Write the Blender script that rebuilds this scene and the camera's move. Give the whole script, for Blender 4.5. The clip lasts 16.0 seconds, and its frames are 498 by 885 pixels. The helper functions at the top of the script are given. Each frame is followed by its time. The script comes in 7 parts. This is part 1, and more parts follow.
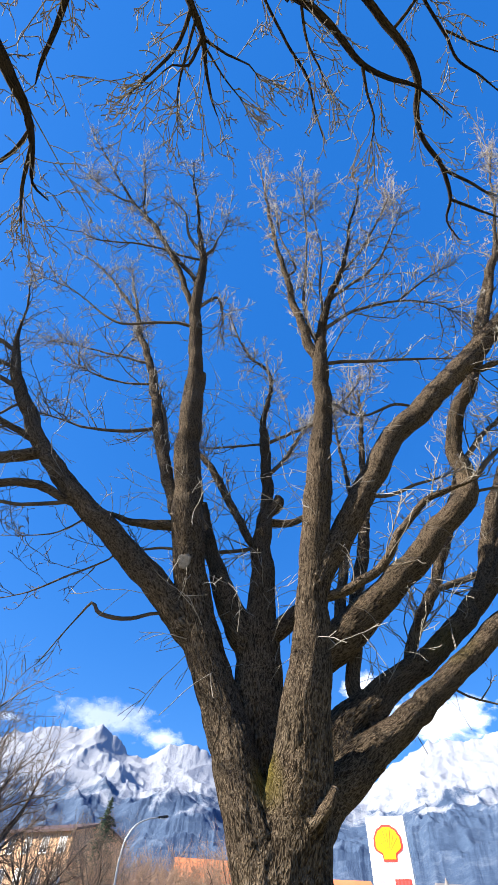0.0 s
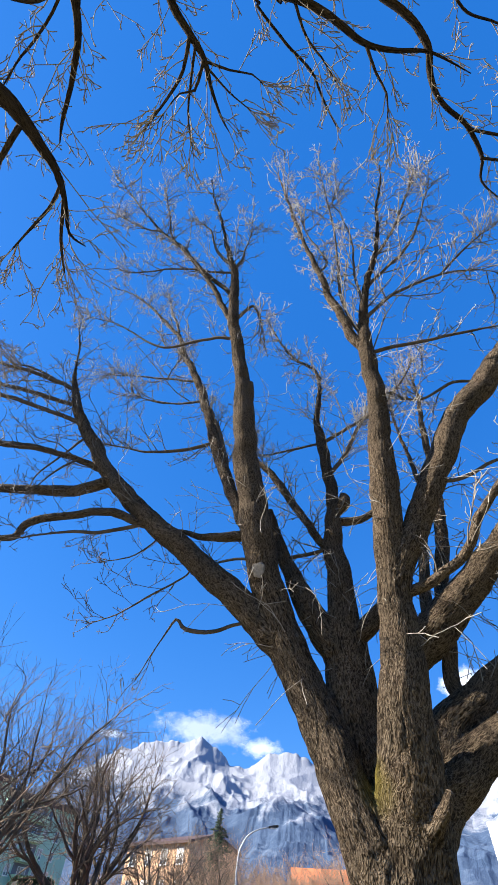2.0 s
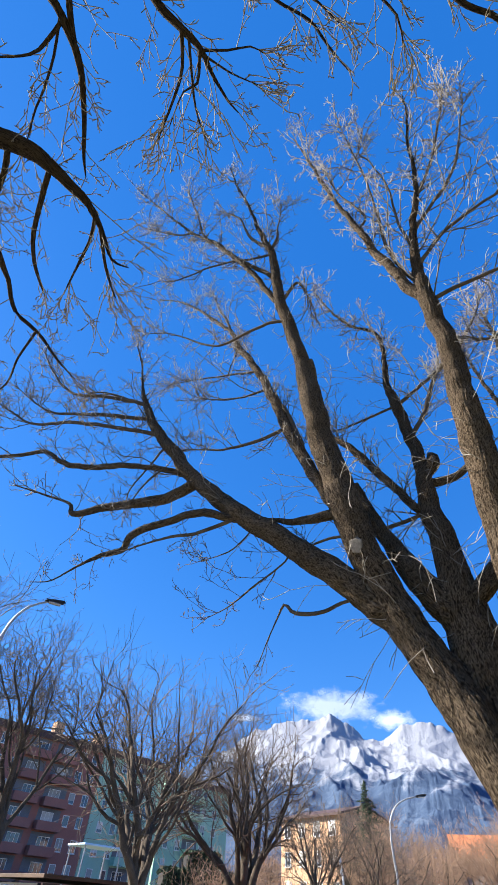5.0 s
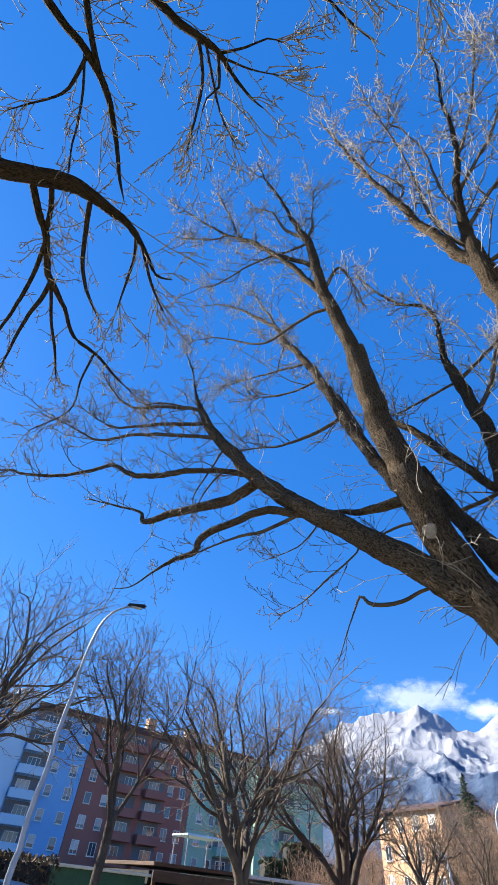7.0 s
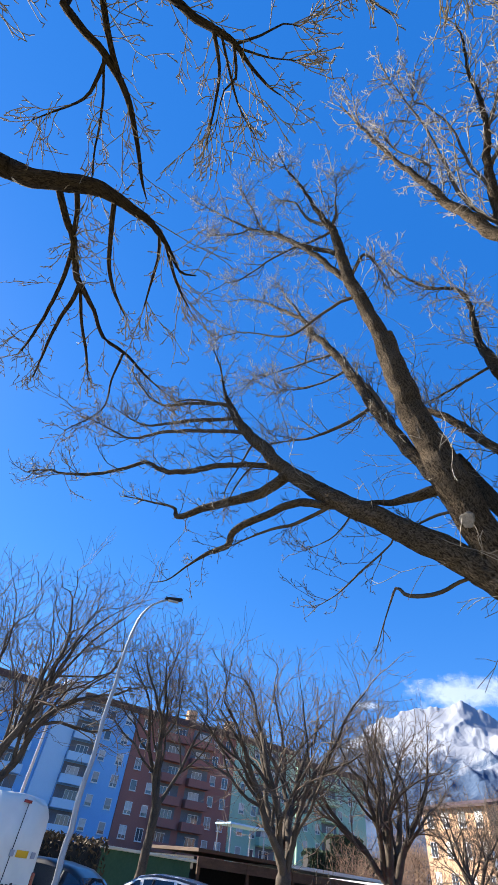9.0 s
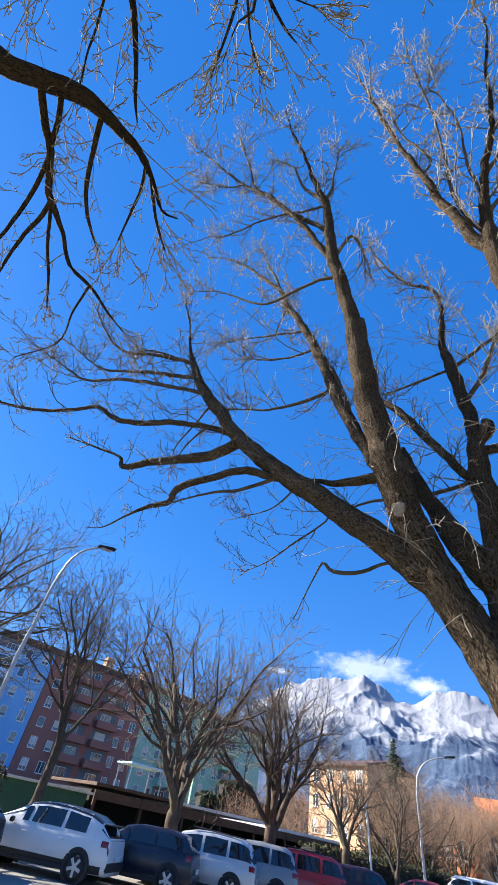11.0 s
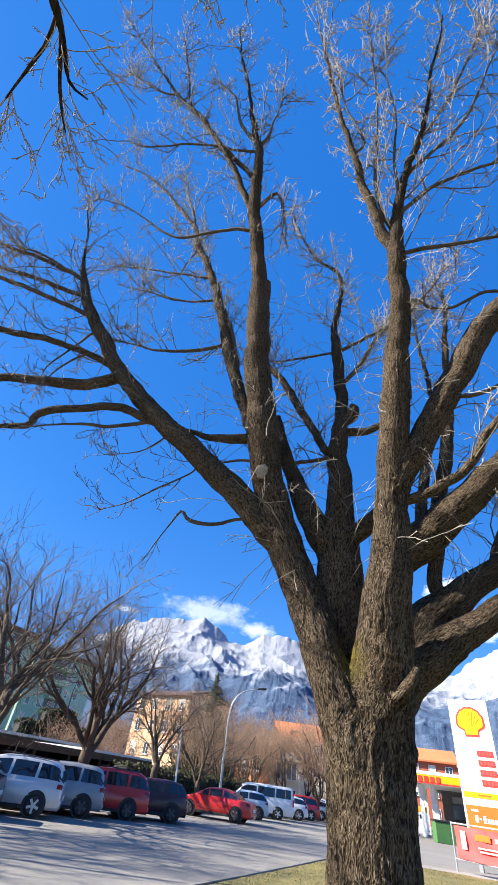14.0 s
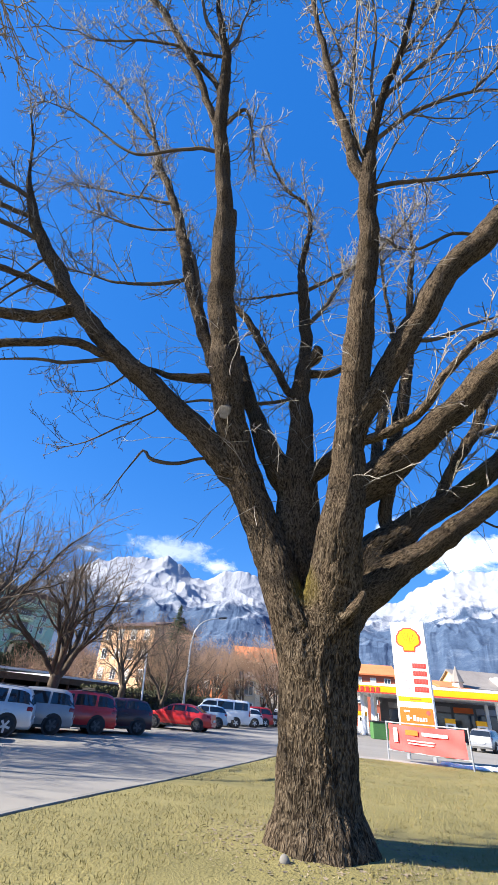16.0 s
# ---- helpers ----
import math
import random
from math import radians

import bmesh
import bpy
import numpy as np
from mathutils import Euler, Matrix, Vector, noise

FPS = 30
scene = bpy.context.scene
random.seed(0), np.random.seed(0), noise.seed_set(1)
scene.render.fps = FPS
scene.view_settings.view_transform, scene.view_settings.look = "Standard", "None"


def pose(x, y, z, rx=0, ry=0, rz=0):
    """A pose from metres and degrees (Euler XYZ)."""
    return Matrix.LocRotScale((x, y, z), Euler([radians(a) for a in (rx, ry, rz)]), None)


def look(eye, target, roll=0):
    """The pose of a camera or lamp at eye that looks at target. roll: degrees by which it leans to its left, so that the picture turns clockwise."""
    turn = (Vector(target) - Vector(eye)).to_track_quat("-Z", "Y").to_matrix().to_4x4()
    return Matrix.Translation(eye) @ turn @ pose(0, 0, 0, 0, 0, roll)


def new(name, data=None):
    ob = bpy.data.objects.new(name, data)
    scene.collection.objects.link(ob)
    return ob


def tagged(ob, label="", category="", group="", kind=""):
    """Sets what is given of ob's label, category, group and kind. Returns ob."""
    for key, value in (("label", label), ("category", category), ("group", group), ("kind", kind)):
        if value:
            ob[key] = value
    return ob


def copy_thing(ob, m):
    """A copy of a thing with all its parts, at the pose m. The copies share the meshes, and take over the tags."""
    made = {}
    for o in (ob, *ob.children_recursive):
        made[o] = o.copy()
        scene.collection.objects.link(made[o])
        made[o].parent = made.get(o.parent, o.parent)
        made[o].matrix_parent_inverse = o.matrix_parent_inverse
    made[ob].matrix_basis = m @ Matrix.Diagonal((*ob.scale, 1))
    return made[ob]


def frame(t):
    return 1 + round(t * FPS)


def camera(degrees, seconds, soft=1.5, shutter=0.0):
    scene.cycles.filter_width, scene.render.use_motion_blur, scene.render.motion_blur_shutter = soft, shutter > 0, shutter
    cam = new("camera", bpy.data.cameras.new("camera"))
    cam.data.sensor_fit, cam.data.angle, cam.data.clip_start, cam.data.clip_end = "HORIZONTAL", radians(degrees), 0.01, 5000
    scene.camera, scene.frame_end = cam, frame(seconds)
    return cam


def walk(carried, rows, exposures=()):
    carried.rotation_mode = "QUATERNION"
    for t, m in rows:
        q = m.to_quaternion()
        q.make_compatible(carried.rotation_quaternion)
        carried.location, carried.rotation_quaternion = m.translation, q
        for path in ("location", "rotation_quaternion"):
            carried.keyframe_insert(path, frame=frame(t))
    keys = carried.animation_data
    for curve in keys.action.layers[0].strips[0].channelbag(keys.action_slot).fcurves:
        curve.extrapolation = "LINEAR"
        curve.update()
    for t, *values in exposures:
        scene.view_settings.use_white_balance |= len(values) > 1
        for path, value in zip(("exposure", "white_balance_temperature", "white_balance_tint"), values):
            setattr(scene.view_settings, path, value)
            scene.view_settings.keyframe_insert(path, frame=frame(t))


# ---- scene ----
cam = camera(61.20, 16.0, soft=1.5)


def aim(x, y, z, yaw, pitch, roll):
    """The pose of the held camera, turned by degrees to the left, upwards and leaning."""
    a, b = radians(yaw), radians(pitch)
    way = Vector((-math.sin(a) * math.cos(b), math.cos(a) * math.cos(b), math.sin(b)))
    return look((x, y, z), Vector((x, y, z)) + way, roll)


# seconds; place of the eye; turn to the left, upwards, lean
ROWS = [
    (0, -0.012, -0.144, 1.700, 5.60, 50.93, 3.21),
    (0.5, -0.012, -0.147, 1.704, 8.87, 51.12, 3.32),
    (1, -0.015, -0.148, 1.704, 12.22, 51.39, 3.32),
    (1.5, -0.021, -0.153, 1.703, 14.84, 51.32, 3.74),
    (2, -0.028, -0.158, 1.701, 17.61, 51.11, 4.34),
    (2.5, -0.030, -0.158, 1.699, 20.08, 50.59, 4.16),
    (3, -0.030, -0.155, 1.697, 22.42, 50.04, 3.83),
    (3.5, -0.034, -0.154, 1.699, 24.88, 49.90, 4.04),
    (4, -0.042, -0.158, 1.702, 28.12, 49.26, 3.96),
    (6.5, -0.082, -0.200, 1.707, 39.18, 47.11, 5.68),
    (7, -0.093, -0.218, 1.707, 43.41, 47.11, 6.32),
    (7.5, -0.099, -0.230, 1.708, 46.06, 46.96, 6.05),
    (8, -0.096, -0.232, 1.711, 48.25, 47.05, 6.37),
    (8.2, -0.085, -0.224, 1.710, 48.82, 47.07, 6.59),
    (10.3, -0.092, -0.131, 1.609, 46.03, 43.06, 12.63),
    (10.5, -0.086, -0.122, 1.610, 44.42, 43.04, 12.24),
    (11, -0.075, -0.109, 1.611, 40.00, 42.71, 11.62),
    (11.5, -0.060, -0.101, 1.608, 35.43, 42.04, 11.22),
    (12, -0.049, -0.093, 1.608, 31.60, 41.65, 10.91),
    (12.5, -0.042, -0.073, 1.621, 28.57, 41.75, 9.78),
    (13, -0.026, -0.038, 1.640, 24.52, 41.04, 9.23),
    (13.5, -0.003, -0.003, 1.649, 20.93, 40.09, 8.75),
    (14, 0.013, 0.019, 1.642, 18.12, 38.99, 8.37),
    (14.5, 0.023, 0.025, 1.621, 15.73, 37.77, 7.72),
    (15, 0.026, 0.028, 1.598, 14.18, 35.62, 7.12),
    (15.5, 0.027, 0.036, 1.583, 12.63, 33.92, 6.03),
    (16, 0.030, 0.049, 1.573, 11.01, 31.99, 5.08),
]
walk(cam, [(row[0], aim(*row[1:])) for row in ROWS], exposures=[(0.0, 1.6), (16.0, 1.6)])

# ---- world, sun and sky ----
SUN_AZ, SUN_EL = radians(-110), radians(34)      # compass angle of the sun from +y towards +x, and its height
world = bpy.data.worlds.new("sky")
scene.world = world
world.use_nodes = True
wt = world.node_tree
wt.nodes.clear()
sky = wt.nodes.new("ShaderNodeTexSky")
sky.sky_type, sky.sun_disc = "NISHITA", False
sky.sun_elevation, sky.sun_rotation = SUN_EL, SUN_AZ
sky.altitude, sky.air_density, sky.dust_density, sky.ozone_density = 600, 1.0, 0.1, 3.0
tone = wt.nodes.new("ShaderNodeHueSaturation")
tone.inputs["Saturation"].default_value, tone.inputs["Hue"].default_value = 1.25, 0.503
deep = wt.nodes.new("ShaderNodeMixRGB")           # the clear mountain air: a deep even blue in the sky's own light
deep.inputs[0].default_value, deep.inputs[2].default_value = 0.54, (0.025, 0.89, 3.65, 1.0)
back = wt.nodes.new("ShaderNodeBackground")
back.inputs["Strength"].default_value = 0.085
wo = wt.nodes.new("ShaderNodeOutputWorld")
wt.links.new(sky.outputs[0], tone.inputs["Color"])
wt.links.new(tone.outputs[0], deep.inputs[1])
wt.links.new(deep.outputs[0], back.inputs["Color"])
wt.links.new(back.outputs[0], wo.inputs["Surface"])
sun = new("sun", bpy.data.lights.new("sun", "SUN"))
sun.data.energy, sun.data.angle, sun.data.color = 5.0, radians(0.55), (1.0, 0.93, 0.82)
sv = Vector((math.sin(SUN_AZ) * math.cos(SUN_EL), math.cos(SUN_AZ) * math.cos(SUN_EL), math.sin(SUN_EL)))
sun.matrix_world = look(sv * 60, (0, 0, 0))


# ---- materials ----
def material(name, rough=0.8, metal=0.0, spec=0.4):
    m = bpy.data.materials.new(name)
    m.use_nodes = True
    b = m.node_tree.nodes["Principled BSDF"]
    b.inputs["Roughness"].default_value, b.inputs["Metallic"].default_value = rough, metal
    b.inputs["Specular IOR Level"].default_value = spec
    return m, m.node_tree, b


def node(tree, kind, **values):
    n = tree.nodes.new(kind)
    for key, v in values.items():
        n.inputs[key.replace("_", " ")].default_value = v
    return n


def ramp(tree, source, stops):
    n = tree.nodes.new("ShaderNodeValToRGB")
    while len(n.color_ramp.elements) < len(stops):
        n.color_ramp.elements.new(0.5)
    for e, (at, c) in zip(n.color_ramp.elements, stops):
        e.position, e.color = at, (*c, 1.0)
    tree.links.new(source, n.inputs[0])
    return n.outputs[0]


def coords(tree, space="Object", scale=(1, 1, 1)):
    tc, mp = tree.nodes.new("ShaderNodeTexCoord"), tree.nodes.new("ShaderNodeMapping")
    mp.inputs["Scale"].default_value = scale
    tree.links.new(tc.outputs[space], mp.inputs[0])
    return mp.outputs[0]


def noise_tex(tree, vec, scale, detail=4.0, rough=0.55, distort=0.0):
    n = node(tree, "ShaderNodeTexNoise", Scale=scale, Detail=detail, Roughness=rough, Distortion=distort)
    tree.links.new(vec, n.inputs["Vector"])
    return n.outputs["Fac"]


def mix_rgb(tree, fac, a, b, how="MIX"):
    n = tree.nodes.new("ShaderNodeMixRGB")
    n.blend_type = how
    for sock, v in zip(n.inputs, (fac, a, b)):
        if isinstance(v, (int, float)):
            sock.default_value = v
        elif isinstance(v, tuple):
            sock.default_value = (*v, 1.0)
        else:
            tree.links.new(v, sock)
    return n.outputs[0]


def bump(tree, b, height, strength=0.4, dist=0.01):
    n = node(tree, "ShaderNodeBump", Strength=strength, Distance=dist)
    tree.links.new(height, n.inputs["Height"])
    tree.links.new(n.outputs[0], b.inputs["Normal"])


def mottled(name, c1, c2, scale=3.0, fine=40.0, rough=0.85, rel=0.2, dist=0.01, metal=0.0, spec=0.4, stretch=(1, 1, 1), per_object=0.0):
    """A surface with broad stains and fine grain between two colours, and a slight relief."""
    m, t, b = material(name, rough, metal, spec)
    v = coords(t, "Object", stretch)
    big, small = noise_tex(t, v, scale, 5.0), noise_tex(t, v, fine, 3.0)
    blend = mix_rgb(t, 0.4, big, small)
    col = ramp(t, blend, [(0.3, c1), (0.7, c2)])
    if per_object:
        info = t.nodes.new("ShaderNodeObjectInfo")
        hs = t.nodes.new("ShaderNodeHueSaturation")
        mm = node(t, "ShaderNodeMapRange", To_Min=1.0 - per_object, To_Max=1.0 + per_object)
        t.links.new(info.outputs["Random"], mm.inputs[0])
        t.links.new(mm.outputs[0], hs.inputs["Value"])
        t.links.new(col, hs.inputs["Color"])
        col = hs.outputs[0]
    t.links.new(col, b.inputs["Base Color"])
    bump(t, b, small, rel, dist)
    return m


def make_bark(name, dark, mid, light, ridge=13.0, moss=True):
    """Ridged bark on tube coordinates in metres: u round the limb, v along it."""
    m, t, b = material(name, 0.95, 0.0, 0.06)
    uv = coords(t, "UV", (1, 0.33, 1))
    ob = coords(t, "Object")

    def crest(scale, detail, twist):
        """Narrow winding ridges that meet and part, 1 on their backs."""
        n = noise_tex(t, uv, scale, detail, 0.5, twist)
        a, b_ = t.nodes.new("ShaderNodeMath"), t.nodes.new("ShaderNodeMath")
        a.operation, b_.operation = "SUBTRACT", "ABSOLUTE"
        a.inputs[1].default_value = 0.5
        t.links.new(n, a.inputs[0])
        t.links.new(a.outputs[0], b_.inputs[0])
        return ramp(t, b_.outputs[0], [(0.0, (1, 1, 1)), (0.05, (0.72, 0.72, 0.72)), (0.15, (0, 0, 0))])

    grain = noise_tex(t, uv, 140.0, 4.0, 0.65)
    wide = noise_tex(t, ob, 1.3, 4.0)
    warp = node(t, "ShaderNodeTexNoise", Scale=7.0, Detail=2.0)
    t.links.new(uv, warp.inputs["Vector"])
    bent = mix_rgb(t, 0.16, uv, warp.outputs["Color"], "ADD")
    vo = node(t, "ShaderNodeTexVoronoi", Scale=ridge * 1.75, Randomness=1.0)
    vo.feature = "DISTANCE_TO_EDGE"
    t.links.new(bent, vo.inputs["Vector"])
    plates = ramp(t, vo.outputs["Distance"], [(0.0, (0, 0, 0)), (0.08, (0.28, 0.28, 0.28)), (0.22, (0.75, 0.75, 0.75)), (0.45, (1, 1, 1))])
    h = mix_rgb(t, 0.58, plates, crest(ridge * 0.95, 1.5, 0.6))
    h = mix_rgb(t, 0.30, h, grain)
    # height tints the bark: own tone, plus painted furrow shade and lit ridges
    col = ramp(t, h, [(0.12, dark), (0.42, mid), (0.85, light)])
    tint = ramp(t, wide, [(0.3, (0.72, 0.70, 0.66)), (0.7, (1.15, 1.08, 1.0))])
    col = mix_rgb(t, 1.0, col, tint, "MULTIPLY")
    if moss:
        for place, reach in MOSS:
            far = t.nodes.new("ShaderNodeVectorMath")
            far.operation = "DISTANCE"
            t.links.new(ob, far.inputs[0])
            far.inputs[1].default_value = place
            near = node(t, "ShaderNodeMapRange", From_Min=reach * 0.25, From_Max=reach, To_Min=1.0, To_Max=0.0)
            t.links.new(far.outputs["Value"], near.inputs[0])
            patch = noise_tex(t, ob, 7.0, 5.0, 0.7)
            both = mix_rgb(t, 1.0, near.outputs[0], ramp(t, mix_rgb(t, 0.4, patch, h), [(0.28, (0, 0, 0)), (0.46, (0.92, 0.92, 0.92))]), "MULTIPLY")
            col = mix_rgb(t, both, col, ramp(t, grain, [(0.3, (0.09, 0.075, 0.014)), (0.7, (0.25, 0.195, 0.035))]))
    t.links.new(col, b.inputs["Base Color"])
    bump(t, b, h, 1.0, 0.06)
    return m


def paint(name, c, rough=0.3, coat=0.6, metal=0.0):
    m, t, b = material(name, rough, metal, 0.5)
    v = coords(t)
    b.inputs["Coat Weight"].default_value, b.inputs["Coat Roughness"].default_value = coat, 0.05
    dirt = noise_tex(t, v, 2.5, 5.0)
    col = ramp(t, dirt, [(0.3, tuple(x * 0.88 + 0.008 for x in c)), (0.7, c)])
    t.links.new(col, b.inputs["Base Color"])
    return m


MOSS = [((-0.08, 7.12, 3.30), 0.42), ((2.9, 7.3, 5.7), 0.75)]
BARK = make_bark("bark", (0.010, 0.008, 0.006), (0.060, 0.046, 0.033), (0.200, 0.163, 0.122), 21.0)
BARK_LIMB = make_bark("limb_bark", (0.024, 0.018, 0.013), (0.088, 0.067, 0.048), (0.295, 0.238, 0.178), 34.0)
BARK_THIN = mottled("young_bark", (0.03, 0.022, 0.016), (0.14, 0.105, 0.072), 3.0, 45.0, 0.9, 0.5, 0.008)
# branchlet tone; also paints the low twigs as dark against the sky
TWIG_LOW = mottled("branchlet_and_backlit_twig", (0.06, 0.048, 0.036), (0.20, 0.16, 0.118), 1.5, 30.0, 0.85, 0.1)
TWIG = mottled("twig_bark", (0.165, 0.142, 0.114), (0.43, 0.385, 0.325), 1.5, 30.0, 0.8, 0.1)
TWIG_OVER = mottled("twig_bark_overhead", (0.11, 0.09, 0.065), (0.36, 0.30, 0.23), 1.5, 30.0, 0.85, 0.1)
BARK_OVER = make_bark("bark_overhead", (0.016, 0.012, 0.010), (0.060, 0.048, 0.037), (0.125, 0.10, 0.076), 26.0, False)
BARK_FAR = mottled("street_tree_bark", (0.024, 0.018, 0.013), (0.125, 0.092, 0.064), 2.5, 26.0, 0.9, 0.8, 0.03)
TWIG_FAR = mottled("street_tree_twig", (0.07, 0.051, 0.038), (0.20, 0.148, 0.105), 1.0, 12.0, 0.9, 0.1)
SCRUB = mottled("scrub_twig", (0.18, 0.11, 0.072), (0.40, 0.265, 0.175), 0.6, 9.0, 0.95, 0.1)
CUT = mottled("cut_wood", (0.07, 0.056, 0.043), (0.27, 0.235, 0.19), 14.0, 60.0, 0.8, 0.3)
ASPHALT = mottled("asphalt", (0.168, 0.156, 0.138), (0.255, 0.239, 0.214), 0.35, 60.0, 0.85, 0.35, 0.006)
PAVING = mottled("paving", (0.24, 0.225, 0.205), (0.34, 0.32, 0.29), 0.5, 40.0, 0.9, 0.2)
KERB = mottled("kerb_stone", (0.15, 0.141, 0.126), (0.22, 0.208, 0.188), 2.0, 50.0, 0.9, 0.3, per_object=0.15)
LAWN = mottled("winter_lawn", (0.11, 0.098, 0.032), (0.23, 0.195, 0.072), 0.7, 28.0, 0.95, 0.8, 0.03)
BLADE = mottled("dry_grass", (0.14, 0.118, 0.04), (0.28, 0.235, 0.095), 0.5, 6.0, 0.9, 0.0)
EARTH = mottled("bare_earth", (0.13, 0.10, 0.07), (0.26, 0.21, 0.15), 1.2, 40.0, 0.95, 0.7, 0.02)
FIELD = mottled("far_ground", (0.10, 0.095, 0.05), (0.20, 0.17, 0.10), 0.05, 2.0, 0.95, 0.1)
TYRE = mottled("tyre", (0.012, 0.012, 0.013), (0.03, 0.03, 0.032), 8.0, 60.0, 0.9, 0.2)
ALLOY = mottled("alloy", (0.42, 0.43, 0.45), (0.62, 0.63, 0.65), 6.0, 60.0, 0.35, 0.05, metal=0.8)
TRIM = mottled("dark_trim", (0.012, 0.012, 0.014), (0.03, 0.03, 0.034), 5.0, 60.0, 0.6, 0.05)
STEEL = mottled("galvanised_steel", (0.30, 0.31, 0.33), (0.48, 0.49, 0.51), 2.0, 30.0, 0.5, 0.05, metal=0.55)
WHITE = mottled("white_panel", (0.74, 0.74, 0.74), (0.86, 0.86, 0.86), 1.0, 20.0, 0.5, 0.03)
ROOF_WHITE = mottled("bright_sheet_metal", (0.62, 0.63, 0.65), (0.82, 0.83, 0.84), 0.8, 12.0, 0.45, 0.05)
BOARDS = mottled("brown_boards", (0.055, 0.032, 0.022), (0.14, 0.085, 0.055), 1.5, 20.0, 0.8, 0.2, stretch=(1, 1, 4))
# near-black colour standing in for shade inside carport and hedges
INNER_SHADE = mottled("interior_shade", (0.012, 0.011, 0.011), (0.03, 0.028, 0.026), 1.0, 10.0, 0.9, 0.1)
HEDGE = mottled("hedge_leaf", (0.028, 0.034, 0.014), (0.085, 0.085, 0.035), 2.0, 10.0, 0.8, 0.2)
NEEDLE = mottled("conifer_needle", (0.012, 0.028, 0.014), (0.045, 0.075, 0.032), 0.6, 6.0, 0.8, 0.2)
BLUE = mottled("blue_render", (0.17, 0.40, 0.72), (0.23, 0.50, 0.82), 0.15, 6.0, 0.9, 0.05)
PALE_BLUE = mottled("pale_blue_render", (0.42, 0.62, 0.80), (0.52, 0.70, 0.86), 0.15, 6.0, 0.9, 0.05)
RED = mottled("dark_red_render", (0.26, 0.112, 0.092), (0.35, 0.15, 0.122), 0.15, 6.0, 0.9, 0.05)
GREEN = mottled("green_render", (0.29, 0.46, 0.36), (0.37, 0.56, 0.44), 0.15, 6.0, 0.9, 0.05)
# dull grey that paints the shade behind balconies
SHADY = mottled("balcony_shade", (0.10, 0.11, 0.13), (0.20, 0.21, 0.23), 0.4, 6.0, 0.9, 0.05)
PALE_GREEN = mottled("pale_green_render", (0.46, 0.60, 0.40), (0.56, 0.68, 0.46), 0.15, 6.0, 0.9, 0.05)
ORANGE = mottled("orange_render", (0.56, 0.335, 0.195), (0.67, 0.42, 0.26), 0.2, 6.0, 0.9, 0.05)
TERRA = mottled("terracotta_render", (0.55, 0.18, 0.08), (0.68, 0.25, 0.11), 0.2, 6.0, 0.9, 0.05)
YELLOW = mottled("yellow_render", (0.72, 0.55, 0.22), (0.82, 0.66, 0.30), 0.2, 6.0, 0.9, 0.05)
CREAM = mottled("cream_render", (0.62, 0.56, 0.44), (0.74, 0.69, 0.56), 0.2, 6.0, 0.9, 0.05)
ROOF_BROWN = mottled("brown_roof", (0.06, 0.035, 0.035), (0.12, 0.07, 0.065), 0.3, 8.0, 0.8, 0.2)
TILE_RED = mottled("orange_roof_tile", (0.50, 0.14, 0.05), (0.66, 0.23, 0.09), 0.4, 8.0, 0.85, 0.3)
ROOF_GREY = mottled("grey_roof", (0.16, 0.14, 0.13), (0.26, 0.24, 0.22), 0.4, 8.0, 0.8, 0.2)
FRAME_W = mottled("window_frame_white", (0.66, 0.66, 0.65), (0.80, 0.80, 0.78), 1.0, 20.0, 0.5, 0.02)
CURTAIN = mottled("window_blind", (0.35, 0.34, 0.32), (0.62, 0.60, 0.56), 0.9, 6.0, 0.8, 0.02, per_object=0.4)
SIGN_WHITE = mottled("sign_white", (0.80, 0.80, 0.80), (0.88, 0.88, 0.88), 0.8, 20.0, 0.4, 0.02)
SIGN_YELLOW = mottled("sign_yellow", (0.84, 0.40, 0.0), (0.90, 0.46, 0.01), 0.8, 20.0, 0.4, 0.02)
SIGN_RED = mottled("sign_red", (0.62, 0.035, 0.03), (0.72, 0.06, 0.045), 0.8, 20.0, 0.45, 0.02)
SIGN_ORANGE = mottled("sign_orange", (0.78, 0.13, 0.015), (0.86, 0.18, 0.03), 0.8, 20.0, 0.4, 0.02)
BANNER = mottled("banner_cloth", (0.72, 0.06, 0.06), (0.82, 0.10, 0.09), 1.0, 20.0, 0.7, 0.1)
GREY_TEXT = mottled("grey_lettering", (0.30, 0.30, 0.32), (0.40, 0.40, 0.42), 2.0, 20.0, 0.6, 0.0)
PLATE = mottled("number_plate", (0.62, 0.63, 0.64), (0.75, 0.76, 0.76), 3.0, 20.0, 0.4, 0.0)


def make_glass(name, tint, rough=0.03):
    m, t, b = material(name, rough, 0.0, 0.8)
    v = coords(t)
    t.links.new(ramp(t, noise_tex(t, v, 1.2, 3.0), [(0.3, tint), (0.7, tuple(c * 1.6 for c in tint))]), b.inputs["Base Color"])
    return m


CAR_GLASS = make_glass("car_glass", (0.012, 0.015, 0.02))
PANE = make_glass("window_glass", (0.03, 0.045, 0.065), 0.06)
LAMP_RED = make_glass("tail_light_glass", (0.16, 0.002, 0.003), 0.15)
LAMP_CLEAR = make_glass("headlight_glass", (0.40, 0.41, 0.42), 0.1)


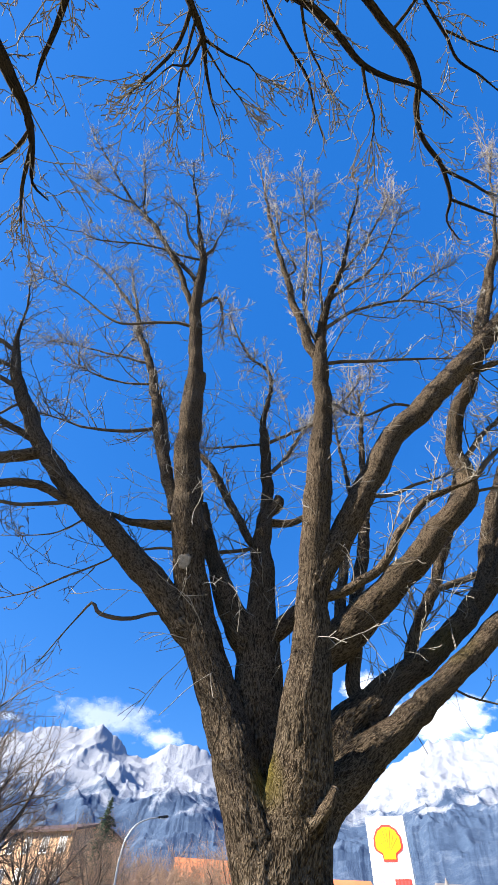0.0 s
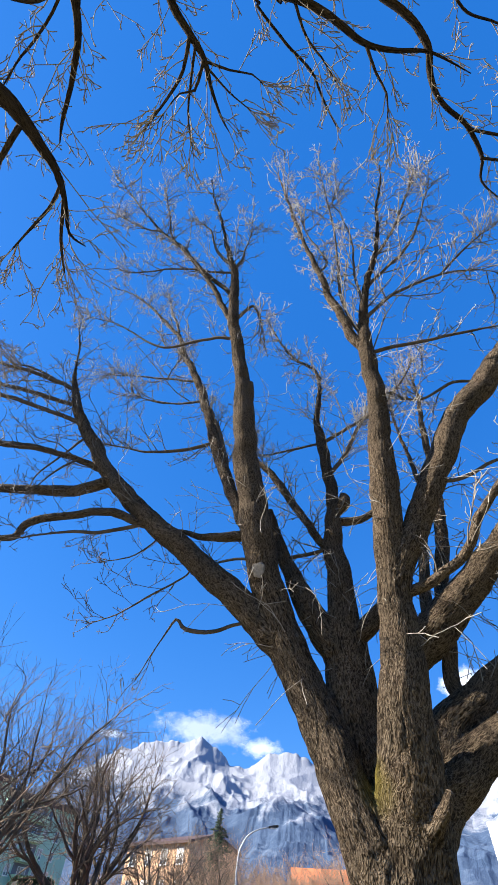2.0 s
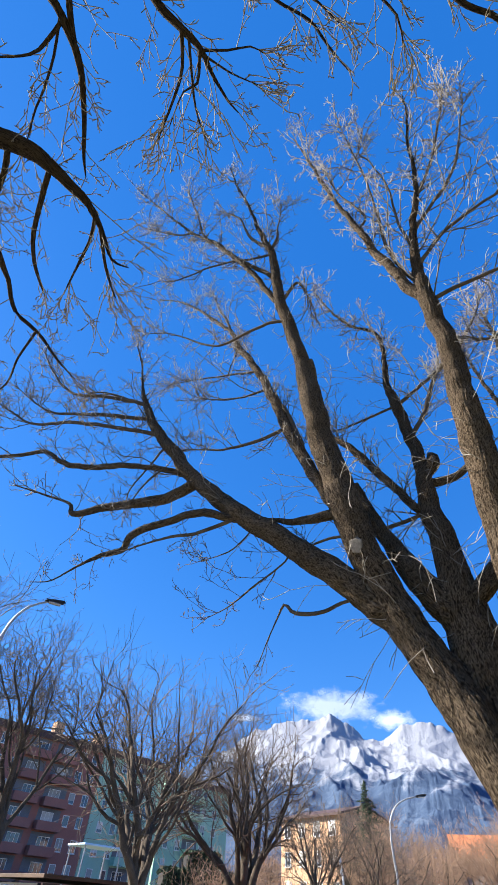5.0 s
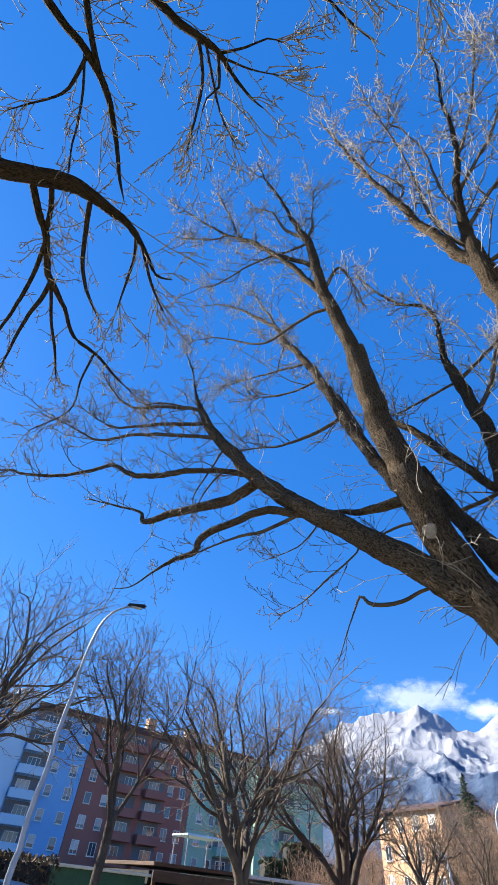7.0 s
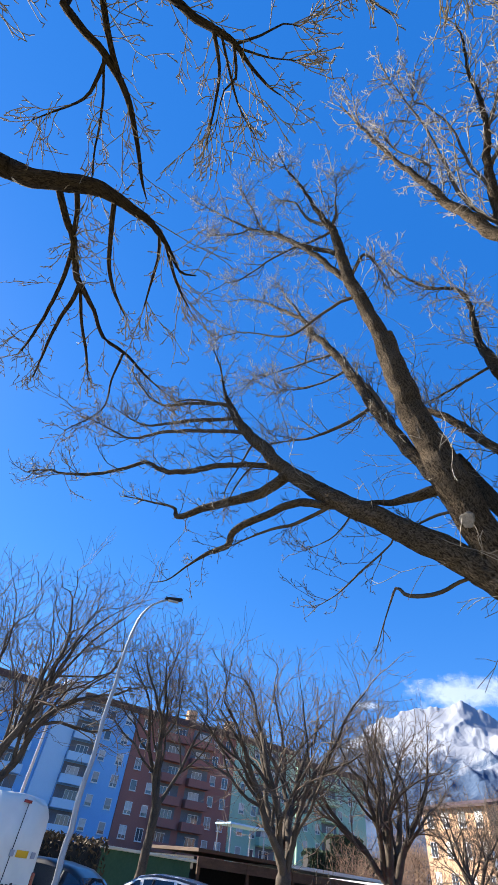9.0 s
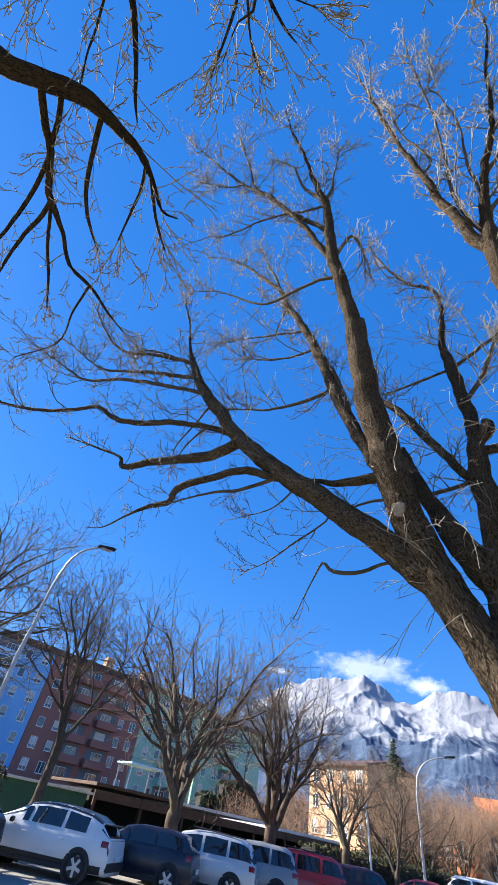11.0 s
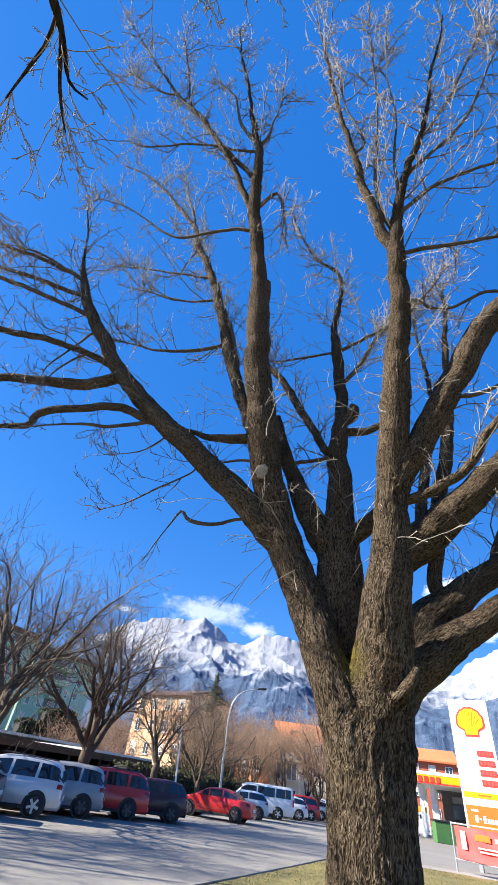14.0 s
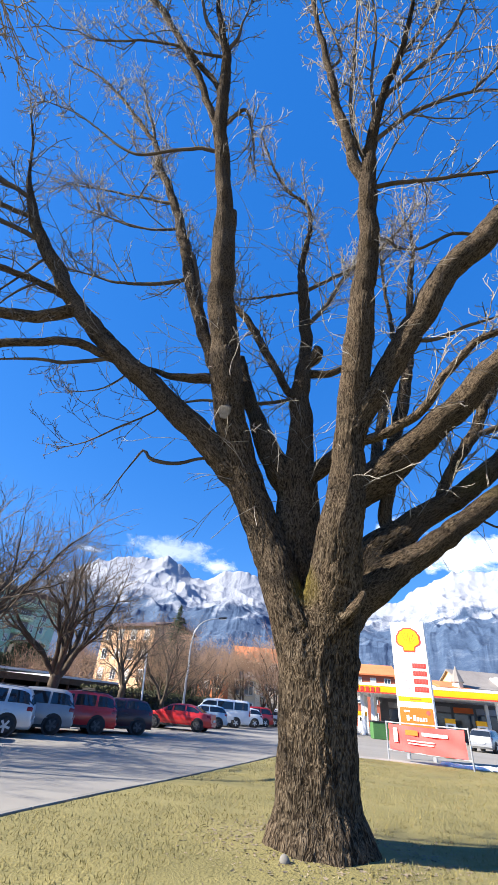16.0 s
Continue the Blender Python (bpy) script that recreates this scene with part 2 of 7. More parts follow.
# ---- mesh helpers ----
def mesh_of(name, verts, faces, mat=None, smooth=False, uvs=None):
    """A mesh from arrays: verts (n, 3), faces (m, k) of one size, uvs (m * k, 2)."""
    me = bpy.data.meshes.new(name)
    verts, faces = np.asarray(verts, np.float32), np.asarray(faces, np.int32)
    m, k = faces.shape
    me.vertices.add(len(verts))
    me.vertices.foreach_set("co", verts.ravel())
    me.loops.add(m * k)
    me.loops.foreach_set("vertex_index", faces.ravel())
    me.polygons.add(m)
    me.polygons.foreach_set("loop_start", np.arange(m, dtype=np.int32) * k)
    me.polygons.foreach_set("use_smooth", np.full(m, smooth))
    if uvs is not None:
        me.uv_layers.new(name="UVMap").data.foreach_set("uv", np.asarray(uvs, np.float32).ravel())
    if mat:
        me.materials.append(mat)
    me.update(calc_edges=True)
    return me


def put(name, me, parent=None, label="", m=None):
    ob = new(name, me)
    if m is not None:
        ob.matrix_world = m
    if parent:
        ob.parent = parent
    return tagged(ob, label)


def part(name, bm, mat, parent, label="", smooth=False):
    """One mesh from a bmesh, linked under its thing or part."""
    me = bpy.data.meshes.new(name)
    bmesh.ops.recalc_face_normals(bm, faces=bm.faces)
    for f in bm.faces:
        f.smooth = smooth
    bm.to_mesh(me)
    bm.free()
    me.materials.append(mat)
    return put(name, me, parent, label)


def thing(name, label, category, m=None, group="", kind=""):
    ob = new(name)
    ob.empty_display_size = 0.2
    if m is not None:
        ob.matrix_world = m
    return tagged(ob, label, category, group, kind)


def box(bm, c, s, bev=0.0, rot=0.0, seg=1):
    """A box of size s centred at c, turned about z by degrees, with bevelled edges."""
    r = bmesh.ops.create_cube(bm, size=1.0)
    vs = r["verts"]
    bmesh.ops.scale(bm, vec=s, verts=vs)
    if bev:
        es = list({e for v in vs for e in v.link_edges})
        vs = list({v for f in bmesh.ops.bevel(bm, geom=es, offset=bev, segments=seg, affect="EDGES")["faces"] for v in f.verts} | {v for v in vs if v.is_valid})
    if rot:
        bmesh.ops.rotate(bm, cent=(0, 0, 0), matrix=Matrix.Rotation(radians(rot), 3, "Z"), verts=vs)
    bmesh.ops.translate(bm, vec=c, verts=vs)
    return vs


def boxed(c, s, bev=0.0, rot=0.0):
    bm = bmesh.new()
    box(bm, c, s, bev, rot)
    return bm


def cyl(bm, a, b, r1, r2=None, n=16):
    """A tapered rod from a to b."""
    a, b = Vector(a), Vector(b)
    d = b - a
    m = Matrix.Translation((a + b) / 2) @ d.to_track_quat("Z", "Y").to_matrix().to_4x4()
    return bmesh.ops.create_cone(bm, cap_ends=True, segments=n, radius1=r1, radius2=r1 if r2 is None else r2, depth=d.length, matrix=m)["verts"]


def rod(a, b, r1, r2=None, n=16):
    bm = bmesh.new()
    cyl(bm, a, b, r1, r2, n)
    return bm


def value_noise(u, v, seed=0, period=None):
    """Smooth noise in two directions, 0 to 1; it closes on itself after period cells of u."""
    iu, iv = np.floor(u).astype(np.int64), np.floor(v).astype(np.int64)
    fu, fv = u - iu, v - iv
    fu, fv = fu * fu * (3 - 2 * fu), fv * fv * (3 - 2 * fv)

    def h(a, b):
        if period:
            a = a % period
        n = (a * 374761393 + b * 668265263 + seed * 974634541) & 0x7FFFFFFF
        n = ((n ^ (n >> 13)) * 1274126177) & 0x7FFFFFFF
        return ((n ^ (n >> 16)) & 0xFFFF) / 65535.0

    return (h(iu, iv) * (1 - fu) + h(iu + 1, iv) * fu) * (1 - fv) + (h(iu, iv + 1) * (1 - fu) + h(iu + 1, iv + 1) * fu) * fv


def spline(pts, step):
    """A smooth curve through rows of x, y, z, radius."""
    p = np.asarray(pts, float)
    out = []
    for i in range(len(p) - 1):
        a, b, c, d = p[max(i - 1, 0)], p[i], p[i + 1], p[min(i + 2, len(p) - 1)]
        n = max(2, int(np.linalg.norm(c[:3] - b[:3]) / step))
        u = (np.arange(n) / n)[:, None]
        out.append(0.5 * (2 * b + (c - a) * u + (2 * a - 5 * b + 4 * c - d) * u**2 + (3 * b - a - 3 * c + d) * u**3))
    out = np.concatenate(out + [p[-1:]])
    out[:, 3] = np.maximum(out[:, 3], 0.004)
    return out


def frames_along(path):
    """Tangents and two steady cross directions along a path."""
    tan = np.gradient(path[:, :3], axis=0)
    tan /= np.linalg.norm(tan, axis=1, keepdims=True) + 1e-9
    side = np.zeros_like(tan)
    s = np.cross(tan[0], (0, 1, 0.01))
    for i, tg in enumerate(tan):
        s = s - tg * (s @ tg)
        s = s / (np.linalg.norm(s) + 1e-9)
        side[i] = s
    return tan, side, np.cross(tan, side)


def kinked(path, seed):
    """Small bends, as grown wood has them; the ends stay."""
    run = np.concatenate([[0], np.cumsum(np.linalg.norm(np.diff(path[:, :3], axis=0), axis=1))])
    fade = np.clip(np.minimum(run, run[-1] - run) / 0.6, 0, 1)
    amp = np.clip(path[:, 3] * 0.5, 0.012, 0.035) * fade * np.clip(0.28 / np.maximum(path[:, 3], 0.01), 0.3, 1)
    for k in range(3):
        path[:, k] += amp * (2 * value_noise(run * 1.7 + 7.1 * k, 0 * run + seed, 91 + k) - 1 + 1.0 * (value_noise(run * 4.3 + 3.3 * k, 0 * run + seed, 95 + k) - 0.5))
    return path


def fused(name, curves, mat, low, high, cell=0.025, blend=0.045):
    """One smooth body grown together from several limbs (curves of x, y, z, radius), with bark coordinates in metres along each."""
    low, high = np.array(low), np.array(high)
    dims = np.ceil((high - low) / cell).astype(int) + 1
    ax = [low[k] + cell * np.arange(dims[k]) for k in range(3)]
    total = np.zeros(dims, np.float32)

    def segments(c):
        return [(c[i], c[i + 1]) for i in range(len(c) - 1)]

    def dist(P, a, b):
        ab = b[:3] - a[:3]
        f = np.clip(((P - a[:3]) @ ab) / (ab @ ab), 0, 1)
        return np.linalg.norm(P - a[:3] - f[..., None] * ab, axis=-1) - (a[3] + f * (b[3] - a[3])), f

    for c in curves:
        field = np.full(dims, 0.5, np.float32)
        for a, b in segments(c):
            reach = max(a[3], b[3]) + 0.4
            i0 = np.clip(((np.minimum(a[:3], b[:3]) - reach - low) / cell).astype(int), 0, dims)
            i1 = np.clip(((np.maximum(a[:3], b[:3]) + reach - low) / cell).astype(int) + 2, 0, dims)
            if (i1 <= i0).any():
                continue
            sl = tuple(slice(p, q) for p, q in zip(i0, i1))
            P = np.stack(np.meshgrid(*[ax[k][sl[k]] for k in range(3)], indexing="ij"), -1)
            field[sl] = np.minimum(field[sl], dist(P, a, b)[0])
        total += np.exp(-field / blend)
    F = -blend * np.log(total + 1e-9)
    inside = F < 0
    corner = [(a, b, c) for a in (0, 1) for b in (0, 1) for c in (0, 1)]
    cut = lambda arr, o: arr[o[0] : dims[0] - 1 + o[0], o[1] : dims[1] - 1 + o[1], o[2] : dims[2] - 1 + o[2]]
    count = sum(cut(inside, o).astype(np.int8) for o in corner)
    cells = np.argwhere((count > 0) & (count < 8))
    index = np.full(dims - 1, -1, np.int64)
    index[tuple(cells.T)] = np.arange(len(cells))
    acc, num = np.zeros((len(cells), 3)), np.zeros(len(cells))
    for o in corner:
        for k in range(3):
            if o[k]:
                continue
            e = list(o)
            e[k] = 1
            fa, fb = F[tuple((cells + o).T)], F[tuple((cells + e).T)]
            hit = (fa < 0) != (fb < 0)
            t_ = np.where(hit, fa / np.where(hit, fa - fb, 1), 0)
            p = np.array(o, float)[None] + 0 * acc
            p[:, k] += t_
            acc += np.where(hit[:, None], p, 0)
            num += hit
    V = low + cell * (cells + acc / num[:, None])
    quads = []
    for k in range(3):
        i, j = [(1, 2), (2, 0), (0, 1)][k]
        sl0 = [slice(1, d - 1) for d in dims]
        sl1 = list(sl0)
        sl0[k], sl1[k] = slice(0, dims[k] - 1), slice(1, dims[k])
        a, b = inside[tuple(sl0)], inside[tuple(sl1)]
        at = np.argwhere(a != b) + np.array([0 if q == k else 1 for q in range(3)])
        flip = a[a != b]
        off = np.zeros((4, 3), int)
        off[1, i] = off[2, i] = off[2, j] = off[3, j] = -1
        q = np.stack([index[tuple((at + off[n]).T)] for n in range(4)], 1)
        q[flip] = q[flip][:, ::-1]
        quads.append(q)
    quads = np.concatenate(quads)
    quads = quads[(quads >= 0).all(1)][:, ::-1]
    # bark coordinates along the limb that lies nearest to each face
    K = len(curves)
    D, U, W = np.full((K, len(V)), 9.0), np.zeros((K, len(V))), np.zeros((K, len(V)))
    girth = np.array([2 * np.pi * np.median(c[:, 3]) for c in curves])
    for n, c in enumerate(curves):
        run = np.concatenate([[0], np.cumsum(np.linalg.norm(np.diff(c[:, :3], axis=0), axis=1))])
        for i, (a, b) in enumerate(segments(c)):
            near = np.nonzero(np.linalg.norm(V - (a[:3] + b[:3]) / 2, axis=1) < max(a[3], b[3]) + 0.6)[0]
            d, f = dist(V[near], a, b)
            closer = d < D[n, near]
            ids, f = near[closer], f[closer][:, None]
            D[n, ids] = d[closer]
            W[n, ids] = run[i] + f[:, 0] * (run[i + 1] - run[i])
        # slide each point along the smoothed limb until it lies square to it
        span_ = np.ones(7) / 7
        soft = np.stack([np.convolve(np.pad(c[:, k], 3, mode="reflect", reflect_type="odd"), span_, "valid") for k in range(3)], 1)
        lead = frames_along(soft)[0]
        lead = np.stack([np.convolve(np.pad(lead[:, k], 3, mode="edge"), span_, "valid") for k in range(3)], 1)
        ids = np.nonzero(D[n] < 0.6)[0]
        w_ = W[n, ids]
        for _ in range(12):
            at = np.stack([np.interp(w_, run, soft[:, k]) for k in range(3)], 1)
            go = np.stack([np.interp(w_, run, lead[:, k]) for k in range(3)], 1)
            over_ = w_ - np.clip(w_, run[0], run[-1])
            w_ = w_ + 0.5 * (((V[ids] - at) * go).sum(1) - over_)
        off = V[ids] - at
        rear = np.array([0, 1, 0]) - go * go[:, 1:2]
        side = np.cross(go, rear)
        U[n, ids] = (np.arctan2((off * side).sum(1), (off * rear).sum(1)) % (2 * np.pi)) / (2 * np.pi) * girth[n]
        W[n, ids] = w_ + 3.7 * n
    D[1:] += np.where(np.arange(1, K)[:, None] < K - len(ROOTS), 0.8 * np.clip(2.9 - V[:, 2], 0, 1), 1.5 * np.clip(V[:, 2] - 0.2, 0, 1))
    mine = np.argmin(D, 0)
    host = np.argmin(D[:, quads].sum(2), 0)
    u, w = U[host[:, None], quads], W[host[:, None], quads]
    span = girth[host][:, None]
    u = np.where((u.max(1, keepdims=True) - u > span * 0.5), u + span, u)
    U, W = U[mine, np.arange(len(V))], W[mine, np.arange(len(V))]
    me = mesh_of(name, V, quads, mat, True, np.stack([u, w], -1).reshape(-1, 2))
    nrm_ = np.zeros(len(V) * 3, np.float32)
    me.vertices.foreach_get("normal", nrm_)
    nrm_ = nrm_.reshape(-1, 3)
    ridge_ = np.abs(2 * value_noise(U / 0.085 + 0.8 * value_noise(U / 0.2, W / 0.3, 73), W / 0.32, 71) - 1)
    rough = (ridge_ - 0.45) * 0.030 + (value_noise(U / 0.055, W / 0.16, 72) - 0.5) * 0.022
    me.vertices.foreach_set("co", (V + nrm_ * rough[:, None]).astype(np.float32).ravel())
    me.update()
    return me


def tube(name, pts, mat, step=0.1, sides=12, relief=0.0, lumps=0.04, seed=1, flare=0.0):
    """A round limb along a curve, uneven and with ridged bark, closed by a dome; its seam lies on the side of +y."""
    path = kinked(spline(pts, step), seed)
    tan, s, t = frames_along(path)
    n = len(path)
    run = np.concatenate([[0], np.cumsum(np.linalg.norm(np.diff(path[:, :3], axis=0), axis=1))])
    # turn the cross directions so that angle 0 points towards +y
    turn = np.arctan2(t[:, 1], s[:, 1])
    ang = np.linspace(0, 2 * np.pi, sides, endpoint=False)[None] + turn[:, None]
    rad = path[:, 3][:, None] * np.ones((1, sides))
    uu = np.linspace(0, 1, sides, endpoint=False)[None] * np.ones((n, 1))
    rad *= 1 + lumps * 2 * (value_noise(uu * 4, run[:, None] * 1.5, seed, 4) - 0.5) + lumps * (value_noise(uu * 9, run[:, None] * 4, seed + 3, 9) - 0.5)
    if flare:
        low = np.clip(1 - (path[:, 2][:, None] + 0.05) / 0.75, 0, 1) ** 2
        lobes = 0.55 + 0.9 * value_noise(uu * 7, run[:, None] * 0.3, seed + 9, 7)
        rad += flare * low * lobes
    if relief:
        count = max(12, int(2 * np.pi * path[:, 3].max() / 0.034))
        bend = 1.1 * (value_noise(uu * count / 4, run[:, None] * 6, seed + 5, max(1, count // 4)) - 0.5)
        a = np.abs(2 * value_noise((uu * count + bend) % count, run[:, None] * 5.5, seed + 6, count) - 1)
        b = np.abs(2 * value_noise((uu * 2 * count + bend) % (2 * count), run[:, None] * 11, seed + 7, 2 * count) - 1)
        rad += relief * (a * 0.75 + b * 0.35 - 0.4)
    ring = path[:, None, :3] + rad[..., None] * (np.cos(ang)[..., None] * s[:, None] + np.sin(ang)[..., None] * t[:, None])
    verts = np.concatenate([ring.reshape(-1, 3), path[-1:, :3] + tan[-1:] * path[-1, 3] * 0.5])
    i, j = np.meshgrid(np.arange(n - 1), np.arange(sides), indexing="ij")
    i, j, j2 = i.ravel(), j.ravel(), (j.ravel() + 1) % sides
    quads = np.stack([i * sides + j, i * sides + j2, (i + 1) * sides + j2, (i + 1) * sides + j], 1)
    r0 = path[:, 3].max() * 0.85 * 2 * np.pi
    un = j / sides * r0
    uq = np.stack([np.stack([un, run[i]], 1), np.stack([un + r0 / sides, run[i]], 1), np.stack([un + r0 / sides, run[i + 1]], 1), np.stack([un, run[i + 1]], 1)], 1)
    k = np.arange(sides)
    tip = np.full(sides, n * sides)
    cap = np.stack([(n - 1) * sides + k, (n - 1) * sides + (k + 1) % sides, tip, tip], 1)
    me = bpy.data.meshes.new(name)
    me.from_pydata(verts.tolist(), [], quads.tolist() + cap[:, :3].tolist())
    lay = me.uv_layers.new(name="UVMap")
    flat = np.zeros((len(quads) * 4 + sides * 3, 2), np.float32)
    flat[: len(quads) * 4] = uq.reshape(-1, 2)
    lay.data.foreach_set("uv", flat.ravel())
    me.polygons.foreach_set("use_smooth", np.full(len(me.polygons), True))
    me.materials.append(mat)
    return me, path


def strands(name, lines, mat, sides=3):
    """Many thin tapered twigs as one mesh: lines is a list of (points (k, 3), radius at the start, radius at the end)."""
    V, Q, base = [], [], 0
    by = {}
    for p, r0, r1 in lines:
        by.setdefault(len(p), []).append((p, r0, r1))
    for k, group in by.items():
        P = np.array([g[0] for g in group])
        r = np.array([np.linspace(g[1], g[2], k) for g in group])
        tg = np.gradient(P, axis=1)
        tg /= np.linalg.norm(tg, axis=2, keepdims=True) + 1e-9
        s = np.cross(tg, np.array([0.31, 0.52, 0.79]))
        s /= np.linalg.norm(s, axis=2, keepdims=True) + 1e-9
        t = np.cross(tg, s)
        ang = np.arange(sides) * 2 * np.pi / sides
        ring = P[:, :, None] + r[:, :, None, None] * (np.cos(ang)[:, None] * s[:, :, None] + np.sin(ang)[:, None] * t[:, :, None])
        N = len(P)
        V.append(ring.reshape(-1, 3))
        a, i, j = np.meshgrid(np.arange(N), np.arange(k - 1), np.arange(sides), indexing="ij")
        o = base + a * k * sides
        j2 = (j + 1) % sides
        Q.append(np.stack([o + i * sides + j, o + i * sides + j2, o + (i + 1) * sides + j2, o + (i + 1) * sides + j], -1).reshape(-1, 4))
        base += N * k * sides
    return mesh_of(name, np.concatenate(V), np.concatenate(Q), mat, True)


def unit(v):
    return v / (np.linalg.norm(v) + 1e-9)


def sprout(rng, lines, start, way, length, radius, level, bias, gap=0.16, wild=0.35, joints=0):
    """A twig with its side twigs, down to the given level; bias draws the growth in one direction."""
    k = joints or (3, 4, 5)[min(level, 2)]
    p, d = [np.array(start, float)], unit(np.array(way, float))
    for _ in range(k - 1):
        d = unit(d + rng.normal(0, wild * 0.62, 3) + np.array(bias) * 0.2)
        p.append(p[-1] + d * length / (k - 1))
    lines.append((np.array(p), radius, max(0.0058, radius * 0.45)))
    if level <= 0:
        return
    n = max(2, int(length / gap))
    for i in range(n):
        f = 0.2 + 0.8 * (i + rng.random()) / n
        x = f * (k - 1)
        a = min(int(x), k - 2)
        q = p[a] + (p[a + 1] - p[a]) * (x - a)
        along = unit(p[a + 1] - p[a])
        out = unit(along * 0.75 + rng.normal(0, 0.62, 3) + np.array(bias) * 0.3)
        sprout(rng, lines, q, out, length * rng.uniform(0.28, 0.5) * (1.15 - 0.45 * f), max(0.0064, radius * 0.62), level - 1, bias, gap, wild)


def clothe(rng, lines, path, per_m, length, radius, level, bias, thick=0.2, tip=9, tip_len=1.2, gap=0.16, long=0):
    """Twigs along a branch and a broom of them at its tip; long: some grow out far, high up (1) or anywhere (2)."""
    seg = np.linalg.norm(np.diff(path[:, :3], axis=0), axis=1)
    for i in range(len(seg)):
        r = path[i, 3]
        if r >= thick * 0.5 and path[i, 2] < 4.6:
            continue
        rate = per_m * (1.0 if r < thick * 0.5 else 0.55 if r < thick else 0.6)
        for _ in range(rng.poisson(rate * seg[i])):
            tg = unit(path[i + 1, :3] - path[i, :3])
            side = rng.normal(0, 1, 3)
            side = unit(side - tg * (side @ tg))
            q = path[i, :3] + rng.random() * (path[i + 1, :3] - path[i, :3]) + side * r * 0.8
            if r >= thick * 0.5:
                sprout(rng, lines, q, unit(side + tg * rng.uniform(-0.3, 0.6)), length * rng.uniform(0.6, 1.6), radius * 0.40, min(level, 1), (0, 0, -0.10), gap * 2.2, 0.25, 9)
                continue
            if long and (path[i, 2] > 8.5 or long == 2) and rng.random() < 0.11:
                sprout(rng, lines, q, unit(tg * 0.8 + side * 0.8 + np.array(bias) * 0.3), length * rng.uniform(1.5, 2.3), radius * 1.25, level + 1, bias, gap * 1.9)
                continue
            sprout(rng, lines, q, unit(tg * 0.7 + side * 0.8 + np.array(bias) * 0.4), length * rng.uniform(0.45, 1.25), radius * rng.uniform(0.7, 1.2), level, bias, gap)
    tg = unit(path[-1, :3] - path[-4, :3])
    for _ in range(tip):
        i = rng.integers(int(len(path) * 0.72), len(path))
        sprout(rng, lines, path[i, :3], unit(tg + rng.normal(0, 0.4, 3) + np.array(bias) * 0.3), tip_len * rng.uniform(0.5, 1.1), radius, level, bias, gap)

# ---- ground, road, kerb, lawn ----
ROW_U, ROW_N = np.array([0.25, 0.968]), np.array([-0.968, 0.25])      # along the street, and across it away from the lawn


def street(p, s, z=0.0):
    """A place p metres across the street from the eye and s metres along it."""
    q = ROW_N * p + ROW_U * s
    return (float(q[0]), float(q[1]), z)


def sheet(name, xs, ys, height, mat, label, kind="structure", category=""):
    X, Y = np.meshgrid(xs, ys, indexing="ij")
    Z = height(X, Y)
    n, m = X.shape
    i, j = np.meshgrid(np.arange(n - 1), np.arange(m - 1), indexing="ij")
    q = np.stack([i * m + j, (i + 1) * m + j, (i + 1) * m + j + 1, i * m + j + 1], -1).reshape(-1, 4)
    ob = put(name, mesh_of(name, np.stack([X, Y, Z], -1).reshape(-1, 3), q, mat, True))
    return tagged(ob, label, category, "", kind)


far = np.concatenate([[-4900, -2500, -1200, -600, -300], np.linspace(-150, 150, 31), [300, 600, 1200, 2500, 4900]])
sheet("ground", far, far, lambda x, y: np.where(np.hypot(x, y) > 140, -0.02, -0.012) + 0 * x, FIELD, "flat dull earth and winter grass reaching the horizon", "structure", "ground")


def kerb_x(y):
    return np.interp(y, [-12, 0, 7.2, 9.5, 11.8, 17.1, 20.0, 22.3, 23.6], [-6.2, -5.4, -4.42, -3.95, -3.4, -2.34, -1.8, -1.15, -0.1])


def band(name, line_a, line_b, z, mat, label, category, thick=0.0, cuts=6):
    """A strip of ground between two lines of points, with a little unevenness."""
    a, b = np.array(line_a, float), np.array(line_b, float)
    f = np.linspace(0, 1, cuts)[:, None, None]
    P = a[None] * (1 - f) + b[None] * f
    k, n, _ = P.shape
    Z = z + 0.006 * (value_noise(P[..., 0] * 0.7, P[..., 1] * 0.7, 5) - 0.5)
    i, j = np.meshgrid(np.arange(k - 1), np.arange(n - 1), indexing="ij")
    q = np.stack([i * n + j, i * n + j + 1, (i + 1) * n + j + 1, (i + 1) * n + j], -1).reshape(-1, 4)
    ob = put(name, mesh_of(name, np.concatenate([P, Z[..., None]], -1).reshape(-1, 3), q, mat, True))
    return tagged(ob, label, category, "", "structure")


ys = np.linspace(-12, 60, 60)
kx = np.where(ys < 23.0, kerb_x(np.minimum(ys, 23.0)), 30.0)
band("road", [street(19.0, s)[:2] for s in np.linspace(-16, 95, 60)], [street(-4.0 + (0 if s < 26 else -40), s)[:2] if s > 26 else (float(kerb_x(min(23.0, s * 0.968 + 1))) + 0.4, s * 0.968 + 1) for s in np.linspace(-16, 95, 60)], 0.0, ASPHALT, "grey asphalt street and parking bays, patched and dry", "road", cuts=14)
band("pavement", [(float(kerb_x(min(y, 23.6))) - 0.0 if y < 23.6 else -0.1, y) for y in np.linspace(19.0, 25.0, 12)], [(float(kerb_x(min(y, 23.6))) + 0.1 if y < 22.0 else 22.0, y) for y in np.linspace(19.0, 25.0, 12)], 0.015, PAVING, "pale concrete pavement between lawn and street", "pavement", cuts=8)
lawn_y = np.linspace(-12, 23.4, 140)
lawn_f = np.linspace(0, 1, 90) ** 1.6
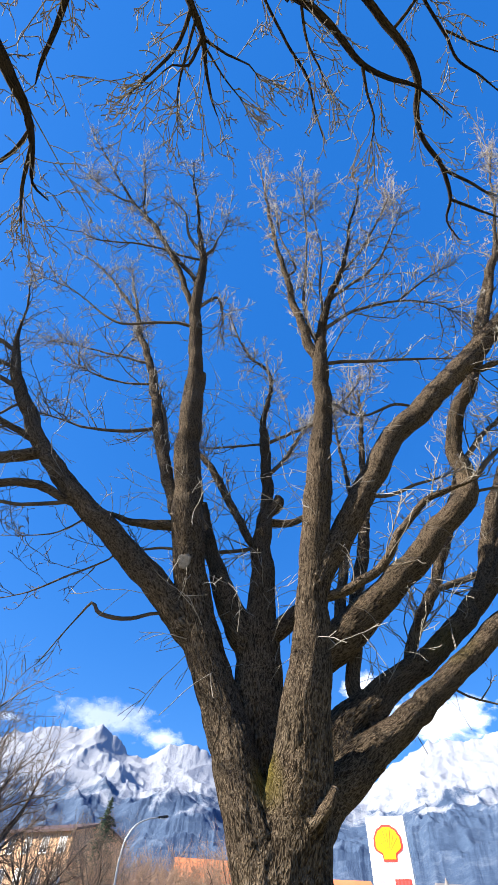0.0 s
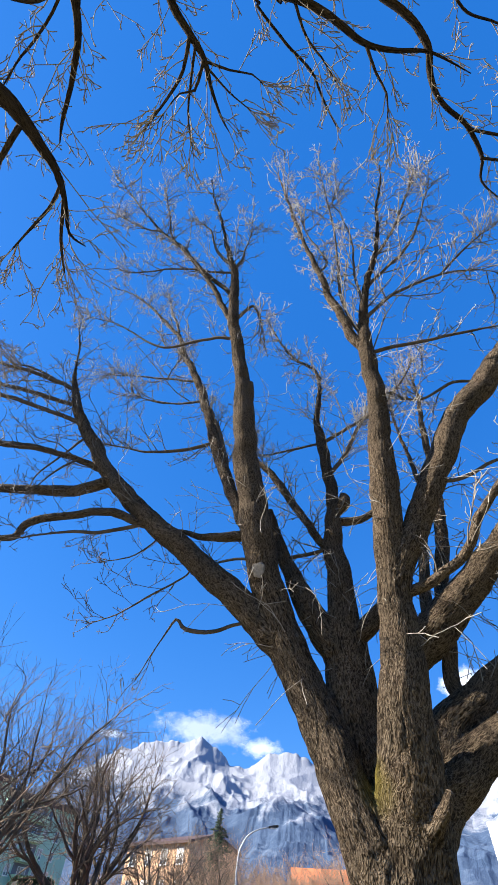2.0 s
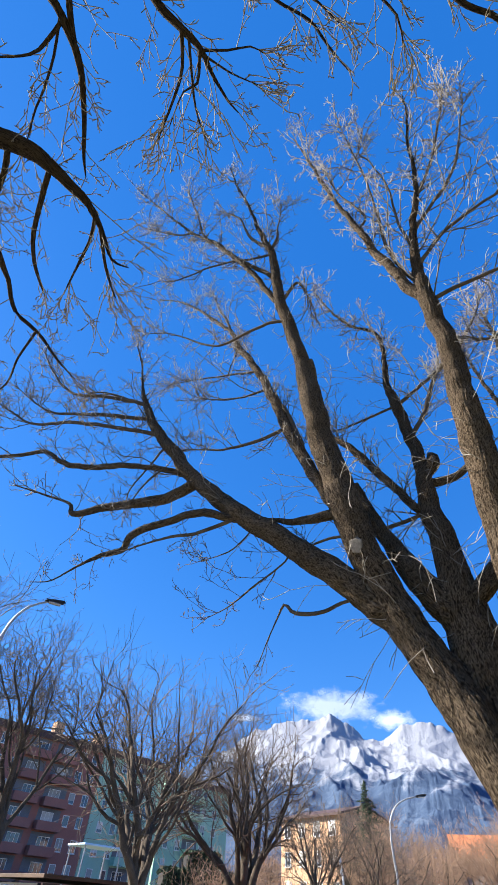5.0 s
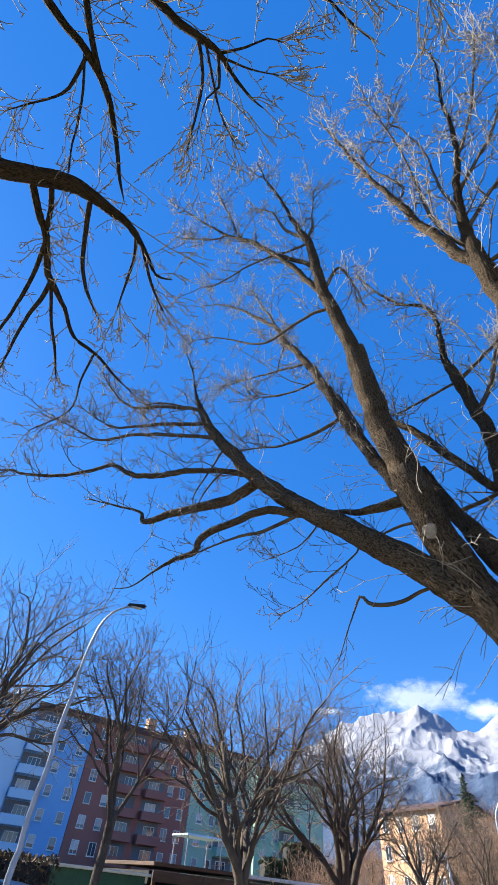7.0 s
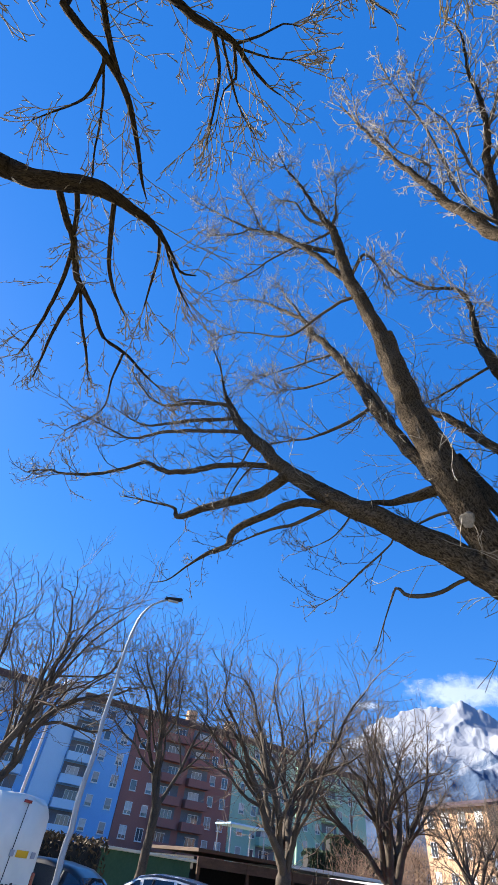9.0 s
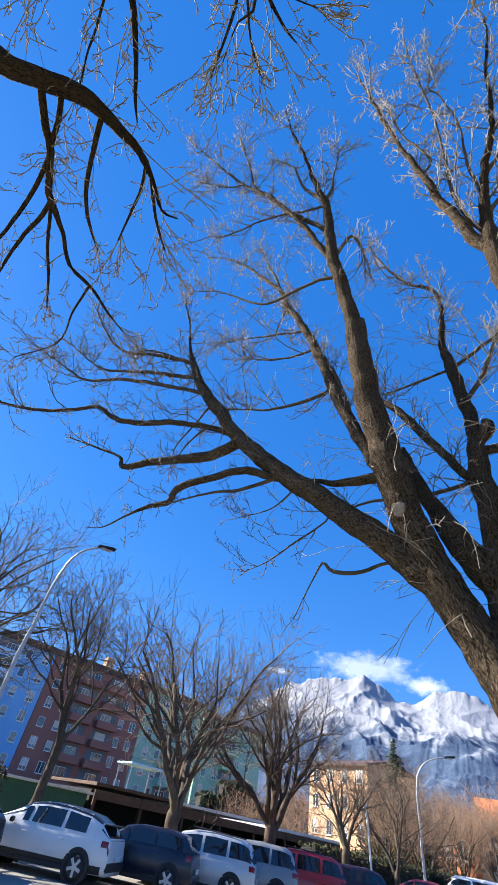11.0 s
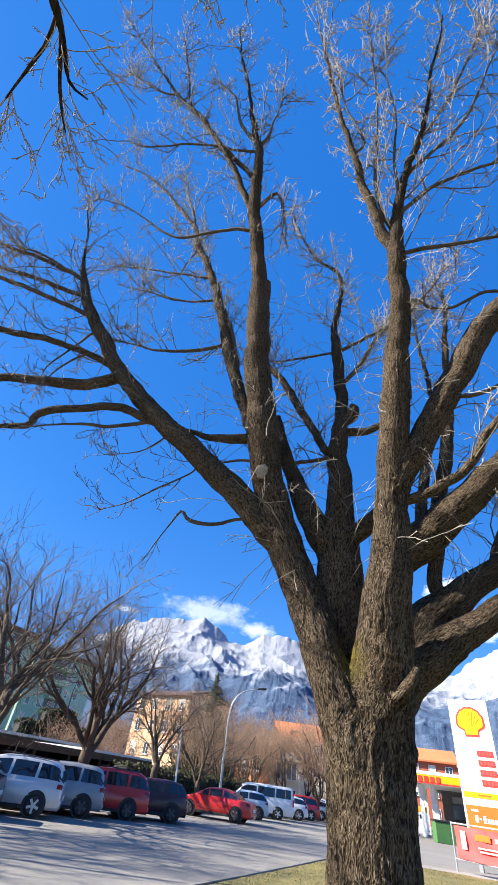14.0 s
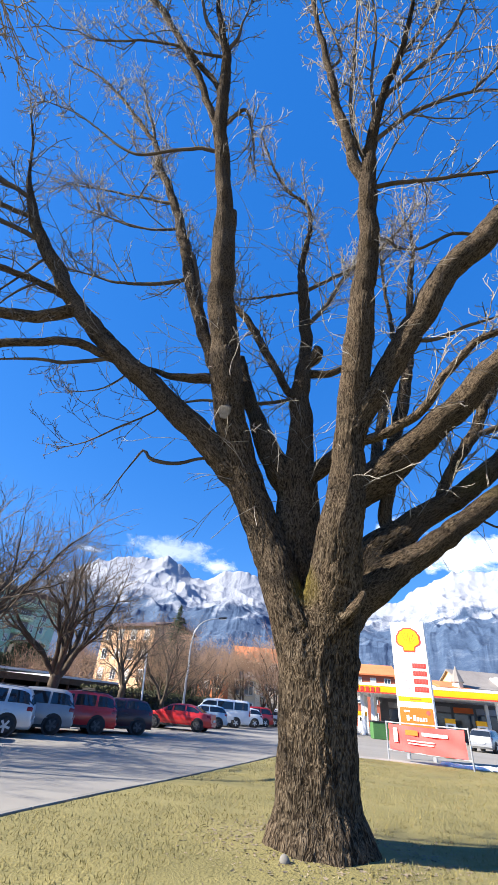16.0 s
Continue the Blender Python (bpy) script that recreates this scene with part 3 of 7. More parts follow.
LX = kerb_x(lawn_y)[None] + 0.12 + lawn_f[:, None] * (24 - kerb_x(lawn_y)[None])
LY = lawn_y[None] + 0 * LX


def lawn_z(x, y):
    return 0.055 + 0.05 * (value_noise(x * 0.5, y * 0.5, 3) - 0.5) * np.clip((x - kerb_x(y)) / 1.5, 0, 1) + 0.012 * (value_noise(x * 5, y * 5, 4) - 0.5) + 0.07 * np.exp(-((x - 0.05) ** 2 + (y - 7.6) ** 2) / 1.6)


n0, n1 = LX.shape
gi, gj = np.meshgrid(np.arange(n0 - 1), np.arange(n1 - 1), indexing="ij")
tagged(put("lawn", mesh_of("lawn", np.stack([LX, LY, lawn_z(LX, LY)], -1).reshape(-1, 3), np.stack([gi * n1 + gj, (gi + 1) * n1 + gj, (gi + 1) * n1 + gj + 1, gi * n1 + gj + 1], -1).reshape(-1, 4), LAWN, True)),
       "short yellowish winter lawn round the big tree", "lawn", "", "structure")

# short dry blades on the lawn, and leaf crumbs round the trunk
rng = np.random.default_rng(11)
bx, by = rng.uniform(-4.6, 12, 130000), 3.4 + 20 * rng.random(130000) ** 1.5
keep = (bx > kerb_x(by) + 0.2) & (value_noise(bx * 1.4, by * 1.4, 8) > 0.22 + 0.5 * np.exp(-((bx - 0.05) ** 2 + (by - 7.4) ** 2) / 0.9))
bx, by = bx[keep], by[keep]
bz = lawn_z(bx, by)
ba, bh, bw = rng.uniform(0, 6.28, len(bx)), rng.uniform(0.018, 0.05, len(bx)), rng.uniform(0.003, 0.007, len(bx))
lean = rng.normal(0, 0.5, (len(bx), 2)) * bh[:, None]
root = np.stack([bx, by, bz - 0.003], 1)
v1 = root + np.stack([np.cos(ba) * bw, np.sin(ba) * bw, 0 * ba], 1)
v2 = root - np.stack([np.cos(ba) * bw, np.sin(ba) * bw, 0 * ba], 1)
v3 = root + np.stack([lean[:, 0], lean[:, 1], bh], 1)
gv = np.stack([v1, v2, v3], 1).reshape(-1, 3)
tagged(put("grass", mesh_of("grass", gv, np.arange(len(gv)).reshape(-1, 3), BLADE)), "short dry yellow-green grass blades on the lawn", "grass", "", "stuff")


# ---- the big tree ----
ROOTS = [radians(a) for a in (-155, -110, -70, -20, 35, 80, 140, 190)]


def build_tree(root, limbs, bark, thin, relief_from, fuse=(), trunk_bark=None):
    """Limbs: name, parent index or None, rows of x, y, z, radius. Returns the curves."""
    paths, obs = [], []
    for n, (name, up, rows) in enumerate(limbs):
        big = max(r[3] for r in rows)
        if name == "trunk" and fuse:
            curves = []
            for k, until in fuse:
                c = kinked(spline(limbs[k][2], 0.11), k * 13 + 1)
                c = c[: max(3, int(np.searchsorted(np.cumsum(np.linalg.norm(np.diff(c[:, :3], axis=0), axis=1)), until)))]
                if k == n:
                    lowp = np.clip(1 - (c[:, 2] + 0.05) / 0.55, 0, 1) ** 2
                    c[:, 3] += 0.10 * lowp
                c[-3:, 3] *= (0.99, 0.97, 0.93)
                curves.append(c)
            for a in ROOTS:
                curves.append(spline([(0.0, 7.6, 0.6, 0.3), (math.cos(a) * 0.40, 7.6 + math.sin(a) * 0.40, 0.26, 0.24), (math.cos(a) * 0.66, 7.6 + math.sin(a) * 0.66, -0.02, 0.16), (math.cos(a) * 0.86, 7.6 + math.sin(a) * 0.86, -0.22, 0.1)], 0.12))
            me, path = fused(name, curves, trunk_bark, (-2.9, 5.7, -0.25), (3.6, 9.0, 7.2)), spline(rows, 0.1)
        elif big > relief_from:
            me, path = tube(name, rows, bark, 0.03 if name == "trunk" else 0.07, int(np.clip(2 * np.pi * big / (0.0125 if name == "trunk" else 0.022), 40, 330)), 0.026 if name == "trunk" else min(0.02, big * 0.06), 0.05, n * 13 + 1, 0.16 if name == "trunk" else 0.0)
        elif big > 0.07:
            me, path = tube(name, rows, bark, 0.08, 20, 0.0, 0.07, n * 13 + 1)
        else:
            me, path = tube(name, rows, thin, 0.12, 9, 0.0, 0.06, n * 13 + 1)
        holder = root if up is None or name == "limb" else obs[up]
        if holder is not root and holder.parent is not root:
            holder = holder.parent
        ob = put(name, me, holder)
        obs.append(ob)
        paths.append(path)
    return paths, obs


BIG = []


def limb(up, *rows, name="branch"):
    """Rows of x, y, z and radius; the thin ends are drawn out finer."""
    BIG.append((name, up, [(x, y, z, r * (0.74 + 0.26 * min(1.0, r / 0.13))) for x, y, z, r in rows]))


limb(None, (0.01, 7.60, -0.21, 0.70), (0.00, 7.60, -0.11, 0.640), (-0.03, 7.60, 0.16, 0.600), (-0.05, 7.60, 0.56, 0.580), (-0.05, 7.60, 1.13, 0.570), (-0.04, 7.60, 1.84, 0.585), (0.03, 7.60, 2.25, 0.590), (0.07, 7.62, 2.55, 0.510), (0.10, 7.64, 2.80, 0.370), (0.12, 7.66, 3.00, 0.200), name="trunk")
limb(0, (0.03, 7.55, 1.60, 0.300), (-0.15, 7.45, 2.10, 0.420), (-0.33, 7.32, 2.55, 0.370), (-0.50, 7.22, 3.05, 0.325), (-0.65, 7.16, 3.45, 0.318), (-0.85, 7.06, 3.95, 0.312), (-1.08, 6.95, 4.55, 0.305), (-1.28, 6.83, 5.07, 0.305), (-1.47, 6.69, 5.57, 0.293), (-1.65, 6.47, 6.32, 0.300), (-1.76, 6.25, 7.14, 0.313), (-1.85, 6.00, 8.03, 0.297), (-1.95, 5.68, 9.14, 0.269), (-1.96, 5.39, 10.21, 0.262), (-2.03, 5.11, 11.21, 0.191), (-2.13, 4.75, 12.50, 0.172), (-2.24, 4.40, 13.71, 0.165), (-2.22, 4.04, 15.01, 0.141), (-2.23, 3.72, 16.15, 0.114), (-2.56, 3.17, 18.14, 0.061), (-2.73, 2.74, 19.66, 0.054), (-3.05, 2.25, 21.39, 0.038), (-3.26, 1.73, 23.26, 0.020), name="limb")
limb(1, (-1.96, 5.39, 10.21, 0.142), (-1.82, 5.28, 10.59, 0.119), (-1.80, 5.15, 11.04, 0.094))
limb(1, (-2.26, 3.66, 16.36, 0.066), (-2.84, 3.32, 17.50, 0.057), (-3.09, 2.93, 18.79, 0.042), (-3.48, 2.70, 19.56, 0.031), (-3.79, 2.56, 20.03, 0.015))
limb(1, (-2.23, 3.72, 16.15, 0.065), (-1.93, 3.58, 16.64, 0.053), (-1.86, 3.45, 17.07, 0.039), (-1.69, 3.31, 17.52, 0.024), (-1.50, 3.09, 18.24, 0.016))
limb(1, (-2.22, 4.49, 13.41, 0.101), (-2.63, 4.15, 14.49, 0.097), (-3.23, 3.64, 16.05, 0.086), (-4.10, 3.06, 17.88, 0.072), (-5.07, 2.57, 19.41, 0.058), (-6.03, 1.99, 21.22, 0.046), (-6.99, 1.35, 23.23, 0.039), (-7.82, 0.80, 24.94, 0.020))
limb(1, (-2.22, 4.13, 14.70, 0.077), (-3.05, 3.67, 15.96, 0.074), (-3.85, 3.20, 17.29, 0.063), (-4.56, 2.69, 18.70, 0.045), (-4.74, 2.18, 20.10, 0.037), (-5.11, 1.42, 22.22, 0.020))
limb(6, (-4.24, 2.95, 17.99, 0.038), (-4.99, 2.55, 19.08, 0.038), (-5.64, 2.38, 19.54, 0.037), (-6.47, 2.07, 20.41, 0.031), (-7.38, 1.71, 21.42, 0.016))
limb(1, (-2.21, 3.77, 15.97, 0.046), (-2.96, 3.67, 16.25, 0.040), (-3.50, 3.54, 16.61, 0.041), (-4.81, 3.38, 17.06, 0.035), (-5.98, 3.29, 17.32, 0.029), (-6.80, 3.09, 17.87, 0.015))
limb(1, (-2.23, 4.45, 13.56, 0.054), (-1.86, 4.35, 13.94, 0.054), (-1.65, 4.32, 14.06, 0.045), (-1.48, 4.43, 13.65, 0.043), (-1.40, 4.57, 13.06, 0.021))
limb(1, (-2.16, 4.66, 12.80, 0.058), (-2.79, 4.60, 13.01, 0.052), (-3.50, 4.58, 13.07, 0.046), (-4.30, 4.59, 13.05, 0.041), (-5.00, 4.44, 13.53, 0.037), (-5.65, 4.25, 14.17, 0.030), (-6.40, 4.05, 14.82, 0.023), (-7.37, 3.88, 15.39, 0.015))
limb(1, (-1.73, 6.30, 6.93, 0.146), (-2.11, 6.24, 7.55, 0.130), (-2.41, 6.16, 8.42, 0.138), (-2.72, 6.06, 9.41, 0.140), (-3.04, 5.95, 10.52, 0.142), (-3.39, 5.81, 11.91, 0.130), (-3.86, 5.67, 13.27, 0.115), (-4.34, 5.55, 14.46, 0.104), (-4.73, 5.42, 15.74, 0.082), (-5.53, 5.27, 17.27, 0.067), (-6.57, 5.09, 19.05, 0.051), (-7.66, 4.93, 20.65, 0.041), (-9.17, 4.78, 22.22, 0.021), name="limb")
limb(11, (-4.61, 5.46, 15.40, 0.063), (-5.00, 5.31, 16.85, 0.058), (-5.44, 5.16, 18.33, 0.041), (-5.79, 5.02, 19.73, 0.021))
limb(11, (-2.88, 6.00, 9.94, 0.053), (-3.62, 6.01, 9.88, 0.054), (-4.54, 6.00, 9.97, 0.042), (-5.50, 5.96, 10.36, 0.029), (-6.44, 5.92, 10.73, 0.015))
limb(11, (-3.34, 5.82, 11.74, 0.050), (-4.12, 5.82, 11.80, 0.036), (-5.04, 5.78, 12.21, 0.031), (-6.01, 5.71, 12.91, 0.016))
limb(11, (-3.68, 5.72, 12.78, 0.052), (-4.74, 5.67, 13.27, 0.038), (-5.74, 5.63, 13.68, 0.032), (-7.05, 5.57, 14.26, 0.017))
limb(11, (-2.49, 6.13, 8.66, 0.070), (-2.64, 6.03, 9.68, 0.067), (-2.86, 5.95, 10.50, 0.057), (-3.05, 5.89, 11.06, 0.029))
limb(15, (-4.74, 5.67, 13.27, 0.031), (-4.65, 5.63, 13.72, 0.023), (-4.40, 5.56, 14.39, 0.016))
limb(1, (-1.26, 6.84, 5.00, 0.240), (-1.57, 6.76, 5.20, 0.245), (-1.82, 6.66, 5.52, 0.240), (-2.20, 6.52, 5.97, 0.248), (-2.66, 6.38, 6.35, 0.238), (-3.30, 6.18, 6.90, 0.230), (-3.94, 5.98, 7.48, 0.215), (-4.71, 5.73, 8.20, 0.199), (-5.32, 5.51, 8.87, 0.179), (-5.84, 5.25, 9.77, 0.166), (-6.49, 4.94, 10.82, 0.137), (-6.96, 4.62, 12.03, 0.091), (-7.10, 4.45, 12.72, 0.042), (-7.29, 4.18, 13.84, 0.029), (-7.57, 3.94, 14.77, 0.015), name="limb")
limb(18, (-3.77, 6.03, 7.33, 0.082), (-4.24, 5.89, 7.43, 0.090), (-4.87, 5.68, 7.67, 0.094), (-5.85, 5.47, 7.53, 0.090), (-6.46, 5.36, 7.34, 0.092), (-6.68, 5.37, 7.02, 0.077), (-7.23, 5.25, 6.95, 0.059), (-7.75, 5.16, 6.77, 0.033), (-8.35, 5.06, 6.52, 0.020), (-8.93, 4.92, 6.54, 0.013))
limb(18, (-5.11, 5.59, 8.60, 0.137), (-5.97, 5.44, 8.33, 0.131), (-6.59, 5.28, 8.31, 0.120), (-7.57, 5.05, 8.26, 0.102), (-8.36, 4.85, 8.27, 0.081), (-8.55, 4.73, 8.60, 0.045), (-9.52, 4.39, 9.03, 0.032), (-10.44, 4.07, 9.45, 0.017))
limb(18, (-5.32, 5.51, 8.87, 0.091), (-6.28, 5.13, 9.27, 0.081), (-7.61, 4.69, 9.45, 0.086), (-8.72, 4.30, 9.70, 0.081), (-9.47, 3.96, 10.24, 0.068), (-10.64, 3.60, 10.29, 0.062), (-12.53, 2.95, 10.64, 0.056), (-13.99, 2.39, 11.23, 0.040), (-15.16, 1.98, 11.47, 0.021))
limb(18, (-6.25, 5.06, 10.41, 0.072), (-7.12, 4.72, 10.76, 0.066), (-8.91, 4.05, 11.36, 0.063), (-10.46, 3.53, 11.63, 0.047), (-11.28, 3.16, 12.19, 0.039), (-12.90, 2.38, 13.50, 0.021))
limb(18, (-6.63, 4.85, 11.13, 0.067), (-7.79, 4.43, 11.47, 0.070), (-9.03, 3.98, 11.80, 0.055), (-10.18, 3.56, 12.15, 0.038), (-11.69, 2.80, 13.57, 0.021))
limb(18, (-6.87, 4.69, 11.76, 0.069), (-8.09, 4.19, 12.32, 0.064), (-9.43, 3.69, 12.78, 0.049), (-10.46, 3.11, 14.03, 0.041), (-11.07, 2.67, 15.18, 0.022))
limb(19, (-4.17, 5.91, 7.41, 0.054), (-4.88, 5.75, 7.18, 0.048), (-5.53, 5.56, 7.15, 0.037), (-6.06, 5.43, 7.04, 0.025), (-6.75, 5.26, 6.88, 0.013))
limb(21, (-5.99, 5.24, 9.18, 0.037), (-6.42, 5.19, 8.83, 0.029), (-6.79, 5.20, 8.25, 0.014))
limb(1, (-1.74, 6.28, 7.03, 0.113), (-2.27, 6.27, 7.08, 0.109), (-2.76, 6.26, 7.11, 0.087), (-3.22, 6.22, 7.29, 0.060), (-3.55, 6.20, 7.40, 0.030))
limb(1, (-1.38, 6.76, 5.30, 0.041), (-1.99, 6.72, 5.48, 0.037), (-2.59, 6.74, 5.38, 0.042), (-2.98, 6.73, 5.41, 0.048), (-3.22, 6.71, 5.52, 0.043), (-3.36, 6.67, 5.65, 0.033), (-3.61, 6.76, 5.30, 0.016), (-4.02, 6.91, 4.71, 0.011))
limb(18, (-2.97, 6.28, 6.62, 0.028), (-3.14, 6.35, 6.35, 0.022), (-3.91, 6.43, 6.02, 0.023), (-4.48, 6.50, 5.76, 0.017), (-5.08, 6.53, 5.63, 0.009))
limb(18, (-3.69, 6.06, 7.25, 0.023), (-3.91, 6.11, 7.04, 0.023), (-4.41, 6.17, 6.80, 0.018), (-5.19, 6.18, 6.78, 0.009))
limb(1, (-1.68, 6.42, 6.52, 0.033), (-2.06, 6.40, 6.61, 0.034), (-2.47, 6.40, 6.61, 0.028), (-2.82, 6.41, 6.55, 0.017))
limb(18, (-6.00, 5.17, 10.02, 0.038), (-6.24, 5.17, 9.78, 0.037), (-6.54, 5.19, 9.37, 0.030), (-6.98, 5.22, 8.80, 0.023), (-7.04, 5.30, 8.35, 0.011))
limb(18, (-6.87, 4.69, 11.76, 0.052), (-7.68, 4.42, 12.29, 0.046), (-8.47, 4.16, 12.79, 0.038), (-9.19, 3.97, 13.01, 0.022))
limb(0, (0.03, 7.70, 2.20, 0.300), (-0.10, 7.85, 3.32, 0.430), (-0.31, 7.80, 4.03, 0.410), (-0.39, 7.72, 4.72, 0.410), (-0.40, 7.62, 5.36, 0.375), (-0.375, 7.52, 5.92, 0.290), (-0.36, 7.46, 6.56, 0.255), (-0.34, 7.42, 7.41, 0.214), (-0.27, 7.42, 8.59, 0.151), (-0.23, 7.42, 9.97, 0.142), (-0.28, 7.42, 11.12, 0.136), (-0.33, 7.42, 12.15, 0.097), (-0.11, 7.42, 13.87, 0.069), (-0.24, 7.42, 15.19, 0.052), (-0.88, 7.42, 16.18, 0.045), (-1.44, 7.42, 18.03, 0.040), (-2.03, 7.42, 20.73, 0.023), name="limb")
limb(34, (-0.40, 7.62, 5.28, 0.317), (-0.69, 7.52, 5.54, 0.275), (-1.07, 7.42, 6.26, 0.222), (-1.36, 7.42, 7.06, 0.161), (-1.60, 7.42, 7.88, 0.131), (-1.77, 7.42, 8.70, 0.083), name="limb")
limb(34, (-0.35, 7.42, 7.29, 0.110), (-0.65, 7.38, 7.64, 0.094), (-1.20, 7.27, 8.80, 0.101), (-1.70, 7.17, 9.75, 0.093), (-2.09, 7.11, 10.38, 0.075), (-2.39, 7.03, 11.16, 0.047))
limb(34, (-0.29, 7.42, 8.28, 0.078), (-0.04, 7.42, 8.54, 0.145), (0.05, 7.42, 8.79, 0.131), (-0.00, 7.42, 8.94, 0.053))
limb(34, (-0.27, 7.42, 10.98, 0.061), (0.67, 7.42, 11.55, 0.054), (1.47, 7.42, 12.12, 0.055), (2.37, 7.42, 13.35, 0.041), (2.91, 7.42, 14.32, 0.017))
limb(34, (-0.23, 7.42, 9.64, 0.064), (0.25, 7.42, 10.31, 0.066), (0.65, 7.42, 11.18, 0.061), (1.03, 7.42, 11.87, 0.039))
limb(34, (-0.27, 7.42, 10.98, 0.045), (-1.01, 7.42, 10.93, 0.038), (-1.79, 7.42, 10.84, 0.031), (-2.19, 7.42, 10.94, 0.015))
limb(34, (-0.40, 7.60, 5.40, 0.186), (-0.03, 7.42, 5.55, 0.177), (0.24, 7.42, 5.80, 0.168), (0.52, 7.42, 6.05, 0.138))
limb(34, (-0.34, 7.42, 7.41, 0.043), (-1.02, 7.44, 7.33, 0.050), (-1.53, 7.45, 7.25, 0.051), (-1.91, 7.47, 7.16, 0.025))
limb(34, (-0.30, 7.42, 8.12, 0.117), (0.23, 7.42, 8.09, 0.090), (0.61, 7.41, 8.25, 0.077), (0.99, 7.39, 8.43, 0.064))
limb(0, (0.05, 7.55, 1.90, 0.300), (0.14, 7.42, 2.50, 0.420), (0.22, 7.32, 3.05, 0.450), (0.30, 7.22, 3.60, 0.430), (0.42, 7.10, 4.40, 0.370), (0.51, 7.00, 5.07, 0.325), (0.57, 6.88, 5.55, 0.292), (0.63, 6.73, 6.05, 0.276), (0.69, 6.57, 6.57, 0.277), (0.82, 6.30, 7.47, 0.278), (0.92, 6.05, 8.31, 0.255), (1.03, 5.77, 9.22, 0.225), (1.12, 5.52, 10.05, 0.208), (1.18, 5.23, 11.03, 0.190), (1.17, 5.06, 11.60, 0.172), (1.36, 4.71, 12.78, 0.124), (1.56, 4.44, 13.66, 0.103), (2.05, 4.06, 14.95, 0.078), (2.43, 3.63, 16.38, 0.058), (2.71, 3.22, 17.73, 0.045), (3.08, 2.83, 19.03, 0.031), (3.31, 2.48, 20.21, 0.015), name="limb")
limb(44, (1.16, 5.09, 11.50, 0.148), (0.93, 4.87, 12.15, 0.130), (0.69, 4.51, 13.19, 0.112), (0.46, 4.05, 14.55, 0.092), (0.17, 3.47, 16.27, 0.069), (-0.03, 2.98, 17.70, 0.059), (-0.23, 2.27, 19.78, 0.039), (-0.39, 1.88, 20.95, 0.024), name="limb")
limb(44, (1.23, 4.94, 12.01, 0.051), (1.02, 4.77, 12.50, 0.048), (0.90, 4.36, 13.72, 0.053), (1.03, 3.91, 15.02, 0.042), (1.15, 3.35, 16.67, 0.036), (1.16, 2.80, 18.29, 0.029), (1.17, 2.19, 20.08, 0.015))
limb(44, (1.40, 4.64, 13.01, 0.050), (1.42, 4.15, 14.55, 0.040), (1.59, 3.73, 15.85, 0.034), (1.50, 3.21, 17.48, 0.027), (1.35, 2.91, 18.40, 0.024), (1.88, 2.51, 19.65, 0.016))
limb(44, (1.61, 4.40, 13.80, 0.060), (2.22, 4.22, 14.37, 0.053), (2.88, 4.04, 14.92, 0.048), (3.37, 3.80, 15.66, 0.043), (3.94, 3.41, 16.90, 0.029), (4.39, 3.09, 17.91, 0.015))
limb(44, (2.05, 4.06, 14.95, 0.050), (2.89, 3.66, 16.18, 0.044), (3.65, 3.16, 17.76, 0.038), (4.31, 2.68, 19.26, 0.016))
limb(44, (1.31, 4.79, 12.49, 0.066), (1.77, 4.67, 13.00, 0.058), (2.45, 4.56, 13.43, 0.049), (3.24, 4.49, 13.69, 0.041), (3.89, 4.49, 13.72, 0.033), (4.54, 4.53, 13.54, 0.020), (5.03, 4.63, 13.14, 0.009))
limb(50, (3.57, 4.48, 13.73, 0.040), (4.48, 4.23, 14.58, 0.033), (5.12, 4.08, 15.09, 0.017))
limb(44, (1.16, 5.13, 11.36, 0.059), (2.10, 5.12, 11.41, 0.052), (2.92, 5.12, 11.43, 0.045), (3.60, 5.11, 11.46, 0.038), (4.35, 5.12, 11.43, 0.016))
limb(44, (0.98, 5.91, 8.76, 0.111), (0.99, 5.84, 8.90, 0.101), (1.04, 5.81, 8.97, 0.057))
limb(45, (0.42, 3.99, 14.75, 0.041), (0.71, 3.87, 15.08, 0.042), (0.50, 3.57, 15.96, 0.032), (0.30, 3.33, 16.67, 0.028), (0.19, 2.80, 18.22, 0.022))
limb(44, (0.62, 6.74, 5.99, 0.241), (0.78, 6.67, 6.26, 0.246), (1.19, 6.50, 6.89, 0.243), (1.75, 6.25, 7.84, 0.249), (2.53, 5.91, 9.07, 0.258), (3.32, 5.67, 9.90, 0.260), (4.18, 5.40, 10.78, 0.266), (5.13, 5.12, 11.73, 0.264), (6.09, 4.82, 12.75, 0.247), (7.15, 4.49, 13.88, 0.211), (8.19, 4.12, 15.17, 0.152), (9.15, 3.71, 16.70, 0.077), (9.91, 3.33, 18.11, 0.032), name="limb")
limb(55, (5.24, 5.08, 11.86, 0.103), (5.79, 4.65, 13.13, 0.096), (6.35, 4.18, 14.51, 0.087), (6.96, 3.65, 16.08, 0.068), (7.48, 3.03, 17.95, 0.047), (8.02, 2.31, 20.17, 0.035), (8.74, 1.61, 22.27, 0.019))
limb(55, (5.01, 5.16, 11.61, 0.088), (5.00, 5.26, 11.10, 0.080), (5.61, 5.11, 11.23, 0.069), (6.46, 4.89, 11.50, 0.041), (7.05, 4.72, 11.74, 0.021))
limb(55, (3.43, 5.63, 10.01, 0.033), (2.85, 5.61, 10.14, 0.040), (2.15, 5.67, 9.83, 0.033), (1.64, 5.65, 9.93, 0.013))
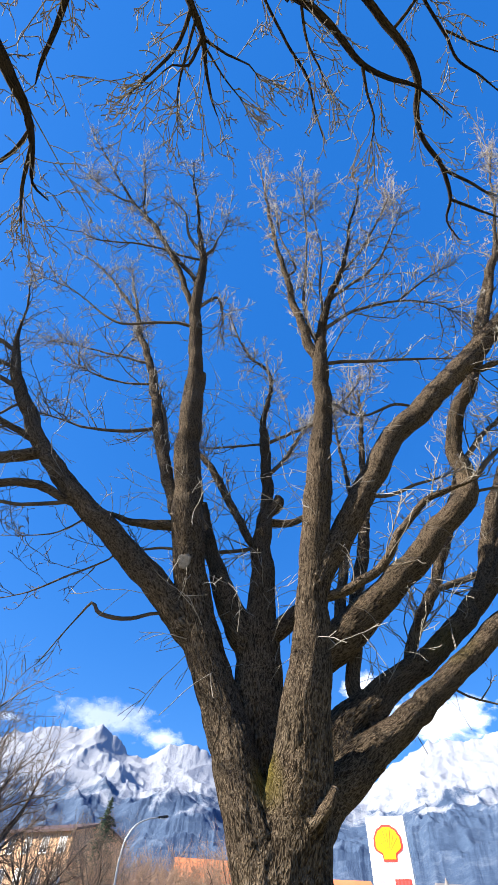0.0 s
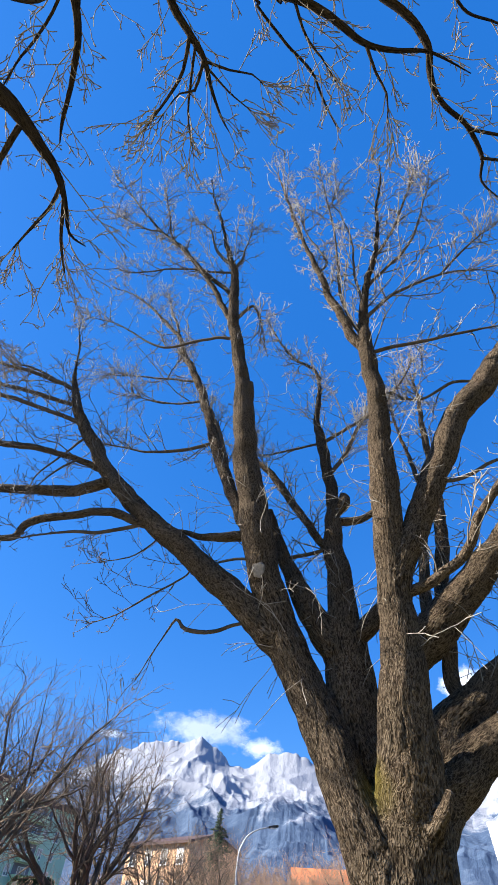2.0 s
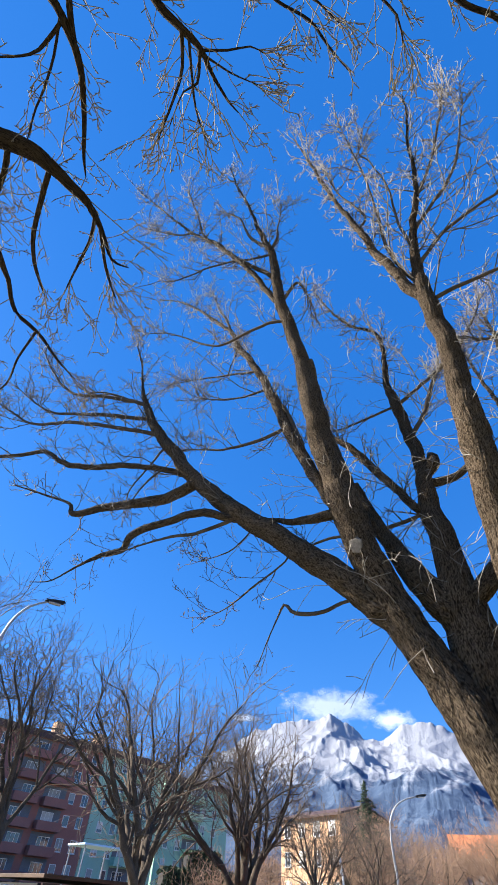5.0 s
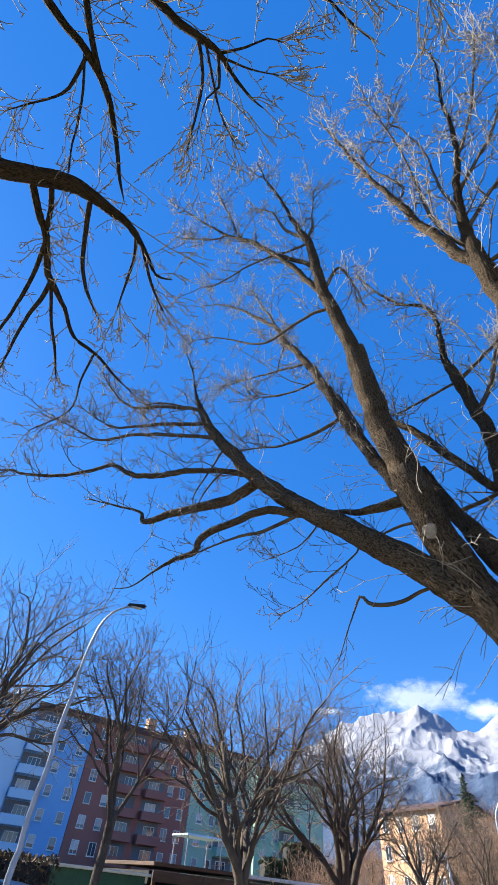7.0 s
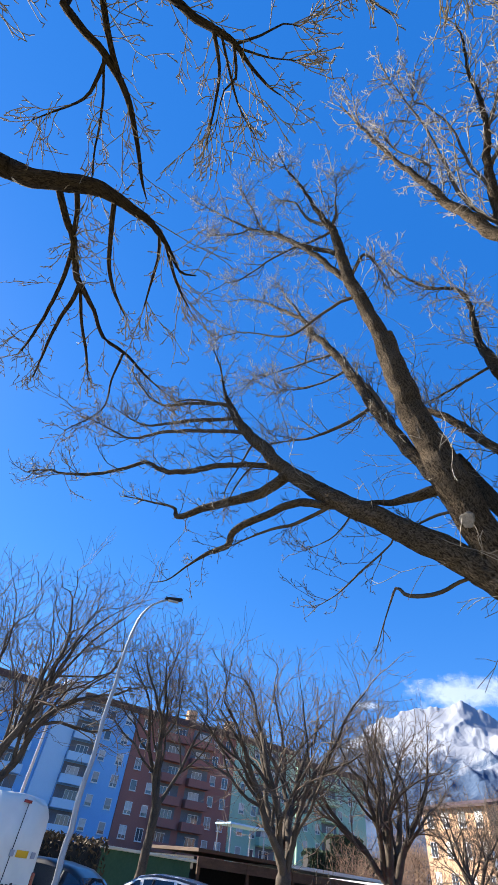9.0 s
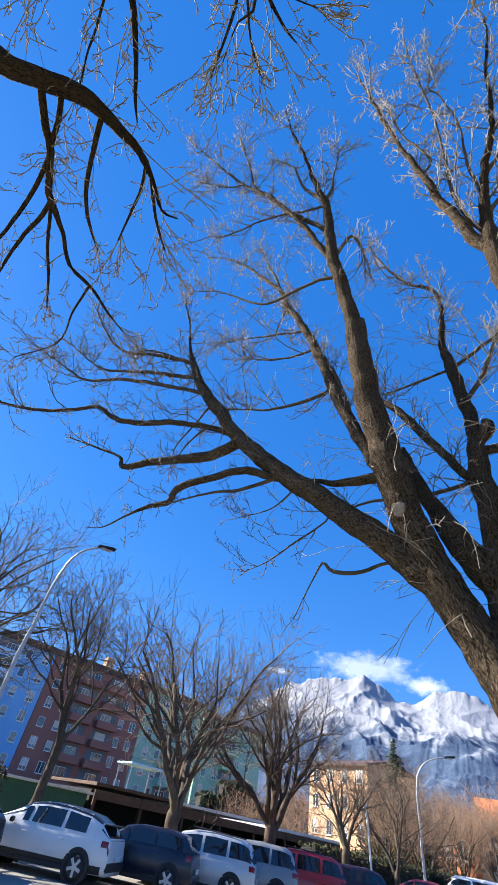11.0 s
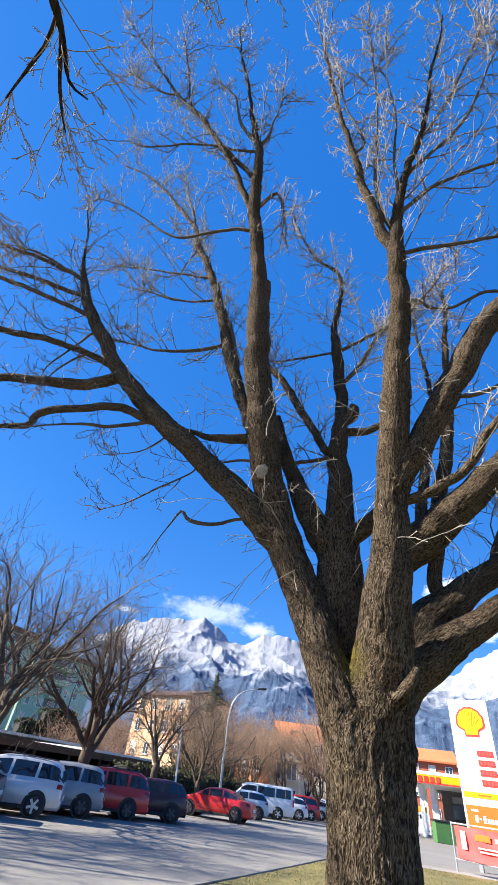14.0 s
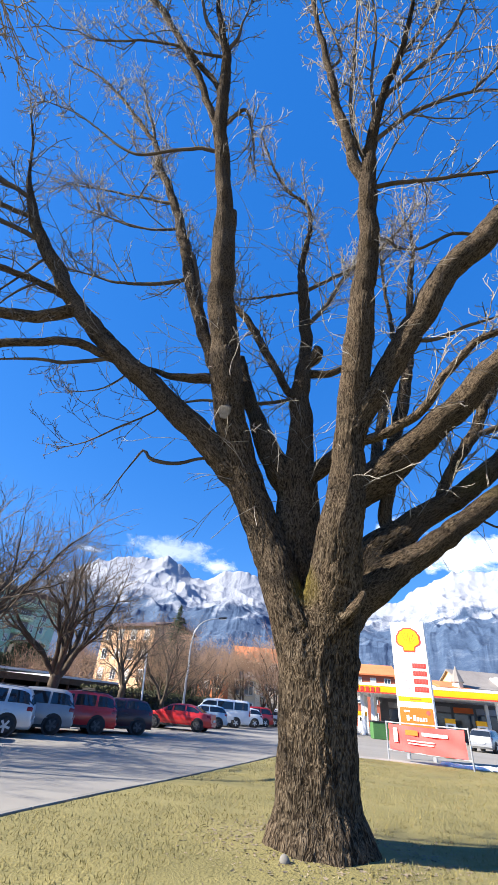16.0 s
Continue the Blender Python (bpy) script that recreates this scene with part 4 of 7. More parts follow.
limb(44, (0.60, 6.80, 5.80, 0.092), (1.08, 6.68, 5.87, 0.096), (1.48, 6.55, 6.04, 0.091), (2.01, 6.34, 6.38, 0.088), (2.26, 6.16, 6.81, 0.081), (2.77, 5.91, 7.30, 0.074), (3.25, 5.77, 7.46, 0.061), (3.63, 5.66, 7.57, 0.030), (3.96, 5.55, 7.72, 0.015))
limb(55, (1.75, 6.25, 7.84, 0.051), (2.31, 6.25, 7.80, 0.045), (2.94, 6.22, 8.09, 0.040), (3.57, 6.20, 8.30, 0.017))
limb(44, (0.68, 7.72, 5.23, 0.349), (1.11, 7.65, 5.50, 0.348), (1.80, 7.49, 6.08, 0.297), (2.70, 7.28, 6.84, 0.262), (3.59, 7.03, 7.76, 0.241), (4.20, 6.85, 8.42, 0.231), (4.32, 6.71, 9.00, 0.209), (4.29, 6.56, 9.63, 0.182), (4.58, 6.32, 10.58, 0.180), (5.25, 6.03, 11.72, 0.178), (5.90, 5.66, 13.16, 0.174), (6.48, 5.28, 14.70, 0.156), (7.44, 4.74, 16.82, 0.137), (8.62, 4.09, 19.39, 0.103), (9.95, 3.27, 22.62, 0.061), (11.06, 2.56, 25.47, 0.022), name="limb")
limb(61, (4.20, 6.85, 8.42, 0.078), (4.61, 6.80, 8.90, 0.074), (5.04, 6.75, 9.43, 0.066), (5.75, 6.69, 10.09, 0.050), (6.70, 6.59, 11.03, 0.026))
limb(61, (4.31, 6.68, 9.14, 0.071), (4.98, 6.59, 9.98, 0.069), (5.64, 6.53, 10.59, 0.060), (6.76, 6.43, 11.59, 0.028))
limb(61, (4.20, 6.85, 8.42, 0.048), (4.48, 6.79, 8.44, 0.042), (5.06, 6.67, 8.49, 0.035), (5.68, 6.52, 8.67, 0.017))
limb(0, (0.03, 7.62, 2.30, 0.300), (0.84, 7.92, 3.86, 0.351), (1.36, 7.93, 4.38, 0.294), (1.90, 7.95, 4.77, 0.240), (2.62, 7.98, 5.28, 0.203), (3.30, 8.00, 5.82, 0.205), (4.11, 8.03, 6.57, 0.210), (4.71, 8.04, 7.22, 0.211), (5.21, 8.05, 7.90, 0.203), (5.97, 8.08, 8.67, 0.202), (6.98, 8.10, 10.05, 0.172), (8.26, 8.12, 12.01, 0.139), (9.85, 8.15, 14.57, 0.079), name="limb")
limb(65, (4.20, 8.03, 6.66, 0.177), (4.63, 8.07, 7.53, 0.182), (5.20, 8.13, 8.72, 0.188), (5.95, 8.19, 9.94, 0.167), (7.03, 8.28, 11.69, 0.143), (8.49, 8.41, 14.30, 0.099), (10.42, 8.59, 17.95, 0.049), name="limb")
limb(65, (2.25, 7.96, 5.01, 0.096), (2.60, 8.05, 5.73, 0.113), (3.27, 8.18, 6.83, 0.126), (3.98, 8.34, 8.12, 0.119), (4.65, 8.51, 9.53, 0.120), (5.24, 8.67, 10.90, 0.074), (5.81, 8.89, 12.76, 0.050), name="limb")
limb(67, (3.27, 8.18, 6.83, 0.075), (3.86, 8.20, 7.02, 0.075), (4.43, 8.23, 7.28, 0.075), (4.83, 8.25, 7.51, 0.054))
limb(0, (0.03, 7.62, 2.30, 0.300), (0.58, 7.68, 3.14, 0.309), (1.06, 7.67, 3.54, 0.280), (1.69, 7.66, 4.01, 0.221), (2.33, 7.65, 4.49, 0.190), (2.90, 7.64, 4.90, 0.182), (3.55, 7.63, 5.39, 0.184), (3.99, 7.62, 5.72, 0.181), (4.73, 7.61, 6.30, 0.173), (6.29, 7.59, 7.47, 0.121), (7.59, 7.56, 8.73, 0.061), name="limb")
limb(0, (0.32, 7.08, 2.76, 0.125), (0.46, 6.89, 2.85, 0.098), (0.58, 6.78, 2.98, 0.080), (0.675, 6.74, 3.14, 0.060))
limb(65, (1.49, 7.94, 4.49, 0.138), (1.26, 7.95, 4.82, 0.131), (1.43, 7.99, 5.57, 0.127), (1.64, 8.04, 6.66, 0.141), (1.96, 8.10, 7.77, 0.137), (2.29, 8.17, 9.24, 0.126), (2.51, 8.26, 10.98, 0.103), (2.87, 8.36, 13.07, 0.072), (3.11, 8.48, 15.38, 0.041), name="limb")
limb(61, (1.18, 7.63, 5.56, 0.112), (1.19, 7.73, 6.22, 0.118), (1.49, 7.91, 7.40, 0.108), (1.82, 8.07, 8.50, 0.093), (1.99, 8.27, 9.85, 0.075), (2.04, 8.63, 12.22, 0.053), (2.18, 9.00, 14.66, 0.031))
limb(69, (2.76, 7.64, 4.79, 0.027), (3.07, 7.64, 4.58, 0.025), (3.48, 7.64, 4.47, 0.020), (3.85, 7.64, 4.38, 0.011))
FUSE = [(0, 99.0), (1, 5.2), (34, 3.6), (44, 4.4), (65, 3.0), (69, 3.0), (18, 1.4), (61, 1.8), (55, 1.3), (35, 1.2), (70, 9.0)]
STUBS = (2, 70, 37, 53, 27, 41, 43)


def lineage(n):
    """The leader that a limb springs from."""
    while BIG[n][1] not in (None, 0) and n != 61:
        n = BIG[n][1]
    return n


def set_off(p, k):
    """Moves a point of a leader along the line of sight from the lawn, fully so above the fork."""
    f = min(1.0, max(0.0, (p[2] - 2.6) / 1.9))
    f = 1 + (k - 1) * f * f * (3 - 2 * f)
    return (p[0] * f, p[1] * f, 1.65 + (p[2] - 1.65) * f) + tuple(r * f for r in p[3:])


DEPTH = {1: 1.06, 44: 0.95}          # the western leader stands back, the eastern one in front
BIG = [(name, up, [set_off(row, DEPTH.get(lineage(n), 1.0)) for row in rows]) for n, (name, up, rows) in enumerate(BIG)]
KNOTS = [((-1.68, 6.20, 6.20), 0.13, (-0.13, -0.94, -0.31)), ((0.94, 5.75, 8.61), 0.09, (-0.11, -0.64, -0.76))]

big_tree = thing("tree", "large bare old tree with ridged brown bark and many leaders", "tree")
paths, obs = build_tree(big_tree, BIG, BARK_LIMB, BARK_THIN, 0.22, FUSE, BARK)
trng = np.random.default_rng(5)
lines, low_lines = [], []
for n, ((name, up, rows), path) in enumerate(zip(BIG, paths)):
    if name == "trunk" or n in STUBS:
        continue
    tipr = path[-1, 3]
    high = path[-1, 2] > 11
    inner = 1.7 if 34 <= n <= 43 else 1.0          # the middle leader carries the densest brush
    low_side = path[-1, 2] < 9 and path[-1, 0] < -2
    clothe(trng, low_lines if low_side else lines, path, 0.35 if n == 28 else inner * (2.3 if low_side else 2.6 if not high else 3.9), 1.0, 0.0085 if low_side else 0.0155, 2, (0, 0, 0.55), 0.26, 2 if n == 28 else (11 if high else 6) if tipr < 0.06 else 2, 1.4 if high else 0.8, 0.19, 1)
# low twigs take the darker tone: their backlighting is in the colour
put("lower_crown", strands("lower_crown", low_lines, TWIG_LOW), big_tree, "sparse twigs on the low boughs, coloured dark as if backlit")["kind"] = "stuff"
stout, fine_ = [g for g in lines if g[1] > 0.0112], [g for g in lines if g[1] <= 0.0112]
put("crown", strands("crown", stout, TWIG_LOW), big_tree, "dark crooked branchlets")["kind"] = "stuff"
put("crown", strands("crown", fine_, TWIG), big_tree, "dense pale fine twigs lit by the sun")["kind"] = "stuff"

# pale healed pruning scar and other knots
for place, size, way in [(set_off(KNOTS[0][0], 1.06),) + KNOTS[0][1:], (set_off(KNOTS[1][0], 0.95),) + KNOTS[1][1:]]:
    bm = bmesh.new()
    bmesh.ops.create_icosphere(bm, subdivisions=3, radius=1.0)
    for v in bm.verts:
        k = 1 + 0.42 * noise.noise(v.co * 1.9 + Vector((3.1, 0, 1.7)))
        v.co = Vector((v.co.x * size * k, v.co.y * size * 0.07 * k, v.co.z * size * 1.15 * k))
    bmesh.ops.transform(bm, matrix=Matrix.Translation(place) @ Vector(way).to_track_quat("-Y", "Z").to_matrix().to_4x4(), verts=bm.verts)
    part("knot", bm, CUT, big_tree, "pale healed pruning scar", True)

# ---- the tree that hangs in from overhead ----
OVER = []


def bough(up, *rows, name="branch"):
    OVER.append((name, up, rows))


bough(None, (-4.6, -5.8, -0.1, 0.52), (-4.5, -5.6, 1.0, 0.42), (-4.4, -5.5, 3.0, 0.38), (-4.2, -5.2, 5.2, 0.36), (-4.1, -5.0, 6.2, 0.2), name="trunk")
bough(0, (-4.20, -5.20, 5.20, 0.261), (-4.26, -3.61, 7.41, 0.204), (-4.31, -2.31, 8.60, 0.163), (-4.05, -1.87, 8.54, 0.146), (-3.71, -1.48, 8.49, 0.128), (-3.37, -1.10, 8.43, 0.117), (-3.15, -0.72, 8.38, 0.085), (-3.04, -0.36, 8.32, 0.065), (-3.05, -0.05, 8.27, 0.051), (-3.06, 0.17, 8.21, 0.034), (-3.18, 0.53, 8.16, 0.022), (-3.01, 0.74, 8.10, 0.008), name="limb")
bough(1, (-3.77, -1.47, 8.49, 0.053), (-4.09, -1.09, 8.42, 0.056), (-4.19, -0.87, 8.36, 0.056), (-4.56, -0.56, 8.29, 0.054), (-4.64, -0.43, 8.22, 0.053), (-4.83, -0.01, 8.16, 0.036), (-5.11, 0.39, 8.09, 0.034), (-5.04, 0.80, 8.02, 0.030), (-5.07, 1.31, 7.96, 0.020), (-5.05, 1.80, 7.89, 0.010))
bough(2, (-4.66, -0.44, 8.22, 0.036), (-4.87, -0.37, 8.10, 0.036), (-5.44, -0.31, 7.97, 0.029), (-5.91, -0.21, 7.85, 0.025), (-6.62, -0.05, 7.72, 0.013))
bough(2, (-4.19, -0.87, 8.36, 0.037), (-4.71, -0.70, 8.22, 0.034), (-5.65, -0.52, 8.09, 0.028), (-6.48, -0.48, 7.96, 0.017))
bough(1, (-3.60, -1.23, 8.46, 0.040), (-3.82, -1.08, 8.42, 0.040), (-4.09, -0.96, 8.39, 0.037), (-4.21, -0.88, 8.36, 0.034))
bough(2, (-4.73, -0.38, 8.21, 0.029), (-5.13, -0.04, 8.05, 0.026), (-5.52, 0.36, 7.88, 0.023), (-5.81, 0.67, 7.71, 0.009))
bough(1, (-3.28, -0.75, 8.39, 0.041), (-3.73, -0.47, 8.26, 0.035), (-4.03, -0.23, 8.14, 0.033), (-4.25, 0.11, 8.01, 0.026), (-4.35, 0.44, 7.89, 0.009))
bough(1, (-3.07, 0.00, 8.25, 0.028), (-3.28, 0.18, 8.12, 0.024), (-3.71, 0.38, 7.98, 0.016), (-4.05, 0.54, 7.85, 0.008))
bough(1, (-3.06, 0.12, 8.22, 0.025), (-3.30, 0.60, 8.02, 0.022), (-3.35, 0.96, 7.82, 0.009))
bough(2, (-5.04, 0.80, 8.02, 0.023), (-5.65, 1.00, 7.89, 0.019), (-6.27, 1.24, 7.76, 0.015), (-7.25, 1.03, 7.62, 0.011))
bough(0, (-4.20, -5.20, 5.20, 0.100), (-3.06, -3.86, 7.80, 0.075), (-2.13, -2.76, 9.20, 0.060), (-2.18, -2.58, 9.12, 0.057), (-2.19, -2.21, 9.05, 0.052), (-2.16, -1.83, 8.97, 0.051), (-2.22, -1.52, 8.90, 0.046), (-2.36, -1.25, 8.82, 0.038), (-2.54, -1.00, 8.75, 0.031), (-2.81, -0.70, 8.67, 0.024), (-2.95, -0.47, 8.60, 0.008), name="limb")
bough(11, (-2.22, -1.55, 8.91, 0.034), (-2.09, -1.81, 8.98, 0.040), (-1.94, -2.03, 9.04, 0.041), (-1.73, -2.29, 9.11, 0.043))
bough(11, (-2.17, -1.88, 8.99, 0.026), (-2.48, -1.81, 8.86, 0.023), (-2.67, -1.81, 8.74, 0.017), (-3.10, -2.01, 8.61, 0.011), (-3.32, -2.11, 8.49, 0.005))
bough(11, (-2.18, -1.92, 9.00, 0.019), (-2.59, -1.59, 8.83, 0.017), (-3.00, -1.37, 8.66, 0.014), (-3.41, -1.12, 8.50, 0.007))
bough(0, (-4.20, -5.20, 5.20, 0.100), (-2.59, -3.45, 7.99, 0.073), (-1.26, -2.02, 9.50, 0.058), (-1.21, -1.82, 9.43, 0.051), (-1.06, -1.44, 9.36, 0.052), (-0.93, -1.13, 9.29, 0.044), (-0.83, -0.83, 9.21, 0.038), (-0.82, -0.54, 9.14, 0.023), (-0.78, -0.21, 9.07, 0.016), (-0.71, -0.02, 9.00, 0.006), name="limb")
bough(15, (-0.94, -1.14, 9.29, 0.030), (-1.14, -0.80, 9.12, 0.023), (-1.42, -0.57, 8.95, 0.018), (-1.82, -0.32, 8.79, 0.008))
bough(15, (-0.85, -0.83, 9.21, 0.023), (-1.04, -0.56, 9.05, 0.018), (-1.23, -0.57, 8.88, 0.010), (-1.57, -0.36, 8.71, 0.007))
bough(15, (-0.82, -0.81, 9.21, 0.019), (-0.53, -0.65, 9.15, 0.014), (-0.25, -0.53, 9.08, 0.010), (-0.13, -0.38, 9.01, 0.005))
bough(15, (-0.81, -0.73, 9.19, 0.017), (-0.60, -0.43, 9.09, 0.011), (-0.34, -0.15, 8.99, 0.006))
bough(15, (-0.91, -1.01, 9.26, 0.019), (-1.19, -0.38, 9.01, 0.015), (-1.23, 0.04, 8.76, 0.008))
bough(0, (-4.20, -5.20, 5.20, 0.100), (-1.83, -3.09, 8.06, 0.073), (0.11, -1.36, 9.60, 0.058), (0.29, -1.22, 9.54, 0.053), (0.62, -0.99, 9.49, 0.049), (1.01, -0.69, 9.43, 0.043), (1.29, -0.44, 9.37, 0.034), (1.64, -0.28, 9.31, 0.028), (2.03, -0.17, 9.26, 0.020), (2.54, 0.17, 9.20, 0.006), name="limb")
bough(21, (1.27, -0.44, 9.37, 0.024), (1.34, -0.14, 9.24, 0.017), (1.44, 0.11, 9.10, 0.014), (1.42, 0.36, 8.97, 0.008))
bough(21, (0.44, -1.10, 9.52, 0.021), (0.52, -0.71, 9.39, 0.017), (0.67, -0.47, 9.25, 0.013), (0.82, -0.16, 9.12, 0.007))
bough(0, (-4.20, -5.20, 5.20, 0.100), (-1.32, -3.16, 8.45, 0.066), (1.04, -1.49, 10.20, 0.053), (1.25, -1.29, 10.15, 0.051), (1.64, -0.92, 10.10, 0.053), (2.05, -0.51, 10.05, 0.050), (2.21, -0.25, 10.00, 0.050), (2.25, 0.09, 9.95, 0.045), (2.40, 0.45, 9.90, 0.036), (2.74, 0.83, 9.85, 0.033), (2.96, 1.27, 9.80, 0.028), (2.97, 1.60, 9.75, 0.016), (3.27, 1.92, 9.70, 0.008), name="limb")
bough(24, (2.76, 0.85, 9.85, 0.025), (3.15, 1.03, 9.75, 0.022), (3.47, 1.19, 9.65, 0.018), (3.80, 1.27, 9.55, 0.007))
bough(24, (2.96, 1.28, 9.80, 0.023), (3.45, 1.44, 9.65, 0.019), (3.94, 1.62, 9.50, 0.007))
bough(24, (1.73, -0.80, 10.09, 0.022), (1.95, -1.00, 10.15, 0.022), (2.09, -1.17, 10.22, 0.019), (2.19, -1.34, 10.29, 0.012))
bough(0, (-4.20, -5.20, 5.20, 0.100), (-0.78, -3.14, 8.71, 0.060), (2.02, -1.46, 10.60, 0.026), (2.17, -1.26, 10.52, 0.023), (2.59, -0.82, 10.44, 0.021), (2.85, -0.49, 10.36, 0.018), (3.21, -0.27, 10.28, 0.015), (3.59, -0.02, 10.20, 0.006), name="limb")
bough(28, (2.62, -0.81, 10.44, 0.017), (3.05, -0.64, 10.34, 0.014), (3.46, -0.50, 10.24, 0.006))
bough(0, (-4.20, -5.20, 5.20, 0.100), (-1.97, -3.13, 8.26, 0.060), (-0.15, -1.43, 9.90, 0.023), (-0.04, -1.22, 9.80, 0.019), (0.26, -0.75, 9.70, 0.020), (0.54, -0.38, 9.60, 0.018), (0.67, 0.01, 9.50, 0.015), (0.79, 0.32, 9.40, 0.008), name="limb")

over_tree = thing("tree", "dark bare tree whose boughs hang in from overhead", "tree")
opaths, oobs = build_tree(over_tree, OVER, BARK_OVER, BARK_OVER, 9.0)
lines = []
for (name, up, rows), path in zip(OVER, opaths):
    if name == "trunk":
        continue
    ahead = path[-1, :3] - path[0, :3]
    b = unit(np.array([ahead[0], ahead[1], -0.2]))
    cut_path = path[path[:, 1] > -4.0]
    if len(cut_path) > 6:
        clothe(trng, lines, cut_path, 2.6, 0.70, 0.0072, 2, tuple(b * 0.3), 0.17, 7, 0.62, 0.15, 2)
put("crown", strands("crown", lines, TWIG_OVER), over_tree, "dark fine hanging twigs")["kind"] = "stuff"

# ---- mountains and clouds ----
CREST = [(-80, 4.5), (-48, 7.0), (-37.7, 9.7), (-34.6, 11.1), (-32.1, 12.5), (-28.7, 14.5), (-25.8, 15.0), (-24.0, 15.3), (-22.2, 15.2), (-20.5, 15.9), (-18.8, 14.9), (-17.0, 13.9), (-14.7, 13.9), (-12.7, 15.0), (-9.5, 15.0), (-7.7, 14.1), (-3, 13.3), (2, 13.0), (7, 12.4), (9.2, 12.3), (12.0, 13.8), (16.2, 15.6), (18.7, 15.4), (21.0, 15.5), (24, 15.8), (36, 13), (62, 8)]
az = np.radians(np.linspace(-50, 38, 760))
rr = np.concatenate([np.linspace(900, 2300, 8), np.linspace(2400, 4150, 120), np.linspace(4200, 4700, 5)])
A, Rm = np.meshgrid(az, rr, indexing="ij")
Ad = np.degrees(A)
jag = sum(w * (value_noise(Ad * k, 0 * Ad, 60 + i) - 0.5) for i, (w, k) in enumerate([(0.5, 0.5), (0.3, 1.3), (0.16, 3.5), (0.07, 9.0)]))
f = np.clip((Rm - 1500) / (4150 - 1500), 0, 1)
crest = 4150 * np.tan(np.radians(np.interp(Ad, *zip(*CREST)) + jag * f ** 36))
soft_el = np.convolve(np.pad(np.interp(Ad[:, 0], *zip(*CREST)), 30, mode="edge"), np.hanning(61) / np.hanning(61).sum(), mode="valid")
broad = 4150 * np.tan(np.radians(soft_el))[:, None]
crest = broad + (crest - broad) * f ** 14          # the sharp summits stand on broad flanks
X, Y = np.sin(A) * Rm, np.cos(A) * Rm
bend = 1.6 * value_noise(Ad * 0.35, Rm / 600, 41) + 0.5 * value_noise(Ad * 1.2, Rm / 220, 42)
ridges, weight = 0 * X, 1.0
for i, (amp, size) in enumerate([(0.40, 1150.0), (0.27, 520.0), (0.20, 240.0), (0.12, 110.0), (0.06, 55.0)]):
    turned = 0.5 + 0.9 * i
    p = (X * math.cos(turned) - Y * math.sin(turned)) / size + 0.5 * value_noise(X / size, Y / size, 70 + i)
    q = (X * math.sin(turned) + Y * math.cos(turned)) / size + 0.5 * value_noise(X / size, Y / size, 80 + i)
    crease = (1 - np.abs(2 * value_noise(p, q, 20 + i) - 1)) ** 1.6
    ridges = ridges + amp * weight * crease
    weight = 0.45 + 0.75 * crease
rills = 0 * X
for i, (amp, wide_) in enumerate([(0.5, 1.9), (0.3, 0.8), (0.2, 0.36)]):
    u_ = (Ad + 1.1 * bend + 0.5 * value_noise(Ad / wide_, Rm / 320, 50 + i)) / wide_
    rills = rills + amp * (1 - np.abs(2 * value_noise(u_, Rm / (900 - 220 * i), 54 + i) - 1)) ** 1.3
ridges = 0.90 * ridges + 0.14 * rills * (0.3 + ridges)
low_ = np.clip(0.98 - ridges, 0, 1)
Z = crest * f ** 1.12 * (1 - 0.36 * low_ * (1 - f ** 2.5) ** 0.8) - 22 * low_ * f
Z = np.where(Rm > 4150, crest - (Rm - 4150) * 0.7, Z) - 30 * (f <= 0)
n0, n1 = A.shape
gi, gj = np.meshgrid(np.arange(n0 - 1), np.arange(n1 - 1), indexing="ij")
mq = np.stack([gi * n1 + gj, (gi + 1) * n1 + gj, (gi + 1) * n1 + gj + 1, gi * n1 + gj + 1], -1).reshape(-1, 4)
muv = np.stack([Ad + bend, Rm / 100], -1).reshape(-1, 2)[mq.ravel()]
SNOW, st, sb = material("snow_and_hazed_rock_forest", 0.85, 0.0, 0.2)
sv_ = coords(st)
fall = coords(st, "UV", (1.0, 0.3, 1.0))
pos = st.nodes.new("ShaderNodeSeparateXYZ")
st.links.new(sv_, pos.inputs[0])
geo = st.nodes.new("ShaderNodeNewGeometry")
nrm = st.nodes.new("ShaderNodeSeparateXYZ")
st.links.new(geo.outputs["Normal"], nrm.inputs[0])
streak = noise_tex(st, fall, 1.6, 8.0, 0.68, 0.4)
finep = noise_tex(st, sv_, 0.03, 7.0, 0.75)
patch = noise_tex(st, sv_, 0.0055, 7.0, 0.62, 0.6)
level = node(st, "ShaderNodeMapRange", From_Min=250.0, From_Max=950.0)
st.links.new(pos.outputs["Z"], level.inputs[0])
ragged = mix_rgb(st, 0.3, patch, mix_rgb(st, 0.5, streak, finep))
west = node(st, "ShaderNodeMapRange", From_Min=-2500.0, From_Max=-1500.0, To_Min=0.55, To_Max=0.0)      # less snow lies on the western shoulder
st.links.new(pos.outputs["X"], west.inputs[0])
less = st.nodes.new("ShaderNodeMath")
less.operation = "SUBTRACT"
st.links.new(level.outputs[0], less.inputs[0])
st.links.new(west.outputs[0], less.inputs[1])
snowy = mix_rgb(st, 0.62, less.outputs[0], ragged)
snow_mask = ramp(st, snowy, [(0.465, (0, 0, 0)), (0.535, (1, 1, 1))])
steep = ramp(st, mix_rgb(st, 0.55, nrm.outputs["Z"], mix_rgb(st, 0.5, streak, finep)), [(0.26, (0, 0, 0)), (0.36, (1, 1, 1))])
